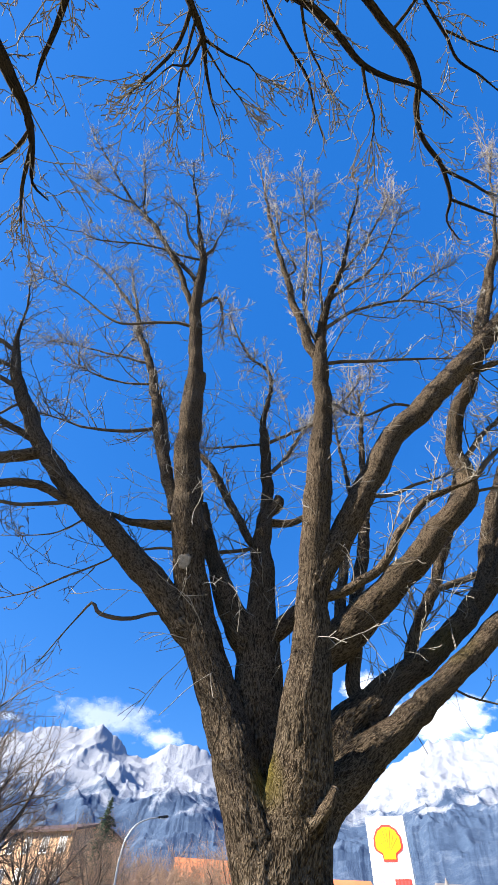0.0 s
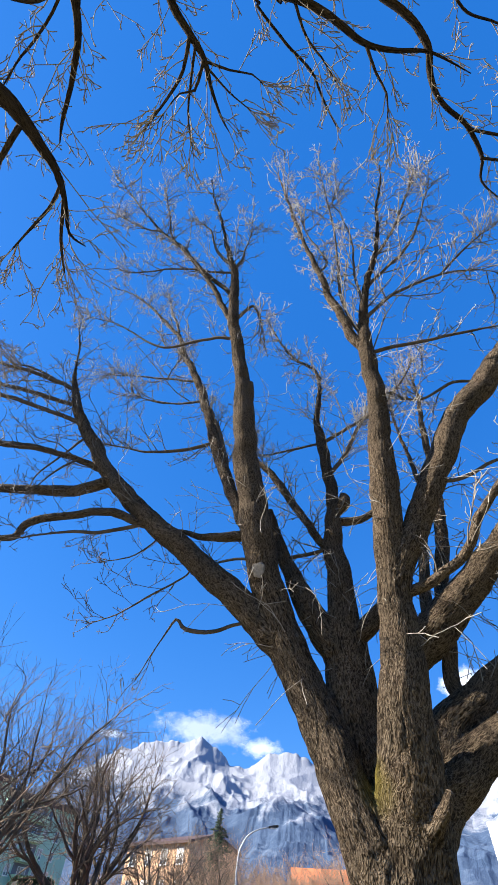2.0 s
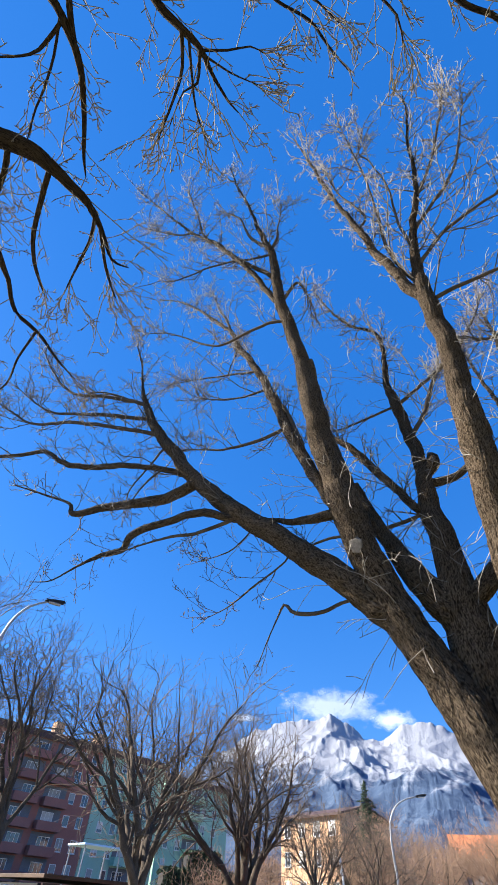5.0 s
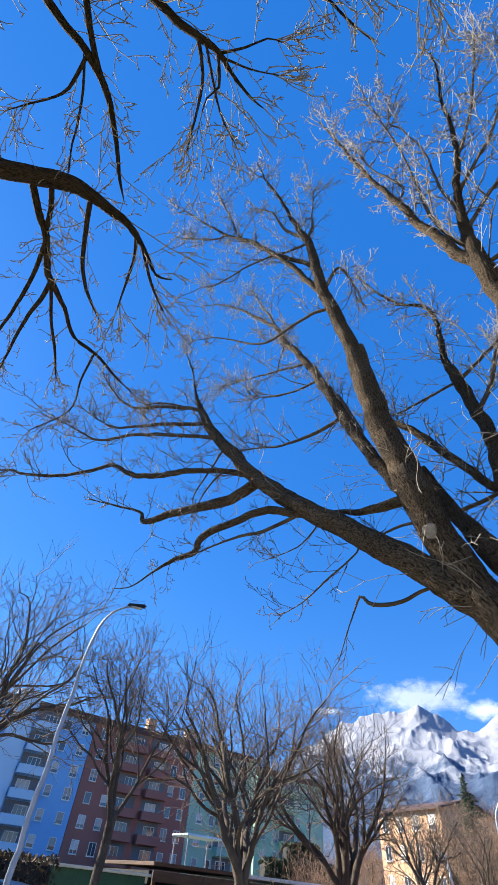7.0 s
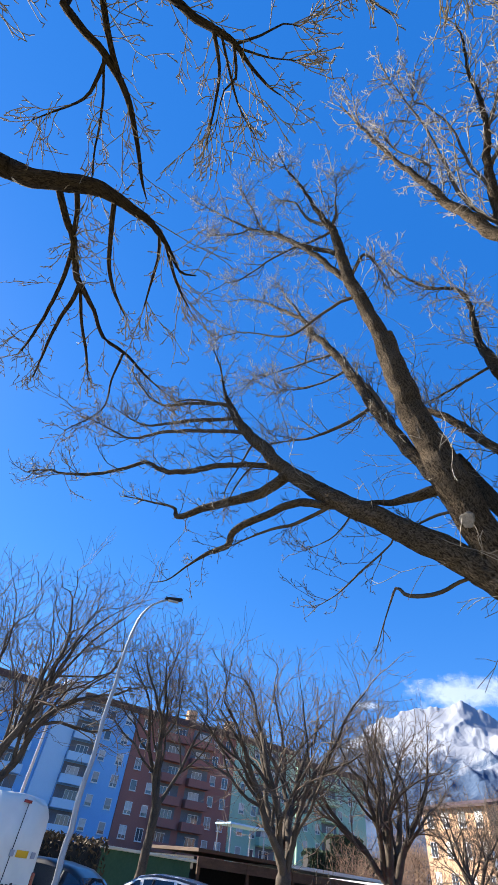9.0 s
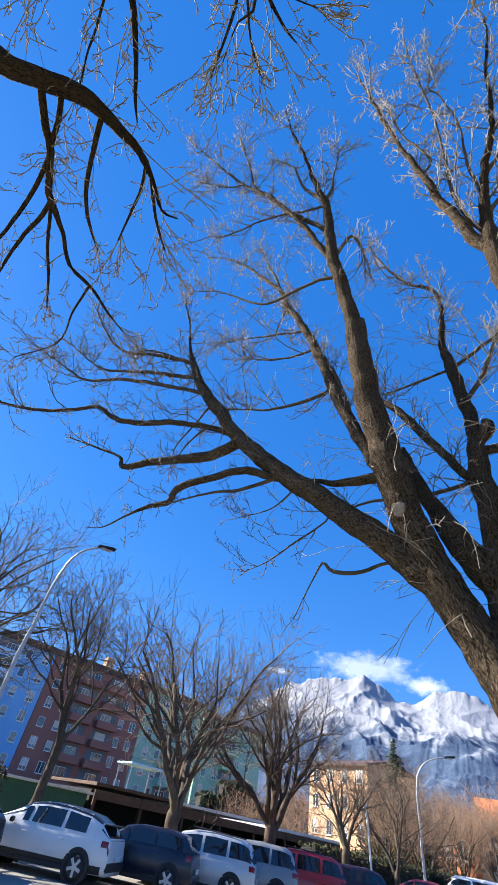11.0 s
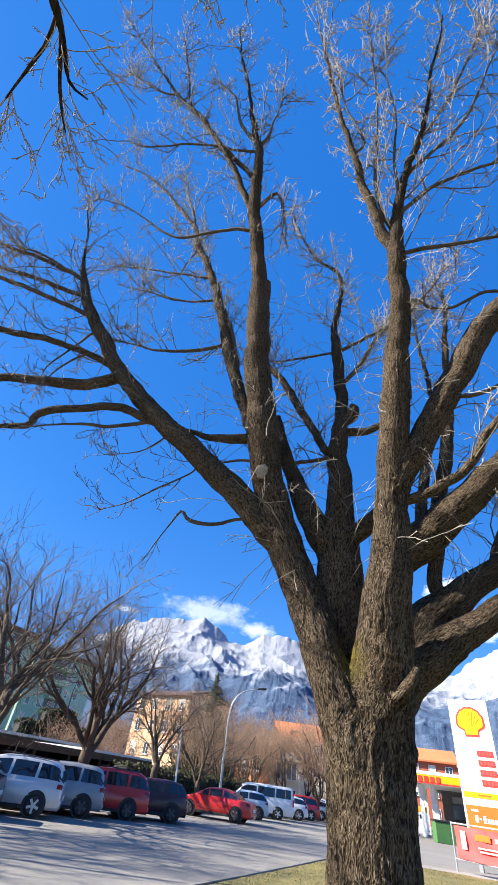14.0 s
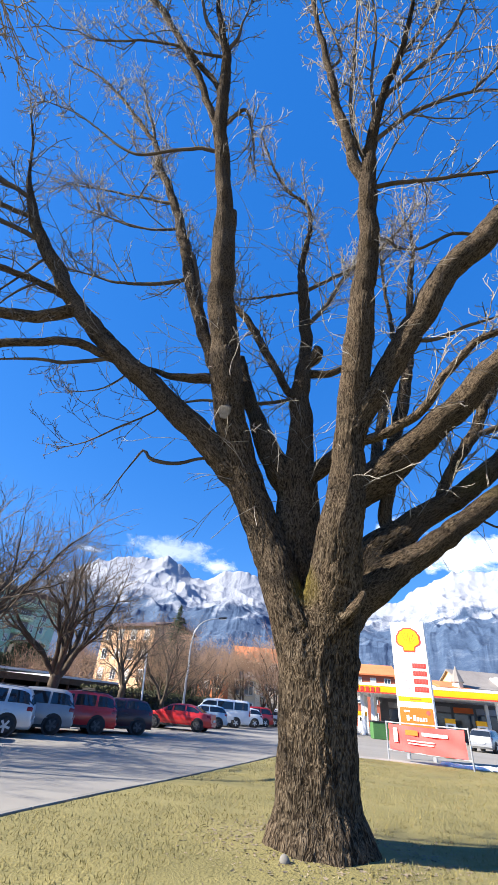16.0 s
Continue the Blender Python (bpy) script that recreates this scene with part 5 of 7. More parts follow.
# aerial haze is put into the blue-grey colours of forest and rock
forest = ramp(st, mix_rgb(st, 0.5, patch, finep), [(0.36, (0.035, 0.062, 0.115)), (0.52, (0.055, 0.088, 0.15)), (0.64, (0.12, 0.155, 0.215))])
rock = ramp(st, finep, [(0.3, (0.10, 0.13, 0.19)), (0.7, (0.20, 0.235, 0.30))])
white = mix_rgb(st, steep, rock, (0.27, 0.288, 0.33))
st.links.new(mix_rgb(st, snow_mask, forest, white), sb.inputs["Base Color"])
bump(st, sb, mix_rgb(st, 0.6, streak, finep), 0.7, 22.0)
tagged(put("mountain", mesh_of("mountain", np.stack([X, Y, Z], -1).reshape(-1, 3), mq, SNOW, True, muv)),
       "snow-covered rocky mountain range above forest slopes tinted with blue-grey haze", "mountain", "", "structure")


def cloud(az0, el, width, height, seed, r=4300.0):
    """A soft distant cloud bank."""
    m, t, b = material("cloud", 1.0, 0.0, 0.0)
    v = coords(t, "Generated")
    ob = coords(t, "Object", (0.006, 0.006, 0.009))
    sep = t.nodes.new("ShaderNodeSeparateXYZ")
    t.links.new(v, sep.inputs[0])
    puff = noise_tex(t, ob, 1.0, 7.0, 0.6, 0.3)
    dist = t.nodes.new("ShaderNodeVectorMath")
    dist.operation = "DISTANCE"
    flat = t.nodes.new("ShaderNodeCombineXYZ")
    t.links.new(sep.outputs["X"], flat.inputs[0])
    t.links.new(sep.outputs["Z"], flat.inputs[1])
    t.links.new(flat.outputs[0], dist.inputs[0])
    dist.inputs[1].default_value = (0.5, 0.42, 0)
    edge = node(t, "ShaderNodeMapRange", From_Min=0.08, From_Max=0.5, To_Min=0.34, To_Max=-0.42)
    t.links.new(dist.outputs["Value"], edge.inputs[0])
    add = t.nodes.new("ShaderNodeMath")
    t.links.new(puff, add.inputs[0])
    t.links.new(edge.outputs[0], add.inputs[1])
    t.links.new(ramp(t, add.outputs[0], [(0.44, (0, 0, 0)), (0.84, (0.9, 0.9, 0.9))]), b.inputs["Alpha"])
    b.inputs["Base Color"].default_value = (0.62, 0.64, 0.68, 1)
    # weak emission added so the cloud glows beyond its sunlit brightness
    b.inputs["Emission Color"].default_value = (0.82, 0.9, 1, 1)
    b.inputs["Emission Strength"].default_value = 0.25
    n = 12
    P = [(x, 40 * math.sin(3 * x + seed) * 0, z) for x in np.linspace(-width / 2, width / 2, n) for z in np.linspace(-height / 2, height / 2, n)]
    q = [(i * n + j, (i + 1) * n + j, (i + 1) * n + j + 1, i * n + j + 1) for i in range(n - 1) for j in range(n - 1)]
    a, e = radians(az0), radians(el)
    o = put("backdrop", mesh_of("backdrop", P, q, m), None, "", Matrix.Translation((math.sin(a) * r, math.cos(a) * r, r * math.tan(e))) @ Matrix.Rotation(-a, 4, "Z"))
    tagged(o, "white cloud bank hanging over the mountain crest", "cloud", "", "structure")
    o.visible_shadow = False


cloud(-20.2, 17.1, 1500, 520, 1)
cloud(18.0, 18.0, 1500, 700, 2)
cloud(10.5, 21.0, 800, 520, 6)
cloud(-13.5, 15.6, 620, 260, 5, 4330.0)
cloud(-30.5, 15.4, 500, 120, 4, 4330.0)

# ---- kerb along the lawn ----
kerb = thing("kerb", "weathered grey kerb stones edging the lawn", "kerb", None, "", "structure")
stone = bmesh.new()
box(stone, (0, 0, 0.02), (0.13, 0.985, 0.12), 0.012)
stone_me = bpy.data.meshes.new("kerb_stone")
stone.to_mesh(stone_me)
stone.free()
stone_me.materials.append(KERB)
yk = -8.0
while yk < 22.2:
    x0, x1 = float(kerb_x(yk)), float(kerb_x(yk + 0.98))
    a = math.atan2(x1 - x0, 0.98)
    o = put("kerb_stone", stone_me, kerb, "", Matrix.Translation(((x0 + x1) / 2 + 0.06, yk + 0.49, 0.0)) @ Matrix.Rotation(-a, 4, "Z"))
    yk += 0.98 * math.cos(a) + 0.005


# ---- cars ----
PROFILES = {
    "hatch": [(-.5, .55), (-.49, .98), (-.40, 1.38), (-.25, 1.47), (0, 1.46), (.10, 1.38), (.26, 1.0), (.42, .86), (.485, .70), (.5, .48)],
    "suv": [(-.5, .62), (-.485, 1.0), (-.41, 1.30), (-.32, 1.47), (-.16, 1.56), (0, 1.56), (.10, 1.48), (.28, 1.07), (.43, .95), (.49, .78), (.5, .5)],
    "wagon": [(-.5, .55), (-.495, .95), (-.472, 1.22), (-.432, 1.48), (-.37, 1.58), (-.15, 1.63), (.02, 1.60), (.12, 1.50), (.31, 1.05), (.43, .92), (.49, .75), (.5, .48)],
    "sedan": [(-.5, .6), (-.49, .92), (-.36, 1.0), (-.24, 1.32), (-.1, 1.42), (.05, 1.41), (.12, 1.32), (.27, .98), (.43, .84), (.49, .68), (.5, .48)],
    "van": [(-.5, .5), (-.498, 1.2), (-.485, 1.86), (-.45, 1.95), (0, 1.97), (.22, 1.93), (.28, 1.8), (.40, 1.15), (.485, 1.0), (.5, .55)],
    "box_van": [(-.5, .45), (-.499, 1.6), (-.497, 2.5), (-.46, 2.68), (0, 2.72), (.2, 2.68), (.27, 2.45), (.39, 1.35), (.485, 1.1), (.5, .55)],
}


def car(m, style, length, width, colour, label, glass_from=-0.47, pillars=(-0.20, 0.06), rails=False, group="parked cars", kind_word="car", roof_mat=None, rims=None):
    """A parked car, its nose along +x, on four wheels."""
    car_ = thing("van" if "van" in style else "car", label, kind_word, m, group)
    prof = PROFILES[style]
    W = width / 2
    tall = max(z for _, z in prof)
    belt = 0.95 if tall < 1.8 else 1.12
    zs = lambda x: float(np.interp(x / length, *zip(*prof)))

    def skin(x, v):
        q = abs(2 * x / length)
        w = W * (1 - 0.13 * q ** 5) if "box" not in style else W * (1 - (0.10 * q ** 6 if x > 0 else 0.015 * q ** 8))
        zt = zs(x)
        over = np.clip((zt - belt) / 0.35, 0, 1)
        zb = min(belt, zt - 0.05)
        top_w = w * (0.93 - (0.14 if "van" not in style else 0.06) * over)
        rows = [(0.90 * w, 0.24), (0.98 * w, 0.34), (w, 0.58), (0.985 * w, zb - 0.06), (0.955 * w, zb), (top_w, zb + (zt - zb) * 0.86), (top_w * 0.86, zb + (zt - zb) * 0.97), (0.0, zt)]
        i = min(int(v), 6)
        f = v - i
        return Vector((x, rows[i][0] * (1 - f) + rows[i + 1][0] * f, rows[i][1] * (1 - f) + rows[i + 1][1] * f))

    xs = sorted({round(float(x), 4) for x in np.concatenate([np.linspace(-0.5, 0.5, 33), [p[0] for p in prof]]) * length})
    vs_ = [0, 1, 2, 3, 4, 4.5, 5, 5.5, 6, 6.5, 7]
    bm = bmesh.new()
    grid = []
    for x in xs:
        half = [skin(x, v) for v in vs_]
        ring = [bm.verts.new(p) for p in half] + [bm.verts.new((p.x, -p.y, p.z)) for p in reversed(half[:-1])]
        grid.append(ring)
    for a, b in zip(grid, grid[1:]):
        for k in range(len(a)):
            bm.faces.new((a[k], a[(k + 1) % len(a)], b[(k + 1) % len(b)], b[k]))
    bm.faces.new(grid[0])
    bm.faces.new(list(reversed(grid[-1])))
    part("body", bm, colour, car_, "", True)

    def pane(name, x0, x1, v0, v1, both, mat=CAR_GLASS, n=6, lift=0.007, lab=""):
        """A piece that follows the skin, a little proud of it; both: right across the car."""
        for sgn in ((1,) if both else (1, -1)):
            g = bmesh.new()
            pts = []
            for x in np.linspace(x0, x1, n):
                line = [skin(float(x), float(v)) for v in np.linspace(v0, v1, 5)]
                if both:
                    line = line + [Vector((p.x, -p.y, p.z)) for p in reversed(line[:-1] if v1 == 7 else line)]
                pts.append([Vector((p.x, p.y * sgn, p.z)) for p in line])
            rows_ = []
            for i, line in enumerate(pts):
                r = []
                for j, p in enumerate(line):
                    dx = pts[min(i + 1, n - 1)][j] - pts[max(i - 1, 0)][j]
                    dv = line[min(j + 1, len(line) - 1)] - line[max(j - 1, 0)]
                    nn = dx.cross(dv).normalized()
                    if nn.dot(p - Vector((p.x * 0.8, 0, 0.6))) < 0:
                        nn = -nn
                    r.append(g.verts.new(p + nn * lift))
                rows_.append(r)
            for a, b in zip(rows_, rows_[1:]):
                for k in range(len(a) - 1):
                    g.faces.new((a[k], a[k + 1], b[k + 1], b[k]))
            part(name, g, mat, car_, lab, True)

    hi = lambda a: a * length
    front_edge = next(x for x, z in reversed(prof) if z > belt + 0.3)
    base_edge = next(x for x, z in reversed(prof) if z > belt + 0.02)
    cuts = [glass_from] + [c for c in pillars] + [front_edge + 0.035]
    for a, b in zip(cuts, cuts[1:]):
        if style != "box_van" or a > 0:
            pane("side_window", hi(a + 0.011), hi(b - 0.011), 4.18, 4.92, False)
    pane("windscreen", hi(front_edge + 0.012), hi(base_edge - 0.012), 4.75, 7, True)
    if style == "sedan":
        pane("rear_window", hi(-0.35), hi(-0.25), 4.8, 7, True)
    elif style == "hatch" or style == "suv":
        pane("rear_window", hi(-0.486), hi(-0.41), 4.7, 7, True)
    elif style == "wagon":
        pane("rear_window", hi(-0.489), hi(-0.456), 4.4, 7, True)
    if roof_mat:
        pane("roof", hi(-0.40), hi(front_edge + 0.004), 5.05, 7, True, roof_mat, 14, 0.006, "black painted roof")
        pane("cladding", hi(-0.47), hi(0.44), 0.2, 1.35, False, TRIM, 16, 0.008, "dark plastic cladding")
        part("spoiler", boxed((hi(-0.445), 0, zs(hi(-0.40)) - 0.03), (0.30, W * 1.35, 0.035), 0.012), roof_mat, car_)
    back_x = -length / 2
    zr = 0.86 if tall < 1.8 else 1.0
    if style == "van":
        part("rear_window", boxed((back_x - 0.004, 0, 1.5), (0.02, W * 1.5, 0.5), 0.006), CAR_GLASS, car_)
    if style == "box_van":
        part("door_seam", boxed((back_x - 0.006, 0.0, 1.5), (0.012, 0.014, 2.0)), TRIM, car_)
        part("marker_light", boxed((back_x - 0.01, 0.05, 2.52), (0.03, 0.26, 0.06), 0.008), LAMP_RED, car_)
        part("sticker", boxed((back_x - 0.008, -0.35, 1.55), (0.014, 0.38, 0.13), 0.003), SIGN_YELLOW, car_, "yellow sticker")
        for k, (y, w_) in enumerate([(-0.02, 0.14), (-0.72, 0.14)]):
            part("emblem", boxed((back_x - 0.008, y, 1.55), (0.014, w_, 0.12), 0.003), GREY_TEXT, car_)
        for k in range(8):
            part("letter_bar", boxed((back_x - 0.008, 0.45 - 0.13 * k, 0.95), (0.014, 0.07, 0.14 if k % 3 else 0.19)), TRIM, car_, "dark lettering")
    if "van" not in style:
        pane("tail_light", hi(-0.494), hi(-0.448 if style == "wagon" else -0.438), 2.75, 3.95, False, LAMP_RED, 5, 0.010)
    for y in (-1, 1):
        if "van" in style:
            part("tail_light", boxed((back_x + 0.02, y * (W - 0.06), zr + 0.05), (0.09, 0.11, 0.42), 0.015), LAMP_RED, car_)
        part("headlight", boxed((length / 2 - 0.14, y * (W * 0.84 - 0.04), 0.70), (0.22, 0.20, 0.13), 0.03), LAMP_CLEAR, car_)
        mx = hi(base_edge - 0.10)
        part("mirror", boxed((mx, y * (W + 0.05), belt + 0.06), (0.10, 0.19, 0.13), 0.03), TRIM if style == "suv" else colour, car_)
        for c in pillars[-1:] + pillars[:1]:
            part("door_handle", boxed((hi(c) + 0.06 if c == pillars[-1] else hi(c) - 0.1, y * (W * 0.985 + 0.006), belt - 0.13), (0.17, 0.025, 0.03), 0.006), colour, car_)
        part("sill", boxed((0, y * (W * 0.955), 0.27), (length * 0.60, 0.06, 0.11), 0.015), TRIM, car_)
        if rails:
            rb = bmesh.new()
            cyl(rb, (hi(-0.38), y * W * 0.70, zs(hi(-0.38)) + 0.02), (hi(0.04), y * W * 0.70, tall + 0.03), 0.018, None, 8)
            part("roof_rail", rb, TRIM, car_)
    part("bumper", boxed((back_x + 0.03, 0, 0.42), (0.16, width * 0.86, 0.20), 0.04), TRIM if style in ("suv", "box_van") else colour, car_)
    part("bumper", boxed((length / 2 - 0.05, 0, 0.40), (0.14, width * 0.82, 0.20), 0.04), TRIM if style == "suv" else colour, car_)
    part("number_plate", boxed((back_x - 0.052 if style != "box_van" else back_x - 0.06, 0, 0.60 if "van" not in style else 0.48), (0.012, 0.52, 0.11), 0.003), PLATE, car_)
    R = 0.325 if "van" not in style else 0.34
    for sx in (-0.315 if "van" not in style else -0.27, 0.305 if "van" not in style else 0.31):
        for y in (-1, 1):
            x = hi(sx)
            part("wheel_arch", rod((x, y * W * 0.72, R + 0.02), (x, y * (W * 0.995), R + 0.02), R + 0.065, None, 28), TRIM, car_)
            wb = bmesh.new()
            cyl(wb, (x, y * (W - 0.17), R), (x, y * (W + 0.008), R), R, None, 30)
            es = [e for e in wb.edges if len(e.link_faces) == 2 and any(len(f.verts) > 4 for f in e.link_faces)]
            bmesh.ops.bevel(wb, geom=es, offset=0.03, segments=2, affect="EDGES")
            wheel = part("wheel", wb, TYRE, car_, "", True)
            rb = bmesh.new()
            cyl(rb, (x, y * (W - 0.01), R), (x, y * (W + 0.012), R), R * 0.66, None, 24)
            part("rim", rb, TRIM, wheel)
            sp = bmesh.new()
            cyl(sp, (x, y * (W + 0.0), R), (x, y * (W + 0.026), R), 0.055, None, 12)
            for k in range(5):
                a = radians(72 * k + 90)
                vsb = box(sp, (0, 0, 0), (R * 0.60, 0.016, 0.075), 0.006)
                bmesh.ops.translate(sp, vec=(R * 0.33, 0, 0), verts=vsb)
                bmesh.ops.rotate(sp, cent=(0, 0, 0), matrix=Matrix.Rotation(a, 3, "Y"), verts=vsb)
                bmesh.ops.translate(sp, vec=(x, y * (W + 0.016), R), verts=vsb)
            part("spokes", sp, rims or ALLOY, wheel)
    return car_


DARK_RIM = mottled("steel_wheel", (0.05, 0.05, 0.055), (0.11, 0.11, 0.12), 6.0, 60.0, 0.5, 0.05, metal=0.4)
SILVER = paint("silver_paint", (0.55, 0.56, 0.58), 0.35, 0.5, 0.3)
PEARL = paint("white_paint", (0.74, 0.74, 0.73), 0.3)
NAVY = paint("navy_paint", (0.006, 0.008, 0.024), 0.3, 0.25)
BLACKISH = paint("black_paint", (0.006, 0.006, 0.008), 0.3, 0.25)
GREY_P = paint("grey_paint", (0.30, 0.31, 0.33), 0.35, 0.5, 0.3)
RED_P = paint("red_paint", (0.55, 0.020, 0.020), 0.28)
AUBERGINE = paint("dark_red_paint", (0.045, 0.012, 0.020), 0.3, 0.25)
CREAM_P = paint("cream_paint", (0.80, 0.77, 0.68), 0.35)
SKY_P = paint("light_blue_paint", (0.42, 0.52, 0.60), 0.3)


def park(wheel, turn, style, length, width, colour, label, **more):
    """Parks a car so that its rear wheel on the near side stands at the given place; turn: degrees off the -x direction."""
    a = radians(180 + turn)
    back = -0.315 * length if "van" not in style else -0.27 * length
    off = Matrix.Rotation(a, 2) @ Vector((back, width / 2))
    return car(Matrix.Translation((wheel[0] - off.x, wheel[1] - off.y, 0.004)) @ Matrix.Rotation(a, 4, "Z"), style, length, width, colour, label, **more)


park((-15.35, 5.1), 16, "box_van", 5.9, 2.0, CREAM_P, "tall white box van with small stickers on its rear doors", kind_word="van")
park((-14.2, 7.9), 28, "suv", 4.6, 1.86, BLACKISH, "black off-roader parked nose away from the street", pillars=(-0.28, -0.05, 0.12))
park((-12.95, 11.5), 28, "suv", 4.6, 1.82, PEARL, "white crossover with black roof and dark cladding", pillars=(-0.16, 0.07), glass_from=-0.33, roof_mat=BLACKISH)
park((-11.9, 14.3), 28, "hatch", 3.95, 1.72, NAVY, "navy blue hatchback with silver alloy wheels", pillars=(-0.17, 0.06))
park((-11.2, 16.75), 28, "wagon", 4.35, 1.78, SILVER, "silver people carrier with alloy wheels", pillars=(-0.27, -0.06, 0.12), rails=True)
park((-10.85, 19.3), 28, "wagon", 4.1, 1.72, GREY_P, "grey compact car with dark wheels", rims=DARK_RIM, pillars=(-0.24, 0.0))
park((-9.95, 21.5), 28, "wagon", 4.5, 1.78, RED_P, "red estate car with roof rails", rims=DARK_RIM, pillars=(-0.28, -0.06, 0.12), rails=True)
park((-8.75, 23.5), 28, "hatch", 3.7, 1.66, AUBERGINE, "dark aubergine small hatchback", rims=DARK_RIM, pillars=(-0.12, 0.06))
park((-7.57, 30.47), 0, "sedan", 4.5, 1.76, RED_P, "red saloon parked askew in its bay", rims=DARK_RIM, glass_from=-0.33, pillars=(-0.12, 0.06))
park((-7.57, 36.73), 18, "hatch", 3.7, 1.66, SKY_P, "pale blue small hatchback", rims=DARK_RIM, pillars=(-0.12, 0.06))
park((-6.95, 40.91), 18, "van", 5.0, 1.92, PEARL, "white passenger van with dark windows", pillars=(-0.22, 0.06), kind_word="van")
park((-5.94, 45.11), 18, "hatch", 4.0, 1.7, PEARL, "white hatchback half hidden by the van")
park((-5.37, 48.70), 18, "wagon", 4.3, 1.76, RED_P, "red estate car further down the row")
park((-4.82, 52.28), 18, "hatch", 4.1, 1.72, SILVER, "silver hatchback further down the row")
park((-4.25, 55.84), 18, "suv", 4.3, 1.8, PEARL, "white car at the end of the row")


# ---- street lamps and posts ----
def street_lamp(base, tip, height, label):
    lamp = thing("street_lamp", label, "street lamp", Matrix.Translation((base[0], base[1], 0)))
    dx, dy = tip[0] - base[0], tip[1] - base[1]
    me, _ = tube("pole", [(0, 0, -0.1, 0.085), (0, 0, 1.2, 0.085), (0, 0, height * 0.55, 0.065), (dx * 0.02, dy * 0.02, height * 0.78, 0.05), (dx * 0.12, dy * 0.12, height * 0.88, 0.045), (dx * 0.38, dy * 0.38, height * 0.96, 0.04), (dx * 0.85, dy * 0.85, height, 0.035)], STEEL, 0.25, 14, 0.0, 0.0)
    put("pole", me, lamp)
    head = bmesh.new()
    a = math.degrees(math.atan2(dy, dx))
    box(head, (0, 0, 0), (0.72, 0.26, 0.12), 0.05, 0, 2)
    for v in head.verts:
        v.co.y *= 0.65 + 0.5 * (0.5 - abs(v.co.x) / 0.72)
    bmesh.ops.rotate(head, cent=(0, 0, 0), matrix=Matrix.Rotation(radians(-8), 3, "Y"), verts=head.verts)
    bmesh.ops.rotate(head, cent=(0, 0, 0), matrix=Matrix.Rotation(radians(a), 3, "Z"), verts=head.verts)
    bmesh.ops.translate(head, vec=(dx, dy, height + 0.05), verts=head.verts)
    hd = part("lamp_head", head, TRIM, lamp, "dark grey lamp head")
    part("diffuser", boxed((dx, dy, height - 0.03), (0.42, 0.16, 0.05), 0.02, a), LAMP_CLEAR, hd)
    part("base_sleeve", rod((0, 0, 0), (0, 0, 0.9), 0.1, 0.1, 14), STEEL, lamp)


street_lamp((-14.3, 7.83), (-13.66, 8.9), 8.95, "tall grey street lamp with a curved arm beside the parking bays")
street_lamp((-9.95, 35.1), (-7.75, 35.7), 7.4, "tall grey street lamp with a curved arm further down the street")
flagpole = thing("pole", "slim white pole behind the box van", "pole", Matrix.Translation((-23.3, 10.1, 0)))
part("shaft", rod((0, 0, -0.05), (0, 0, 5.75), 0.09, 0.06, 12), WHITE, flagpole)
part("cap", rod((0, 0, 5.75), (0, 0, 5.86), 0.08, 0.04, 12), STEEL, flagpole)
post = thing("sign_post", "slim white leaning post with a small sign plate", "post", Matrix.Translation((-10.80, 29.1, 0)))
part("pole", rod((0, 0, -0.03), (-0.3, 0, 4.0), 0.06, 0.05, 10), WHITE, post)
part("sign_plate", boxed((-0.28, -0.05, 3.65), (0.12, 0.03, 0.5), 0.006), SIGN_WHITE, post)


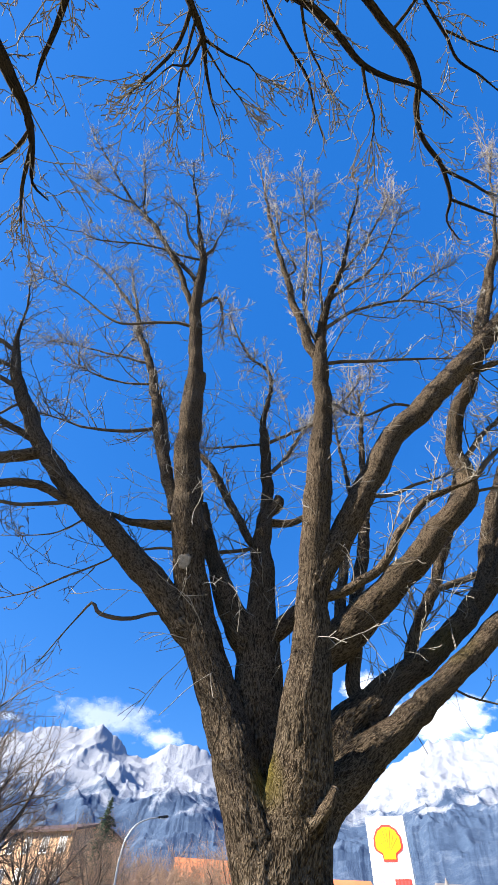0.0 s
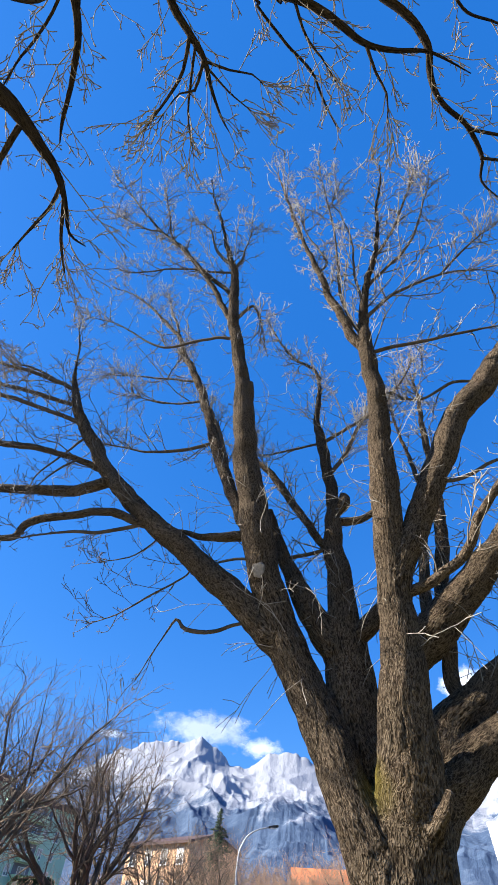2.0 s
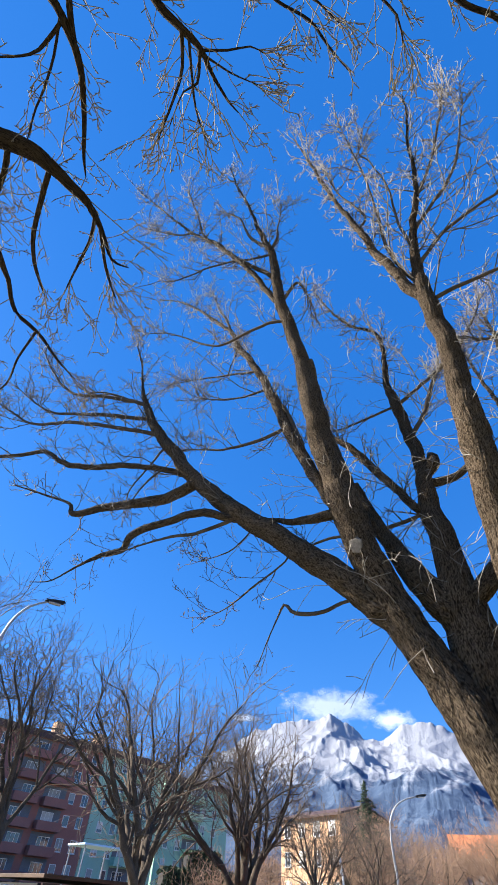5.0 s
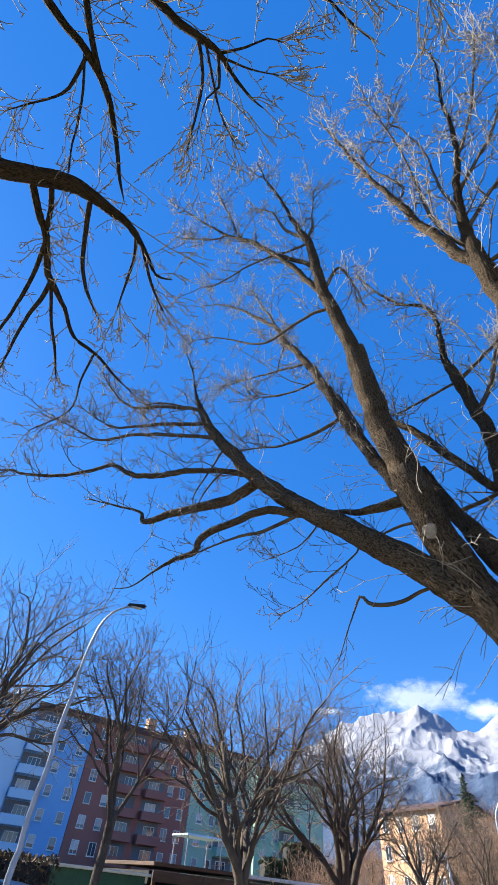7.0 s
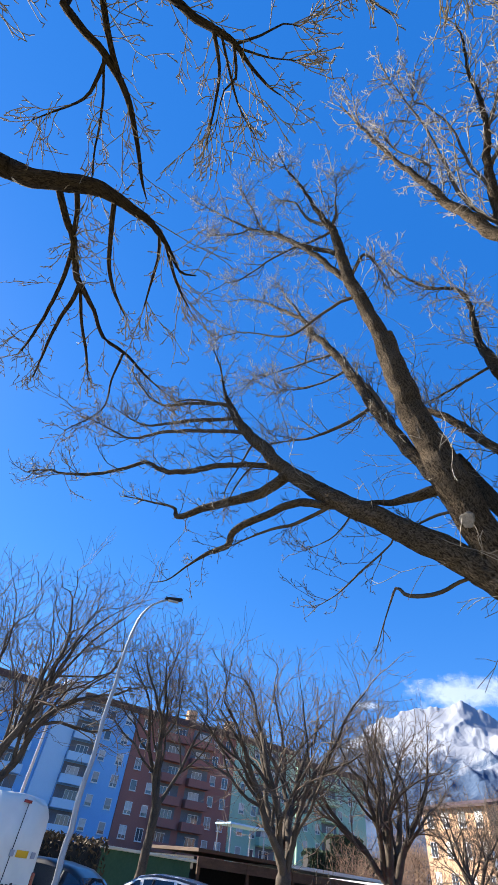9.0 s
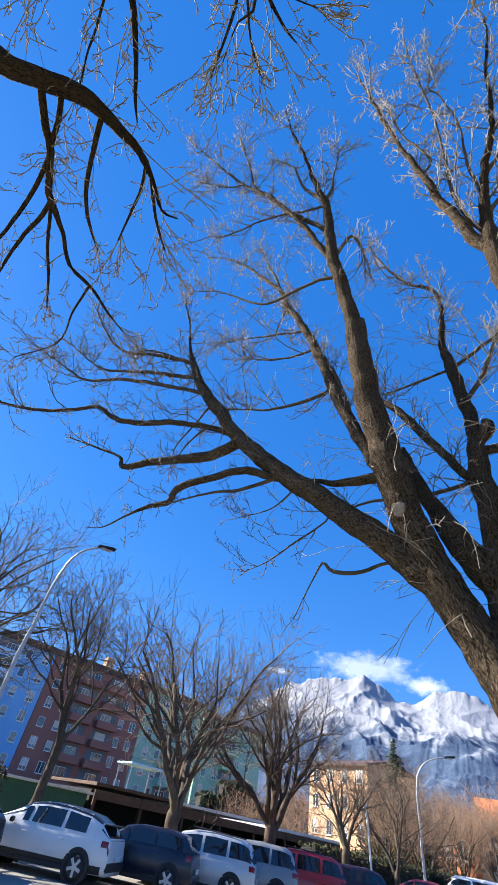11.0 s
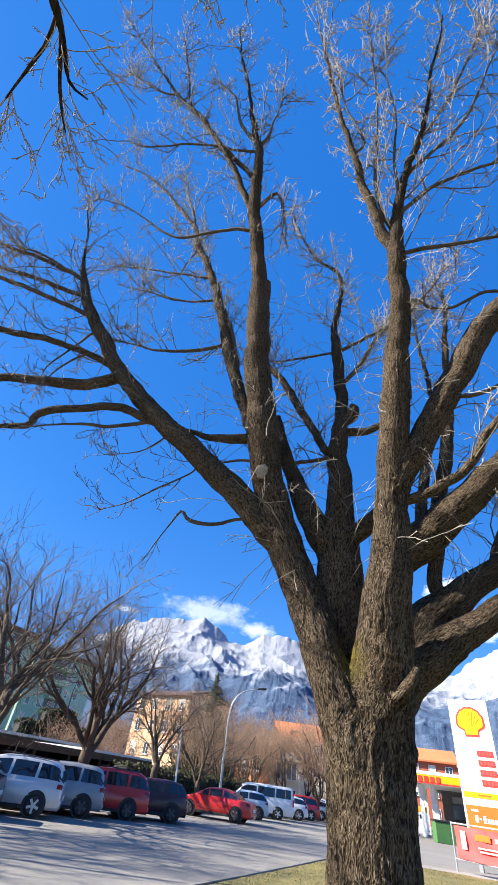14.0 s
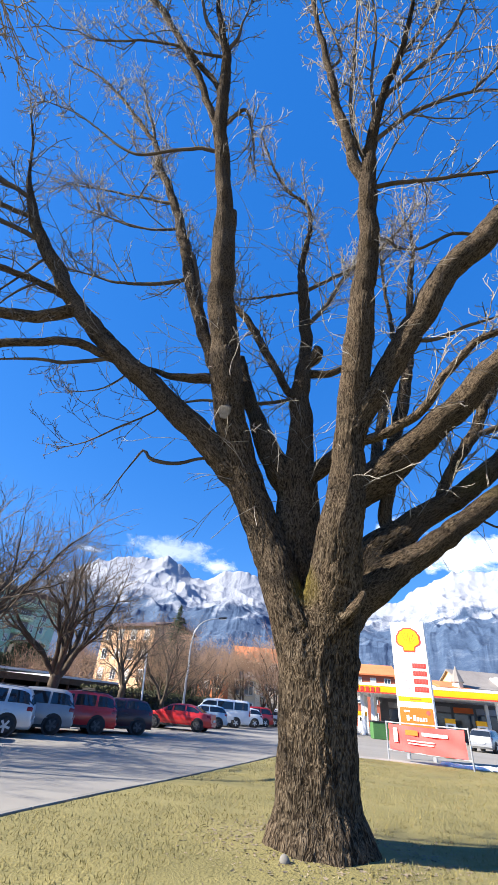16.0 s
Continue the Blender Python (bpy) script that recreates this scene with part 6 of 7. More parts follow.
# ---- street trees and woods ----
def street_tree(place, seed, height, fork, stems, spread, radius, label, lean=0.0, density=1.0, group="street trees", mats=None):
    """A bare street tree: trunk, stems that fan out and rise, branches on them, and a crown of fine crooked twigs."""
    g = np.random.default_rng(seed)
    bark, fine = mats or (BARK_FAR, TWIG_FAR)
    t = thing("tree", label, "tree", Matrix.Translation((place[0], place[1], -0.02)), group)
    me, _ = tube("trunk", [(0, 0, -0.1, radius * 1.5), (0, 0, 0.25, radius * 1.1), (lean * 0.3, 0, fork * 0.6, radius), (lean, 0, fork, radius * 1.05), (lean, 0, fork + 0.25, radius * 0.6)], bark, 0.12, 16, 0.0, 0.08, seed)
    put("trunk", me, t)
    lines_ = []
    span = height - fork

    def shoot(start, way, length, lift, joints):
        p, d = [np.array(start, float)], unit(np.array(way, float))
        for _ in range(joints - 1):
            d = unit(d + g.normal(0, 0.18 if joints > 4 else 0.32, 3) + np.array([0, 0, lift]))
            p.append(p[-1] + d * length / (joints - 1))
        return np.array(p)

    def grow(start, way, length, r, depth, holder):
        """A branch that forks again and again; the thick ones are parts of their own."""
        p = shoot(start, way, length, (0.05, 0.07, 0.10, 0.12, 0.12)[depth], (6, 5, 4, 4, 3)[depth])
        if depth < 2:
            me, _ = tube("stem" if depth == 0 else "branch", [(*v, r * (1 - 0.45 * n / (len(p) - 1))) for n, v in enumerate(p)], bark, 0.2, 9 - 2 * depth, 0.0, 0.07, int(g.integers(1, 900)))
            holder = put("stem" if depth == 0 else "branch", me, holder)
        else:
            lines_.append((p, r, max(0.0055, r * 0.5)))
        if depth == 4:
            return
        n = max(2, int((4, 4, 3, 2)[depth] * (1.0 if depth < 2 else density)))
        for i in range(n + 1):
            f = 1.0 if i == n else 0.22 + 0.75 * (i + g.random()) / n
            x = f * (len(p) - 1)
            a = min(int(x), len(p) - 2)
            q, tg = p[a] + (p[a + 1] - p[a]) * (x - a), unit(p[a + 1] - p[a])
            side = g.normal(0, 1, 3)
            side = unit(side - tg * (side @ tg))
            open_ = g.uniform(0.1, 0.35) if i == n else g.uniform(0.5, 1.05)
            grow(q, tg + side * open_, length * g.uniform(0.54, 0.84) * (1.15 - 0.3 * f), max(0.0085, r * (1 - 0.45 * f) * (0.85 if i == n else 0.58)), depth + 1, holder if depth < 1 else t)

    for k in range(stems):
        a = 2 * math.pi * (k + g.uniform(-0.3, 0.3)) / stems
        out = spread / span * g.uniform(0.55, 1.0) * (1.0 if k else 0.2)
        grow((lean, 0, fork * g.uniform(0.84, 1.02)), (math.cos(a) * out, math.sin(a) * out, 1.0), span * g.uniform(0.48, 0.60), radius * g.uniform(0.5, 0.68), 0, t)
    put("crown", strands("crown", lines_, fine), t)["kind"] = "stuff"
    return t


street_tree((-16.4, 12.0), 21, 9.3, 3.2, 4, 2.6, 0.15, "slender bare street tree behind the parked cars", 0.2)
street_tree((-15.0, 17.8), 28, 11.0, 1.9, 6, 6.5, 0.27, "bare many-stemmed street tree with a vase-shaped crown")
street_tree((-13.6, 23.3), 23, 9.0, 2.1, 6, 5.6, 0.27, "bare street tree with a dark trunk and low spreading limbs")
street_tree((-12.2, 28.8), 28, 6.8, 2.0, 4, 3.2, 0.18, "small bare street tree beside the orange house", 0.1)
street_tree((-11.4, 34.6), 25, 6.8, 1.3, 4, 3.2, 0.16, "small bare pale street tree behind the red saloon")
street_tree((-18.6, 6.6), 26, 10.6, 2.6, 6, 5.6, 0.24, "bare street tree with long upswept branches beside the van")
wood_rng = random.Random(4)
first = []
for k in range(3):
    first.append(street_tree((-11.5 + 1.5 * k, 41 + 5 * k), 30 + k, 6.2 + 0.5 * k, 1.1, 5, 4.2, 0.15, "small bare brown tree in the thicket along the street", 0.0, 0.75, "thicket trees", (BARK_FAR, SCRUB)))
for k in range(14):
    d = wood_rng.uniform(48, 72)
    a_ = radians(-20.5 + 18.5 * (k + wood_rng.random() * 0.8) / 14)
    z_ = wood_rng.uniform(0.85, 1.15) * (0.55 + d / 100)
    copy_thing(first[k % 3], Matrix.Translation((math.sin(a_) * d, math.cos(a_) * d, 0)) @ Matrix.Rotation(wood_rng.uniform(0, 6.28), 4, "Z") @ Matrix.Scale(z_, 4))

for k in range(6):
    d = wood_rng.uniform(88, 98)
    a_ = radians(-29.5 + 1.6 * k + wood_rng.uniform(-0.3, 0.3))
    copy_thing(first[k % 3], Matrix.Translation((math.sin(a_) * d, math.cos(a_) * d, 0)) @ Matrix.Rotation(wood_rng.uniform(0, 6.28), 4, "Z") @ Matrix.Scale(wood_rng.uniform(1.25, 1.5), 4))

g = np.random.default_rng(77)
scrub_lines = []
for k in range(620):
    d, a_ = (g.uniform(60, 76), radians(g.uniform(-21, -3))) if k < 360 else (g.uniform(47, 55), radians(g.uniform(-34.5, -25.5)))
    sprout(g, scrub_lines, (math.sin(a_) * d, math.cos(a_) * d, 0), (g.normal(0, 0.12), g.normal(0, 0.12), 1), g.uniform(1.6, 3.6) * (0.5 + d / 130) * (1.0 if k < 360 else 1.7), 0.024, 2, (0, 0, 0.5), 0.85, 0.5)
tagged(put("scrub", strands("scrub", scrub_lines, SCRUB)), "brown leafless scrub behind the street", "scrub", "", "stuff")


def leafy(name, label, boxes, mat, seed, count, size, category, kind=""):
    """A hedge or dense evergreen: a core coloured as dark inner shade, and many small leaves over it."""
    t = thing(name, label, category, None, "", kind)
    g = np.random.default_rng(seed)
    V = []
    core = bmesh.new()
    for (a, b, half, z0, z1) in boxes:
        a, b = np.array(a), np.array(b)
        L_ = np.linalg.norm(b - a)
        u = (b - a) / L_
        w = np.array([-u[1], u[0]])
        c = (a + b) / 2
        vs2 = box(core, (0, 0, 0), (L_ * 0.98, half * 1.7, (z1 - z0) * 0.94), 0.15, math.degrees(math.atan2(u[1], u[0])))
        bmesh.ops.translate(core, vec=(c[0], c[1], (z0 + z1) / 2 - 0.03), verts=vs2)
        n = int(count * L_)
        s = g.random(n) * L_
        face = g.random(n)
        zz = np.where(face < 0.35, z1 + g.normal(0, 0.05, n), z0 + g.random(n) * (z1 - z0))
        ww = np.where(face < 0.35, g.uniform(-half, half, n), np.where(g.random(n) < 0.7, -half, half) + g.normal(0, 0.06, n))
        P = a[None] + u[None] * s[:, None] + w[None] * ww[:, None]
        P = np.concatenate([P, zz[:, None]], 1)
        d1, d2 = g.normal(0, 1, (n, 3)), g.normal(0, 1, (n, 3))
        V.append(np.stack([P + d1 * size, P + d2 * size, P - d1 * size * 0.6 - d2 * size * 0.4], 1).reshape(-1, 3))
    part("core", core, INNER_SHADE, t)
    V = np.concatenate(V)
    put("foliage", mesh_of("foliage", V, np.arange(len(V)).reshape(-1, 3), mat), t)["kind"] = "stuff"
    return t


BEECH = mottled("brown_hedge_leaf", (0.055, 0.036, 0.018), (0.15, 0.10, 0.05), 1.5, 8.0, 0.85, 0.2)
leafy("hedge", "clipped dark hedge with brown winter leaves behind the bays", [(street(20.5, -14)[:2], street(21.5, 7.0)[:2], 0.6, 0.0, 2.1)], BEECH, 3, 700, 0.05, "hedge")
leafy("hedge", "dense dark green hedge along the street beyond the garages", [(street(21.0, 24)[:2], street(22.0, 46)[:2], 0.8, 0.0, 1.9)], HEDGE, 4, 500, 0.06, "hedge")
leafy("shrub", "dense dark evergreen bush beside the green house", [((-33.5, 43.0), (-29.0, 47.5), 2.2, 0.0, 4.2), ((-32.0, 44.5), (-30.0, 46.5), 1.6, 3.8, 5.4)], NEEDLE, 5, 1500, 0.10, "shrub")


def conifer(place, height, seed, label):
    t = thing("conifer", label, "tree", Matrix.Translation((*place, 0)))
    g = np.random.default_rng(seed)
    me, _ = tube("trunk", [(0, 0, -0.1, 0.3), (0, 0, height * 0.5, 0.18), (0, 0, height, 0.02)], BARK_FAR, 0.6, 8, 0.0, 0.05, seed)
    put("trunk", me, t)
    lines_ = []
    z = height * 0.12
    while z < height * 0.99:
        reach = (height - z) * 0.38 * g.uniform(0.75, 1.1) + 0.15
        for k in range(9):
            a = g.uniform(0, 6.28)
            sprout(g, lines_, (0, 0, z + g.uniform(-0.2, 0.2)), (math.cos(a), math.sin(a), 0.12), reach * g.uniform(0.7, 1.1), 0.06, 2, (0, 0, -0.25), 0.3, 0.15)
        z += height * 0.028
    put("foliage", strands("foliage", [(p, r * 1.6 + 0.02, 0.02) for p, r, _ in lines_], NEEDLE), t)["kind"] = "stuff"


conifer((-18.25, 57.2), 12.3, 9, "dark green spruce rising over the thicket")


# ---- garages ----
garage = thing("carport", "long low carport with bright sheet roof edge and brown boards", "carport")
s0, s1 = 12.0, 30.2
ang = math.degrees(math.atan2(ROW_U[1], ROW_U[0]))
for ra, rb, rz, rmat, rlab in ((s0, 17.0, 2.44, BOARDS, "dull brown boarded roof edge"), (17.02, 23.6, 2.42, ROOF_WHITE, "bright metal roof"), (23.9, s1, 2.30, ROOF_WHITE, "bright metal roof")):
    c = street(26.2, (ra + rb) / 2)
    part("roof", boxed((c[0], c[1], rz), (rb - ra, 5.4, 0.13), 0.01, ang), rmat, garage, rlab)
for k in range(7):
    cc = street(23.47, s0 + (k + 0.5) * (s1 - s0) / 7)
    part("fascia_board", boxed((cc[0], cc[1], 2.06), ((s1 - s0) / 7 - 0.02, 0.06, 0.34), 0.006, ang), BOARDS, garage)
    cc = street(23.7, s0 + k * (s1 - s0) / 7 + 0.2)
    part("post", boxed((cc[0], cc[1], 1.11), (0.14, 0.14, 2.24), 0.008, ang), BOARDS, garage)
# inner walls carry the carport's shade as near-black colour
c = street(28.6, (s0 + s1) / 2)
part("back_wall", boxed((c[0], c[1], 1.11), (s1 - s0, 0.15, 2.22), 0, ang), INNER_SHADE, garage)
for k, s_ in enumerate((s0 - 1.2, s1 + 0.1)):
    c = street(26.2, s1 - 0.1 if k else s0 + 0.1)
    part("side_wall", boxed((c[0], c[1], 1.11), (0.15, 4.6, 2.22), 0, ang), INNER_SHADE, garage)
shed = thing("shed", "small low shed with a pale flat roof", "shed")
c = street(24.6, 9.5)
part("wall", boxed((c[0], c[1], 1.0), (4.2, 2.6, 2.0), 0.01, ang), mottled("shed_green", (0.03, 0.09, 0.05), (0.06, 0.14, 0.08), 1.0, 12.0, 0.8, 0.1), shed, "green boarded wall")
part("roof", boxed((c[0], c[1], 2.05), (4.6, 3.0, 0.10), 0.02, ang), CREAM, shed)

# ---- houses ----
def window_mesh(w, h, bars=1):
    """Shared meshes of a window: its white frame and its pane; it faces -y and its origin is the middle of the wall opening."""
    f = bmesh.new()
    for x in (-w / 2 + 0.04, w / 2 - 0.04):
        box(f, (x, 0, 0), (0.08, 0.10, h), 0.01)
    for z in (-h / 2 + 0.04, h / 2 - 0.04):
        box(f, (0, 0, z), (w - 0.16, 0.10, 0.08), 0.01)
    for k in range(bars):
        box(f, (-w / 2 + w * (k + 1) / (bars + 1), 0, 0), (0.07, 0.09, h - 0.16))
    box(f, (0, -0.06, -h / 2 - 0.03), (w + 0.12, 0.16, 0.05), 0.01)
    fm = bpy.data.meshes.new("window")
    f.to_mesh(fm)
    f.free()
    fm.materials.append(FRAME_W)
    p = bmesh.new()
    box(p, (0, 0.0, 0), (w - 0.12, 0.04, h - 0.12))
    pm = bpy.data.meshes.new("pane")
    p.to_mesh(pm)
    p.free()
    pm.materials.append(PANE)
    b = bmesh.new()
    box(b, (0, -0.024, h * 0.12), (w - 0.16, 0.008, (h - 0.16) * 0.70))
    bmm = bpy.data.meshes.new("blind")
    b.to_mesh(bmm)
    b.free()
    bmm.materials.append(CURTAIN)
    return fm, pm, bmm


WIN_SMALL, WIN_TALL, WIN_WIDE = window_mesh(1.05, 1.35, 0), window_mesh(1.15, 1.5, 1), window_mesh(1.9, 1.45, 2)


class House:
    """A box of a house on a line from a to b on the ground, its front on the right of that line."""

    def __init__(self, name, label, a, b, depth, height, mat, category="house"):
        self.root = thing(name, label, category)
        self.a, self.b = Vector((*a, 0)), Vector((*b, 0))
        self.u = (self.b - self.a).normalized()
        self.out = Vector((self.u.y, -self.u.x, 0))
        self.len, self.depth, self.h = (self.b - self.a).length, depth, height
        self.ang = math.degrees(math.atan2(self.u.y, self.u.x))
        self.wall = self.block("wall", 0, self.len, -depth, 0, 0, height, mat)

    def at(self, s, d, z):
        return self.a + self.u * s + self.out * d + Vector((0, 0, z))

    def block(self, name, s0, s1, d0, d1, z0, z1, mat, bev=0.0, label=""):
        return part(name, boxed(self.at((s0 + s1) / 2, (d0 + d1) / 2, (z0 + z1) / 2), (s1 - s0, d1 - d0, z1 - z0), bev, self.ang), mat, self.root, label)

    def window(self, meshes, s, z, d=0.0, blind=None):
        m = Matrix.Translation(self.at(s, d + 0.03, z)) @ Matrix.Rotation(radians(self.ang), 4, "Z")
        w = put("window", meshes[0], self.root, "", m)
        for k, me in enumerate(meshes[1:2] if not blind else meshes[1:]):
            o = put("pane" if k == 0 else "blind", me, None, "", m)
            o.parent = w
            o.matrix_parent_inverse = m.inverted()

    def end_window(self, meshes, d, z, far=False):
        s = self.len if far else 0.0
        m = Matrix.Translation(self.at(s + (0.03 if far else -0.03), d, z)) @ Matrix.Rotation(radians(self.ang + (90 if far else -90)), 4, "Z")
        w = put("window", meshes[0], self.root, "", m)
        o = put("pane", meshes[1], None, "", m)
        o.parent = w
        o.matrix_parent_inverse = m.inverted()

    def flat_roof(self, over, thick, mat, rise=0.0):
        bm = boxed(self.at(self.len / 2, -self.depth / 2, self.h + thick / 2), (self.len + over * 2, self.depth + over * 2, thick), 0.02, self.ang)
        part("roof", bm, mat, self.root)

    def pitched(self, over, rise, mat, thick=0.25):
        """A gable roof with its ridge along the front."""
        for side in (0, 1):
            bm = bmesh.new()
            e = over if side == 0 else -self.depth - over
            mid = -self.depth / 2
            drop = rise * over / (self.depth / 2)
            lo = [self.at(s, e, self.h - drop) for s in (-over, self.len + over)]
            hi_ = [self.at(s, mid, self.h + rise) for s in (self.len + over, -over)]
            vs3 = [bm.verts.new(p) for p in lo + hi_] + [bm.verts.new(p + Vector((0, 0, thick))) for p in lo + hi_]
            for q in ((0, 1, 2, 3), (4, 5, 6, 7), (0, 1, 5, 4), (1, 2, 6, 5), (2, 3, 7, 6), (3, 0, 4, 7)):
                bm.faces.new([vs3[k] for k in q])
            part("roof", bm, mat, self.root)
        for s in (0.0, self.len):
            bm = bmesh.new()
            t3 = [bm.verts.new(self.at(s + dx, d, z)) for dx in (-0.02, 0.02) for d, z in ((0, self.h), (-self.depth, self.h), (-self.depth / 2, self.h + rise))]
            for q in ((0, 1, 2), (3, 4, 5), (0, 1, 4, 3), (1, 2, 5, 4), (2, 0, 3, 5)):
                bm.faces.new([t3[k] for k in q])
            part("gable", bm, self.wall.data.materials[0], self.root)


hrng = random.Random(8)
P_BLOCK, STOREY, LOW = 82.0, 2.72, 0.6


def flats(s0, s1, mat, balcony_mat, label, windows, balconies, back=0.0):
    """A tall block of flats: columns of windows and stacks of balconies at metres along the street."""
    h = House("apartment_building", label, street(P_BLOCK + back, s0)[:2], street(P_BLOCK + back, s1)[:2], 13.0, 7 * STOREY + LOW, mat, "apartment building")
    for s in windows:
        for f in range(7):
            h.window(WIN_SMALL if hrng.random() < 0.7 else WIN_TALL, s - s0, LOW + f * STOREY + 1.5, 0.0, hrng.random() < 0.6)
    for s in balconies:
        for f in range(7):
            z = LOW + f * STOREY
            # thin dark sheet on the wall draws the shade of a deep balcony
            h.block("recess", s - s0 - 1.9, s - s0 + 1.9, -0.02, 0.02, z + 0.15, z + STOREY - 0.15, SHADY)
            h.block("balcony", s - s0 - 2.0, s - s0 + 2.0, 0.0, 1.3, z, z + 0.16, balcony_mat, 0.01)
            h.block("parapet", s - s0 - 2.0, s - s0 + 2.0, 1.22, 1.30, z + 0.16, z + 1.05, balcony_mat, 0.01)
            for e in (-2.0, 1.93):
                h.block("parapet", s - s0 + e, s - s0 + e + 0.07, 0.02, 1.22, z + 0.16, z + 1.05, balcony_mat)
            h.window(WIN_WIDE, s - s0 + hrng.uniform(-0.6, 0.6), z + 1.45, 0.03, hrng.random() < 0.5)
    return h


def brown_roof(h, rise=1.5):
    h.pitched(0.3, rise, ROOF_BROWN, 0.3)
    h.block("roof_band", -0.2, h.len + 0.2, -0.6, 0.45, h.h, h.h + 0.95, ROOF_BROWN, 0.02, "brown band under the roof")


b1 = flats(-34.0, 27.4, BLUE, PALE_BLUE, "seven-storey blue block of flats with pale balconies and a brown roof", (-30, -27, -8, -5, 2.0, 5.0, 23.0, 26.0), (-22, -15, 10.0, 19.6))
brown_roof(b1)
b1.block("stair_tower", 48.0, 51.4, -2.0, 0.5, 0, 7 * STOREY + LOW + 1.6, PALE_BLUE, 0.02, "pale blue stair tower")
b1.block("stair_roof", 47.8, 51.6, -2.2, 0.7, 7 * STOREY + LOW + 1.62, 7 * STOREY + LOW + 1.9, ROOF_WHITE)
b2_ = flats(27.5, 47.2, RED, RED, "seven-storey dark red block of flats with deep balconies", (29.3, 32.0, 43.2, 45.6), (35.2, 40.2))
brown_roof(b2_)
for s in (10.4, 18.6):
    ch = b2_.block("chimney", s - 0.8, s + 0.8, -2.2, -0.7, 7 * STOREY + LOW, 7 * STOREY + LOW + 2.9, ORANGE, 0.02, "stout plastered chimney")
b3_ = flats(47.3, 60.0, GREEN, GREEN, "seven-storey green block of flats", (49.5, 52.0, 57.8), (54.8,))
brown_roof(b3_)
# sunlight on the end wall is put in as a paler green
b3_.block("end_tower", 12.2, 13.6, -12.9, 0.3, 0, 7 * STOREY + LOW + 0.9, PALE_GREEN, 0.02, "end wall coloured paler green for its sunlit side")
b4_ = flats(66.0, 84.0, GREEN, PALE_GREEN, "lower part of the green block of flats set back", (68, 71, 77, 80), (74,), 6.0)
brown_roof(b4_, 0.8)

awning = thing("awning", "pale blue awning on a thin frame", "awning")
c = street(38.0, 23.0)
part("cloth", boxed((c[0], c[1], 4.6), (3.4, 2.4, 0.12), 0.02, ang), PALE_BLUE, awning)
for s_ in (-1.5, 1.5):
    for d_ in (-1.0, 1.0):
        cc = street(38.0 + d_, 23.0 + s_)
        part("leg", rod((cc[0], cc[1], 0), (cc[0], cc[1], 4.55), 0.05, None, 8), STEEL, awning)


def small_house(label, a, b, depth, height, mat, roof_mat, rise, floors, cols, name="house"):
    h = House(name, label, a, b, depth, height, mat)
    h.pitched(0.5, rise, roof_mat)
    st_ = height / floors
    for f in range(floors):
        for k in range(cols):
            h.window(WIN_TALL, h.len * (k + 0.5) / cols, st_ * f + st_ * 0.55, 0.0, hrng.random() < 0.4)
        for d in (-depth * 0.3, -depth * 0.7):
            h.end_window(WIN_TALL, d, st_ * f + st_ * 0.55)
    return h


small_house("orange plastered house half hidden by bare trees", (-36.0, 72.5), (-25.6, 68.5), 10.0, 11.2, ORANGE, ROOF_BROWN, 1.2, 4, 4)
small_house("terracotta coloured house behind the thicket", (-14.6, 56.6), (-11.3, 56.0), 6.0, 4.9, TERRA, ROOF_BROWN, 0.8, 2, 2)
small_house("low pale plastered house beside the terracotta one", (-11.0, 57.5), (-7.6, 57.0), 6.0, 4.4, CREAM, ROOF_GREY, 0.7, 2, 2)
small_house("long house with a bright orange tiled roof", (-18.0, 100.0), (3.0, 104.0), 12.0, 10.0, CREAM, TILE_RED, 3.0, 3, 7)
small_house("red plastered town house with an orange tiled roof", (6.0, 98.0), (14.2, 98.0), 11.0, 8.8, mottled("brick_red_render", (0.36, 0.10, 0.06), (0.48, 0.15, 0.09), 0.3, 6.0, 0.9, 0.05), TILE_RED, 2.0, 3, 3)
small_house("grey-blue town house beyond the filling station", (15.0, 104.0), (22.0, 104.0), 11.0, 7.6, mottled("slate_blue_render", (0.20, 0.25, 0.32), (0.27, 0.32, 0.40), 0.3, 6.0, 0.9, 0.05), TILE_RED, 1.8, 3, 3)
yh = small_house("yellow town house with a broad grey roof", (28.0, 100.0), (46.0, 104.0), 13.0, 7.8, YELLOW, ROOF_GREY, 3.4, 3, 7)
yh.block("dormer", 7.0, 12.5, -3.6, -0.9, 8.3, 10.2, WHITE, 0.02, "white dormer window")
yh.block("dormer_glass", 7.3, 12.2, -0.9, -0.86, 8.6, 9.9, PANE)
th = small_house("cream house with a small pointed turret", (22.5, 97.0), (28.0, 98.5), 9.0, 7.4, CREAM, TILE_RED, 1.2, 3, 3)
tb = bmesh.new()
cyl(tb, th.at(4.0, -1.0, 7.2), th.at(4.0, -1.0, 8.6), 1.0, 1.0, 8)
part("turret", tb, CREAM, th.root)
tb = bmesh.new()
cyl(tb, th.at(4.0, -1.0, 8.6), th.at(4.0, -1.0, 11.4), 1.25, 0.03, 8)
part("turret_roof", tb, ROOF_GREY, th.root)

# ---- filling station ----
def facing(place, turn=0.0):
    return Matrix.Translation(place) @ Matrix.Rotation(radians(turn), 4, "Z")


pylon = thing("sign_pylon", "tall white filling station sign with a yellow scallop emblem and prices", "sign", facing((4.78, 26.35, 0.0), -20))
PW = 1.78
part("panel", boxed((0, 0, 3.72), (PW, 0.34, 5.0), 0.03), SIGN_WHITE, pylon, "white sign panel")
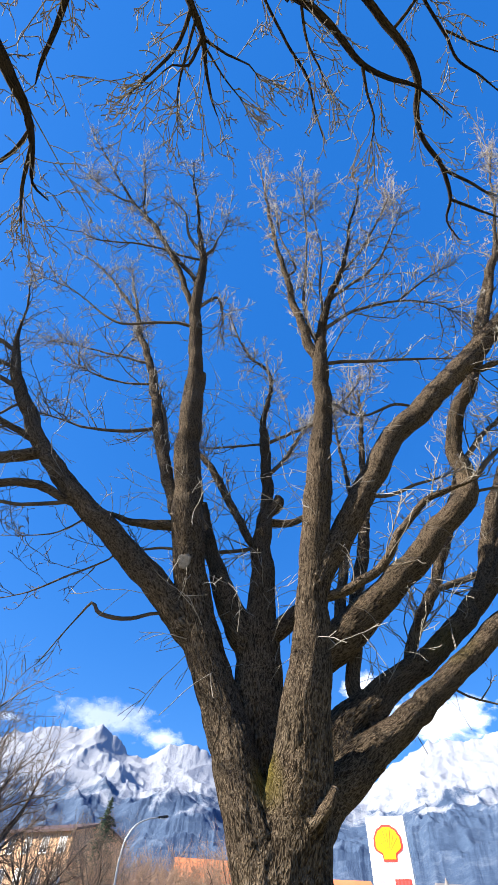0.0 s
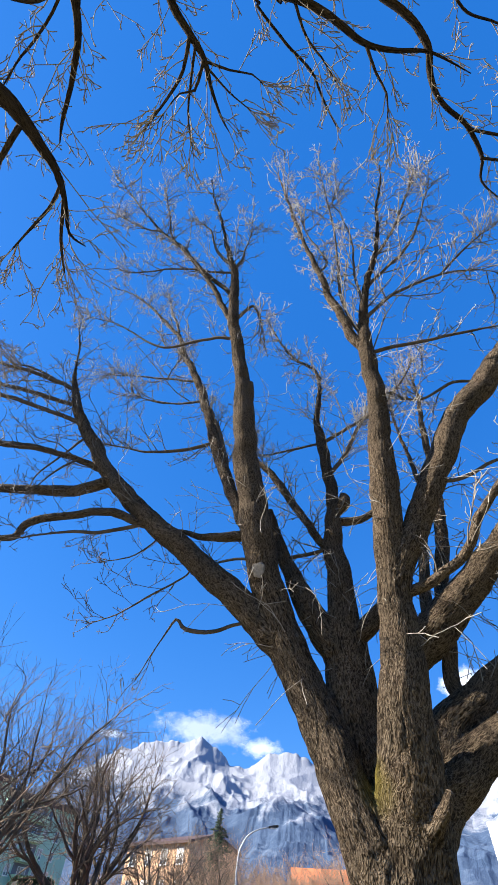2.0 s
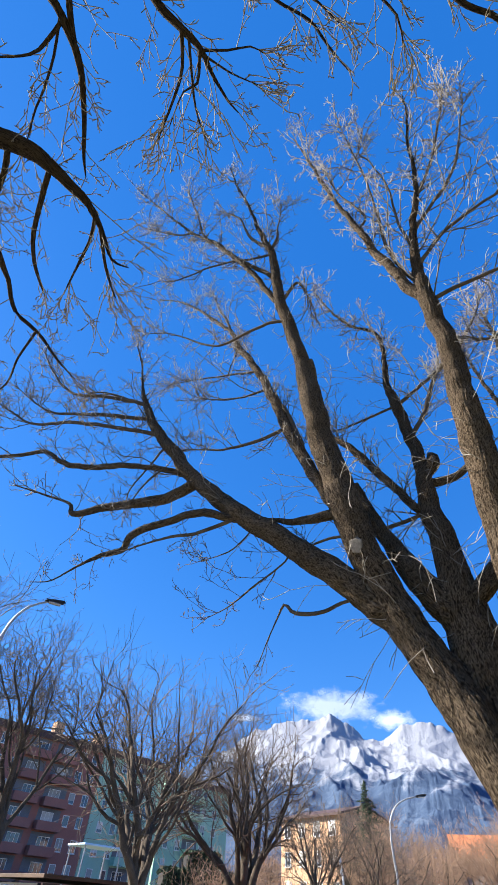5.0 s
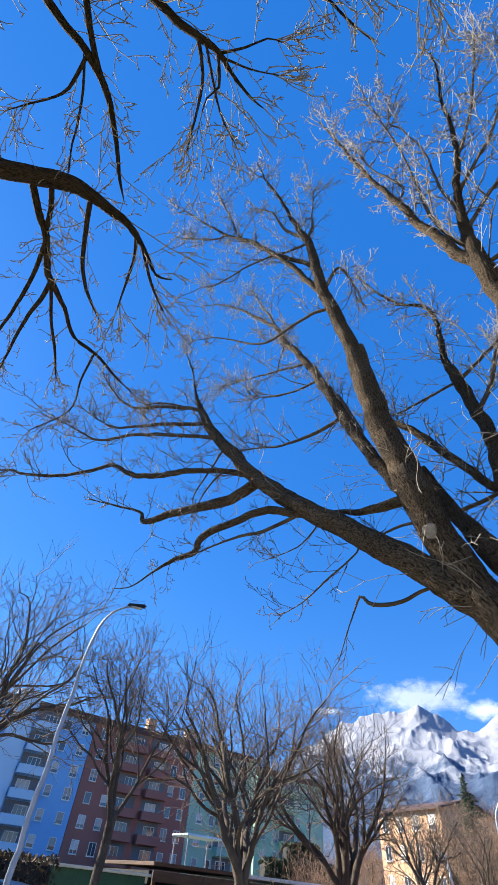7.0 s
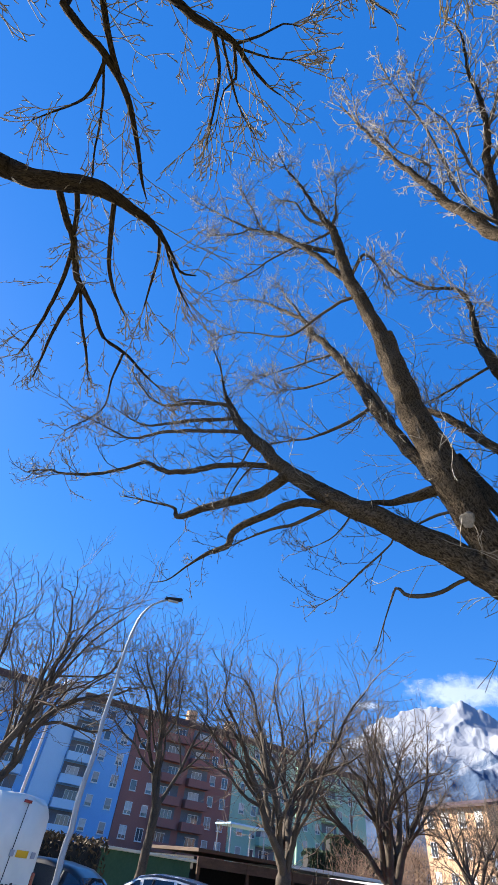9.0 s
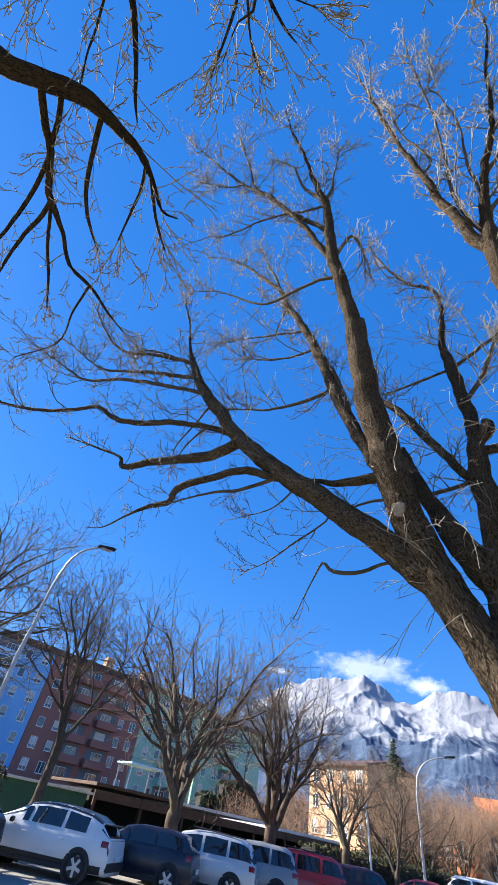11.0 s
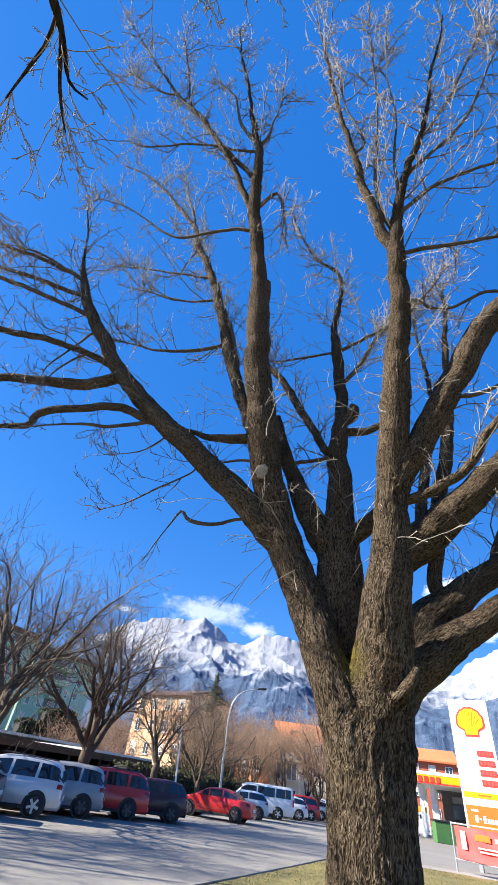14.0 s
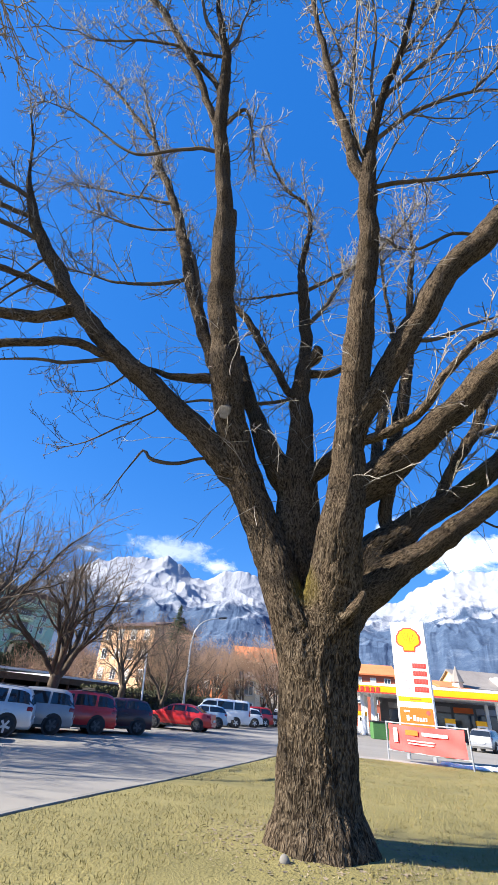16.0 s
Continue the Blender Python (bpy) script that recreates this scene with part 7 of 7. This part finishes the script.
for x in (-0.6, 0.6):
    part("foot", boxed((x, 0, 0.6), (0.16, 0.2, 1.3), 0.01), STEEL, pylon)
FY = -0.175


def fan(radius, spokes, notch, depth):
    """A flat scallop: a rounded fan with a small foot."""
    bm = bmesh.new()
    ring = []
    for k in range(61):
        a = radians(-25 + 230 * k / 60)
        r = radius * (1 + notch * abs(math.sin(radians(180 * spokes * k / 60))))
        ring.append((math.cos(a) * r, math.sin(a) * r * 0.98))
    ring += [(-radius * 0.52, -radius * 0.62), (-radius * 0.48, -radius * 0.98), (radius * 0.48, -radius * 0.98), (radius * 0.52, -radius * 0.62)]
    vs4 = [bm.verts.new((x, 0, z)) for x, z in ring]
    f_ = bm.faces.new(vs4)
    r = bmesh.ops.extrude_face_region(bm, geom=[f_])
    bmesh.ops.translate(bm, vec=(0, -depth, 0), verts=[v for v in r["geom"] if isinstance(v, bmesh.types.BMVert)])
    return bm


for rad, mat_, y_, nm in ((0.62, SIGN_RED, FY, "emblem_rim"), (0.54, SIGN_YELLOW, FY - 0.012, "emblem")):
    bm = fan(rad, 8, 0.05, 0.014)
    bmesh.ops.translate(bm, vec=(0, y_, 5.3), verts=bm.verts)
    part(nm, bm, mat_, pylon, "plain fan-shaped emblem")
for k in range(7):
    a = radians(38 + 104 * k / 6)
    bm = rod((math.cos(a) * 0.12, FY - 0.028, 5.0 + math.sin(a) * 0.1), (math.cos(a) * 0.55, FY - 0.028, 4.96 + math.sin(a) * 0.80), 0.004, 0.010, 6)
    part("emblem_rib", bm, SIGN_ORANGE, pylon)
for k in range(4):
    z = 4.05 - 0.36 * k
    part("price_display", boxed((0.40, FY - 0.008, z), (0.68, 0.02, 0.23), 0.004), SIGN_RED, pylon, "red price display")
    for j in range(4):
        part("digit_bar", boxed((0.18 + 0.15 * j, FY - 0.02, z), (0.07, 0.008, 0.13)), BANNER, pylon)
    part("price_strip", boxed((-0.42, FY - 0.004, z + 0.02), (0.62, 0.012, 0.20), 0.003), mottled("strip_grey", (0.66, 0.68, 0.70), (0.74, 0.76, 0.78), 2.0, 20.0, 0.4, 0.0) if k == 0 else bpy.data.materials["strip_grey"], pylon)
    part("letter_bar", boxed((-0.52 + 0.05 * k, FY - 0.014, z + 0.03), (0.24 + 0.06 * k, 0.008, 0.07)), GREY_TEXT, pylon)
part("yellow_strip", boxed((0.0, FY - 0.006, 2.52), (1.62, 0.016, 0.20), 0.003), SIGN_YELLOW, pylon)
part("letter_bar", boxed((0.05, FY - 0.018, 2.52), (0.55, 0.008, 0.06)), SIGN_ORANGE, pylon)
part("orange_panel", boxed((0.0, FY - 0.006, 1.72), (1.60, 0.016, 0.86), 0.004), SIGN_ORANGE, pylon)
for k, (x, w_, h_) in enumerate([(-0.42, 0.13, 0.24), (-0.27, 0.08, 0.06), (-0.10, 0.12, 0.24), (0.05, 0.10, 0.16), (0.19, 0.12, 0.16), (0.33, 0.10, 0.16), (0.45, 0.07, 0.16)]):
    part("letter_bar", boxed((x, FY - 0.02, 1.70 - (0.24 - h_) / 2 * (h_ > 0.1)), (w_, 0.01, h_), 0.003), SIGN_WHITE, pylon)
part("letter_bar", boxed((-0.45, FY - 0.02, 1.98), (0.28, 0.01, 0.07)), SIGN_WHITE, pylon)
part("letter_bar", boxed((0.0, FY - 0.02, 1.45), (1.1, 0.01, 0.05)), SIGN_YELLOW, pylon)
part("round_badge", rod((0.58, FY - 0.012, 1.96), (0.58, FY - 0.024, 1.96), 0.10, None, 16), BANNER, pylon)

fence_a, fence_b = Vector((3.05, 24.9, 0)), Vector((6.0, 22.3, 0))
along = (fence_b - fence_a)
fang = math.degrees(math.atan2(along.y, along.x))
frame_ = thing("banner_frame", "red advertising banner on a galvanised tube frame", "banner", facing(fence_a, fang))
fl = along.length
for x in (0.0, fl):
    part("post", rod((x, 0, 0), (x, 0, 1.5), 0.035, None, 10), STEEL, frame_)
part("top_rail", rod((0, 0, 1.45), (fl, 0, 1.45), 0.03, None, 10), STEEL, frame_)
part("bottom_rail", rod((0, 0, 0.38), (fl, 0, 0.38), 0.03, None, 10), STEEL, frame_)
BANNER_PALE = mottled("banner_print", (0.80, 0.42, 0.40), (0.88, 0.55, 0.52), 2.0, 20.0, 0.7, 0.0)
bn = bmesh.new()
nx, nz = 30, 8
gv_ = [[bn.verts.new((0.15 + (fl - 0.3) * i / nx, -0.045 - 0.03 * math.sin(i * 0.9) * (0.3 + 0.7 * j / nz) - 0.02 * math.sin(i * 0.31 + j), 0.42 + 0.98 * j / nz - 0.03 * math.sin(math.pi * i / nx))) for j in range(nz + 1)] for i in range(nx + 1)]
for i in range(nx):
    for j in range(nz):
        bn.faces.new((gv_[i][j], gv_[i + 1][j], gv_[i + 1][j + 1], gv_[i][j + 1]))
part("banner", bn, BANNER, frame_, "red cloth banner", True)
for x, z, w_, h_, mt in [(1.35, 1.12, 0.62, 0.20, SIGN_ORANGE), (2.45, 1.10, 1.2, 0.13, BANNER_PALE), (1.75, 0.82, 1.3, 0.05, BANNER_PALE), (1.75, 0.72, 1.2, 0.05, BANNER_PALE), (0.52, 0.98, 0.22, 0.55, BANNER_PALE)]:
    part("letter_bar", boxed((x, -0.088, z), (w_, 0.012, h_), 0.003), mt, frame_)

canopy = thing("canopy", "white and yellow filling station canopy on slim columns", "canopy", facing((10.2, 51.0, 0.0), -8))
part("slab", boxed((0, 5.0, 4.15), (15.5, 10.0, 0.9), 0.02), WHITE, canopy)
part("yellow_band", boxed((0, -0.02, 4.05), (15.6, 0.06, 0.62), 0.01), SIGN_YELLOW, canopy)
part("red_line", boxed((0, -0.06, 3.78), (15.6, 0.03, 0.12)), SIGN_RED, canopy)
part("edge_trim", boxed((0, -0.02, 4.5), (15.7, 0.08, 0.24), 0.01), WHITE, canopy)
for k in range(5):
    part("letter_bar", boxed((-6.6 + 0.52 * k, -0.09, 4.05), (0.34, 0.03, 0.42 if k else 0.5), 0.01), SIGN_RED, canopy)
for x in (-6.2, -5.2, 0.5, 6.6):
    for y in (1.6, 8.0):
        part("column", boxed((x, y, 1.85), (0.36, 0.36, 3.7), 0.02), WHITE, canopy)
for k, x in enumerate((-6.0, -1.8, 2.4, 5.2)):
    pump = thing("fuel_pump", "white and yellow fuel pump on a low island", "fuel pump", facing((10.2 + x, 53.0 - 0.14 * x, 0.0), -8), "fuel pumps")
    part("island", boxed((0, 0, 0.08), (2.4, 0.9, 0.16), 0.02), PAVING, pump)
    part("body", boxed((0, 0, 0.9), (0.9, 0.5, 1.5), 0.03), WHITE, pump)
    part("head", boxed((0, 0, 1.85), (0.95, 0.52, 0.4), 0.03), SIGN_YELLOW, pump)
    part("display", boxed((0, -0.26, 1.35), (0.5, 0.03, 0.3), 0.01), CAR_GLASS, pump)
shop = House("shop", "low filling station shop with a glazed front", (7.0, 62.0), (23.0, 60.0), 7.0, 3.6, mottled("shop_grey", (0.10, 0.10, 0.11), (0.18, 0.18, 0.19), 0.5, 8.0, 0.7, 0.05), "shop")
shop.flat_roof(0.4, 0.3, ROOF_GREY)
for k in range(6):
    shop.block("shop_window", 1.0 + 2.4 * k, 3.1 + 2.4 * k, 0.0, 0.06, 0.4, 2.6, PANE)
    shop.block("fascia_panel", 1.0 + 2.4 * k, 3.1 + 2.4 * k, 0.0, 0.08, 2.75, 3.3, SIGN_ORANGE if k % 2 else GREY_TEXT, 0.01)
bin_ = thing("container", "green container beside the filling station", "container", facing((6.0, 47.0, 0), 5))
part("body", boxed((0, 0, 0.62), (3.2, 1.4, 1.26), 0.04), mottled("container_green", (0.04, 0.13, 0.04), (0.08, 0.2, 0.06), 1.0, 12.0, 0.6, 0.1), bin_)
part("lid", boxed((0, 0, 1.3), (3.3, 1.5, 0.12), 0.03), TRIM, bin_)
car(facing((12.6, 42.0, 0.004), 60), "hatch", 4.1, 1.74, GREY_P, "grey car at the filling station", group="cars at the filling station")
car(facing((7.2, 56.0, 0.004), 172), "hatch", 4.1, 1.74, BLACKISH, "dark car under the canopy", group="cars at the filling station")
shovelled = bmesh.new()
for k in range(60):
    x, y = 5.9 + hrng.uniform(-0.4, 3.6), 24.1 + hrng.uniform(-0.5, 0.5)
    r = bmesh.ops.create_icosphere(shovelled, subdivisions=2, radius=hrng.uniform(0.10, 0.28))
    bmesh.ops.scale(shovelled, vec=(1.3, 1.0, 0.45), verts=r["verts"])
    bmesh.ops.translate(shovelled, vec=(x, y, 0.04), verts=r["verts"])
ob = part("snow_heap", shovelled, WHITE, None, "remains of shovelled snow at the edge of the lawn", True)
tagged(ob, "", "snow", "", "stuff")

# ---- stones and crumbs at the foot of the big tree ----
stone_b = bmesh.new()
bmesh.ops.create_icosphere(stone_b, subdivisions=3, radius=0.055)
for v in stone_b.verts:
    v.co = Vector((v.co.x * 1.1, v.co.y * 0.9, v.co.z * 1.15)) * (1 + 0.15 * noise.noise(v.co * 14))
bmesh.ops.translate(stone_b, vec=(-0.42, 6.72, 0.10), verts=stone_b.verts)
tagged(part("stone", stone_b, KERB, None, "", True), "pale rounded stone at the foot of the trunk", "stone")
crumbs = []
g = np.random.default_rng(13)
n = 1500
a_, d_ = g.uniform(0, 6.28, n), 0.75 + np.abs(g.normal(0, 0.5, n))
px_, py_ = 0.05 + np.cos(a_) * d_ * 1.25, 7.6 + np.sin(a_) * d_
P = np.stack([px_, py_, lawn_z(px_, py_) + 0.006], 1)
d1, d2 = g.normal(0, 1, (n, 3)) * [0.014, 0.014, 0.004], g.normal(0, 1, (n, 3)) * [0.014, 0.014, 0.004]
V = np.stack([P + d1, P + d2, P - d1, P - d2], 1).reshape(-1, 3)
tagged(put("litter", mesh_of("litter", V, np.arange(len(V)).reshape(-1, 4), EARTH)), "bits of bark and dry leaves at the foot of the trunk", "litter", "", "stuff")
